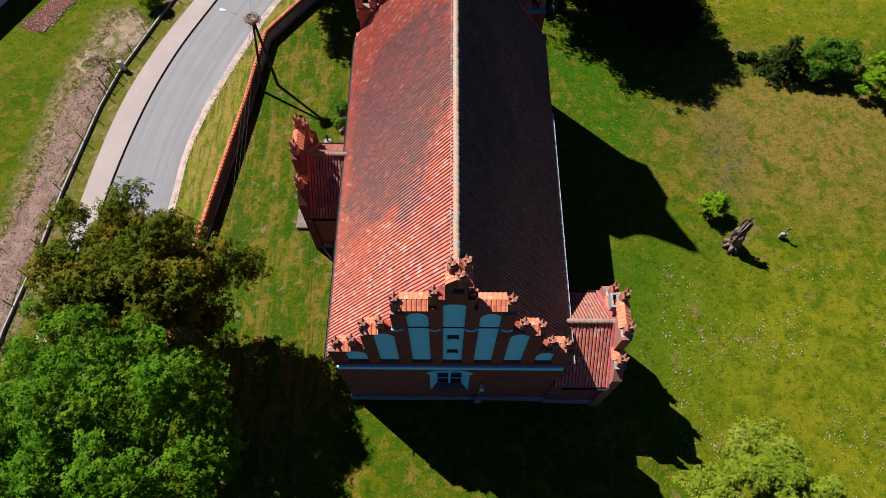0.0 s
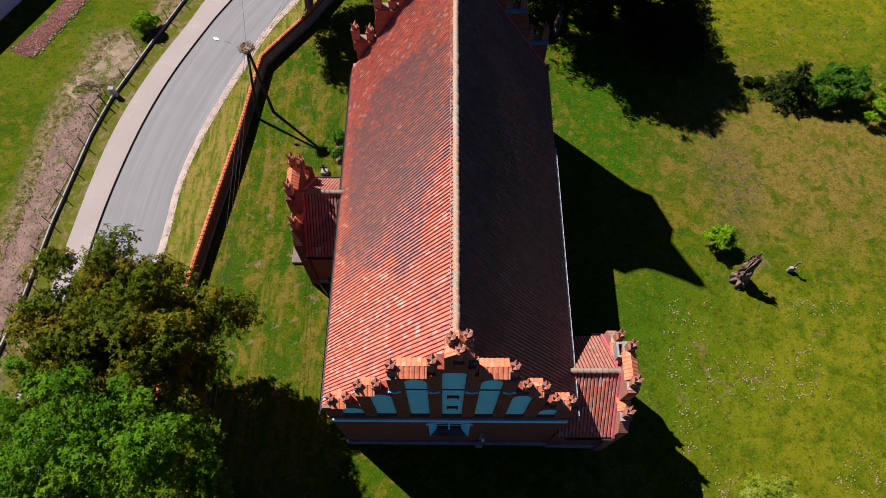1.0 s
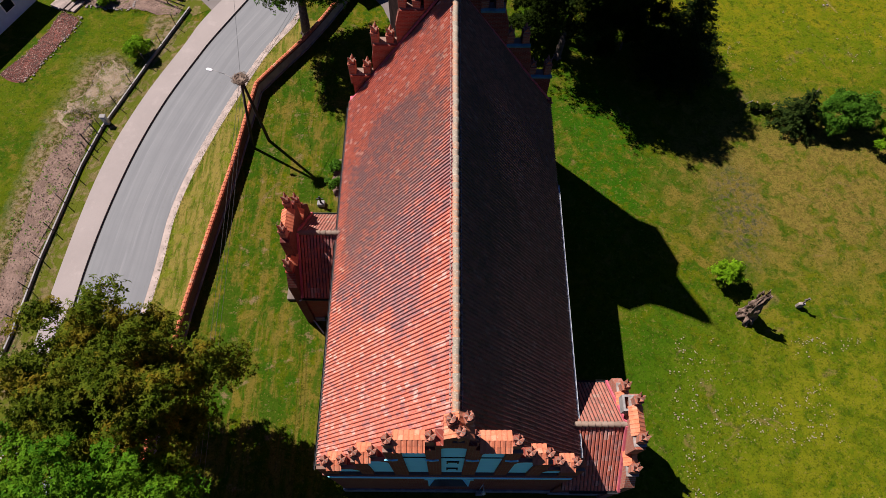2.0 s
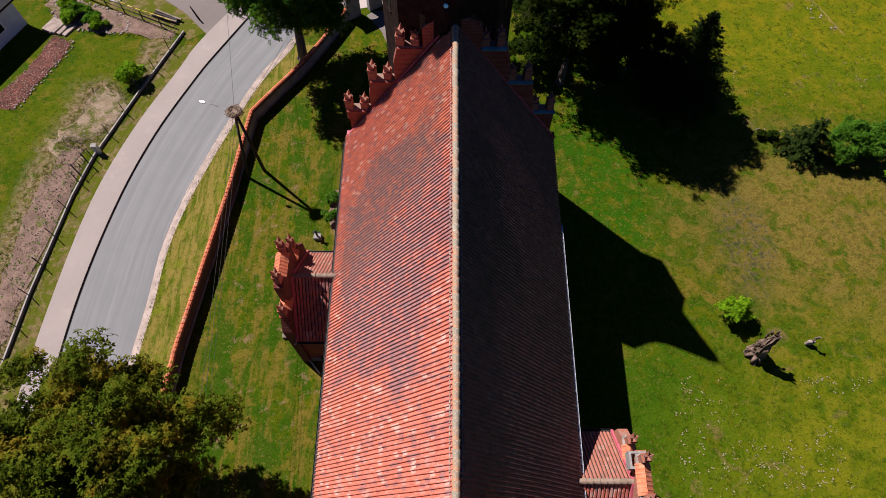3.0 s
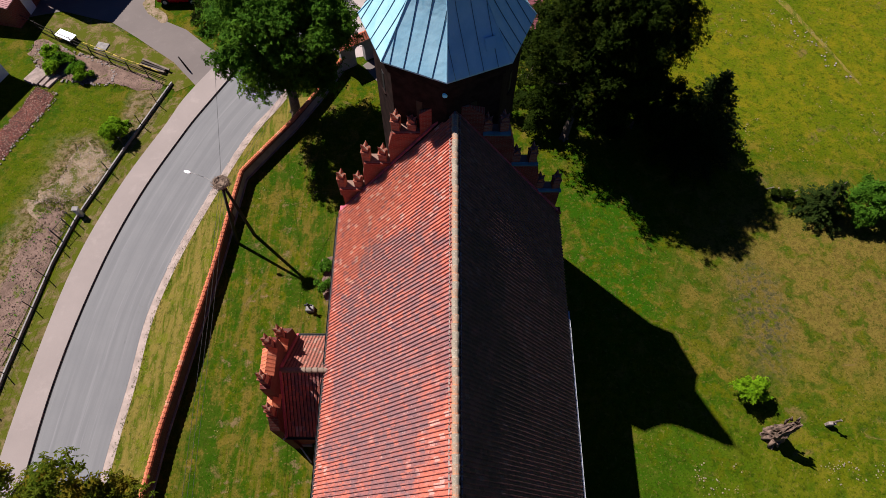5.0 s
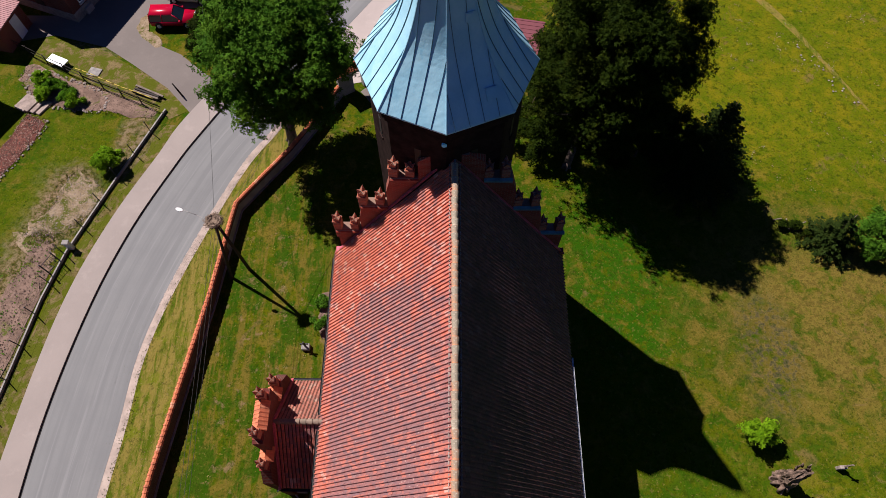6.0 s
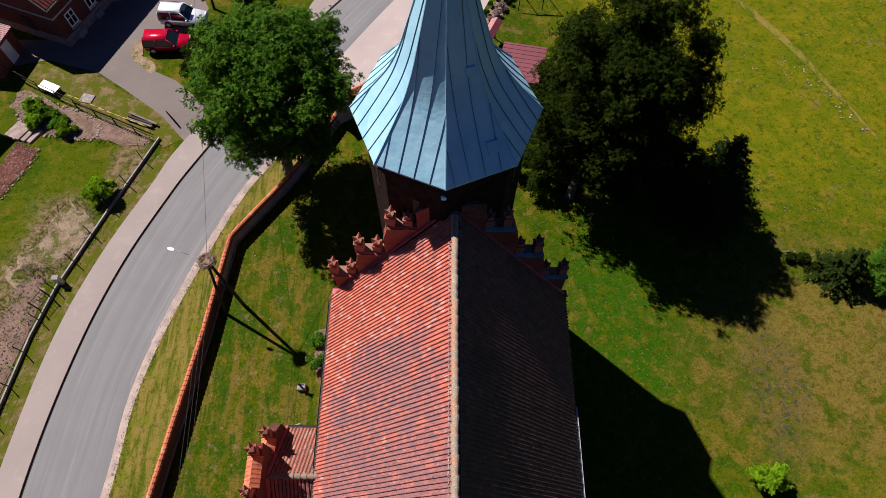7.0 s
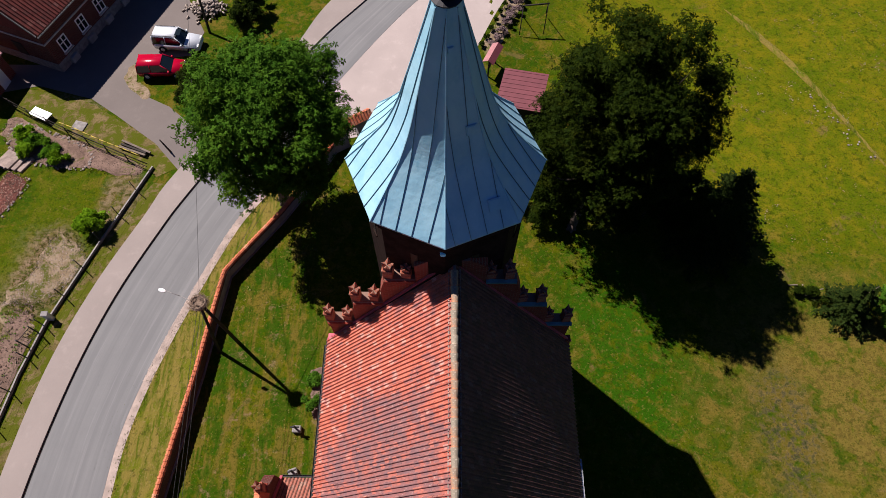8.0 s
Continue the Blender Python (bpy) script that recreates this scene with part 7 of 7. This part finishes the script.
spots += border_spots(FENCE, 20, 0.2, 232)
spots += border_spots([p + Vector((0.35, 0, 0)) for p in WALL], 16, 0.12, 233)
grass_tufts("border_grass", "grass tufts along beds, road and walls", spots, 7, 0.075)
rng = random.Random(90)
spots = []
for x0, x1, y0, y1, n in ((-17, -7, 6, 44, 5000), (7, 44, 0, 70, 13000), (-38, -29, 8, 50, 2500), (-22, -17, 4, 44, 3500)):
    for i in range(n):
        x, y = rng.uniform(x0, x1), rng.uniform(y0, y1)
        if noise.noise(Vector((x * 0.35, y * 0.35, 2))) > 0.0 and not (x < -17 and any((p.x - x) * (p.x - x) + (p.y - y) * (p.y - y) < 7 for p in kerb[::2])):
            spots.append((x, y))
grass_tufts("lawn_tufts", "longer grass tufts scattered over the lawns", spots, 8, 0.045)


# clods in the earth bed, bark chips on the mulch strip
def inside(poly, x, y):
    hit = False
    for (ax, ay), (bx, by) in zip(poly, poly[1:] + poly[:1]):
        if (ay > y) != (by > y) and x < (bx - ax) * (y - ay) / (by - ay) + ax:
            hit = not hit
    return hit


def lumps(name, label, category, poly, count, lo, hi, lift, materials, seed):
    """Small angular lumps strewn over a bed, as one mesh a colour."""
    rng = random.Random(seed)
    xs, ys = [p[0] for p in poly], [p[1] for p in poly]
    for material in materials:
        bm = bmesh.new()
        for i in range(count):
            x, y = rng.uniform(min(xs), max(xs)), rng.uniform(min(ys), max(ys))
            if inside(poly, x, y):
                r = rng.uniform(lo, hi)
                box(bm, -r, r, -r * rng.uniform(0.4, 0.9), r * rng.uniform(0.4, 0.9), -r * 0.5, r * rng.uniform(0.3, 0.8), pose(x, y, ground_z(x, y) + lift, rng.uniform(-25, 25), rng.uniform(-25, 25), rng.uniform(0, 180)))
        tagged(single(name, bm, material, label, category), kind="stuff")


M_CLOD = plain("dry_clod", (0.155, 0.108, 0.084), 0.95, var=0.3, scale=2.0)
M_CLOD_DARK = plain("damp_clod", (0.0792, 0.0495, 0.0363), 0.95, var=0.3, scale=2.0)
M_CHIP = plain("pale_bark_chip", (0.264, 0.165, 0.132), 0.95, var=0.35, scale=2.0)
MULCH_EDGE = [(-35.2, 49.9), (-33.2, 49.1), (-33.7, 47.0), (-34.9, 44.4), (-36.2, 41.4), (-38.6, 42.3), (-37.0, 44.8), (-36.0, 46.8)]
ROCK_EDGE = [(-37.2, 53.8), (-36.6, 55.3), (-30.6, 52.8), (-24.3, 50.3), (-24.6, 49.6), (-29.0, 50.0), (-32.5, 50.4), (-35.6, 51.7)]
lumps("earth_clods", "dry clods of earth in the bed", "clods", EARTH_EDGE, 1700, 0.015, 0.05, 0.07, (M_CLOD, M_CLOD_DARK), 301)
lumps("bark_chips", "pale bark chips on the mulch", "bark chips", MULCH_EDGE, 2200, 0.015, 0.045, 0.05, (M_CHIP, M_CLOD_DARK), 302)
lumps("loose_stones", "loose stones and clods in the rock bed", "stones", ROCK_EDGE, 900, 0.015, 0.05, 0.05, (M_CLOD, M_CLOD_DARK), 303)
lumps("gravel_stones", "loose pale gravel stones", "gravel", GRAVEL_EDGE, 1300, 0.012, 0.035, 0.03, (M_STONE_PALE, M_CLOD), 304)
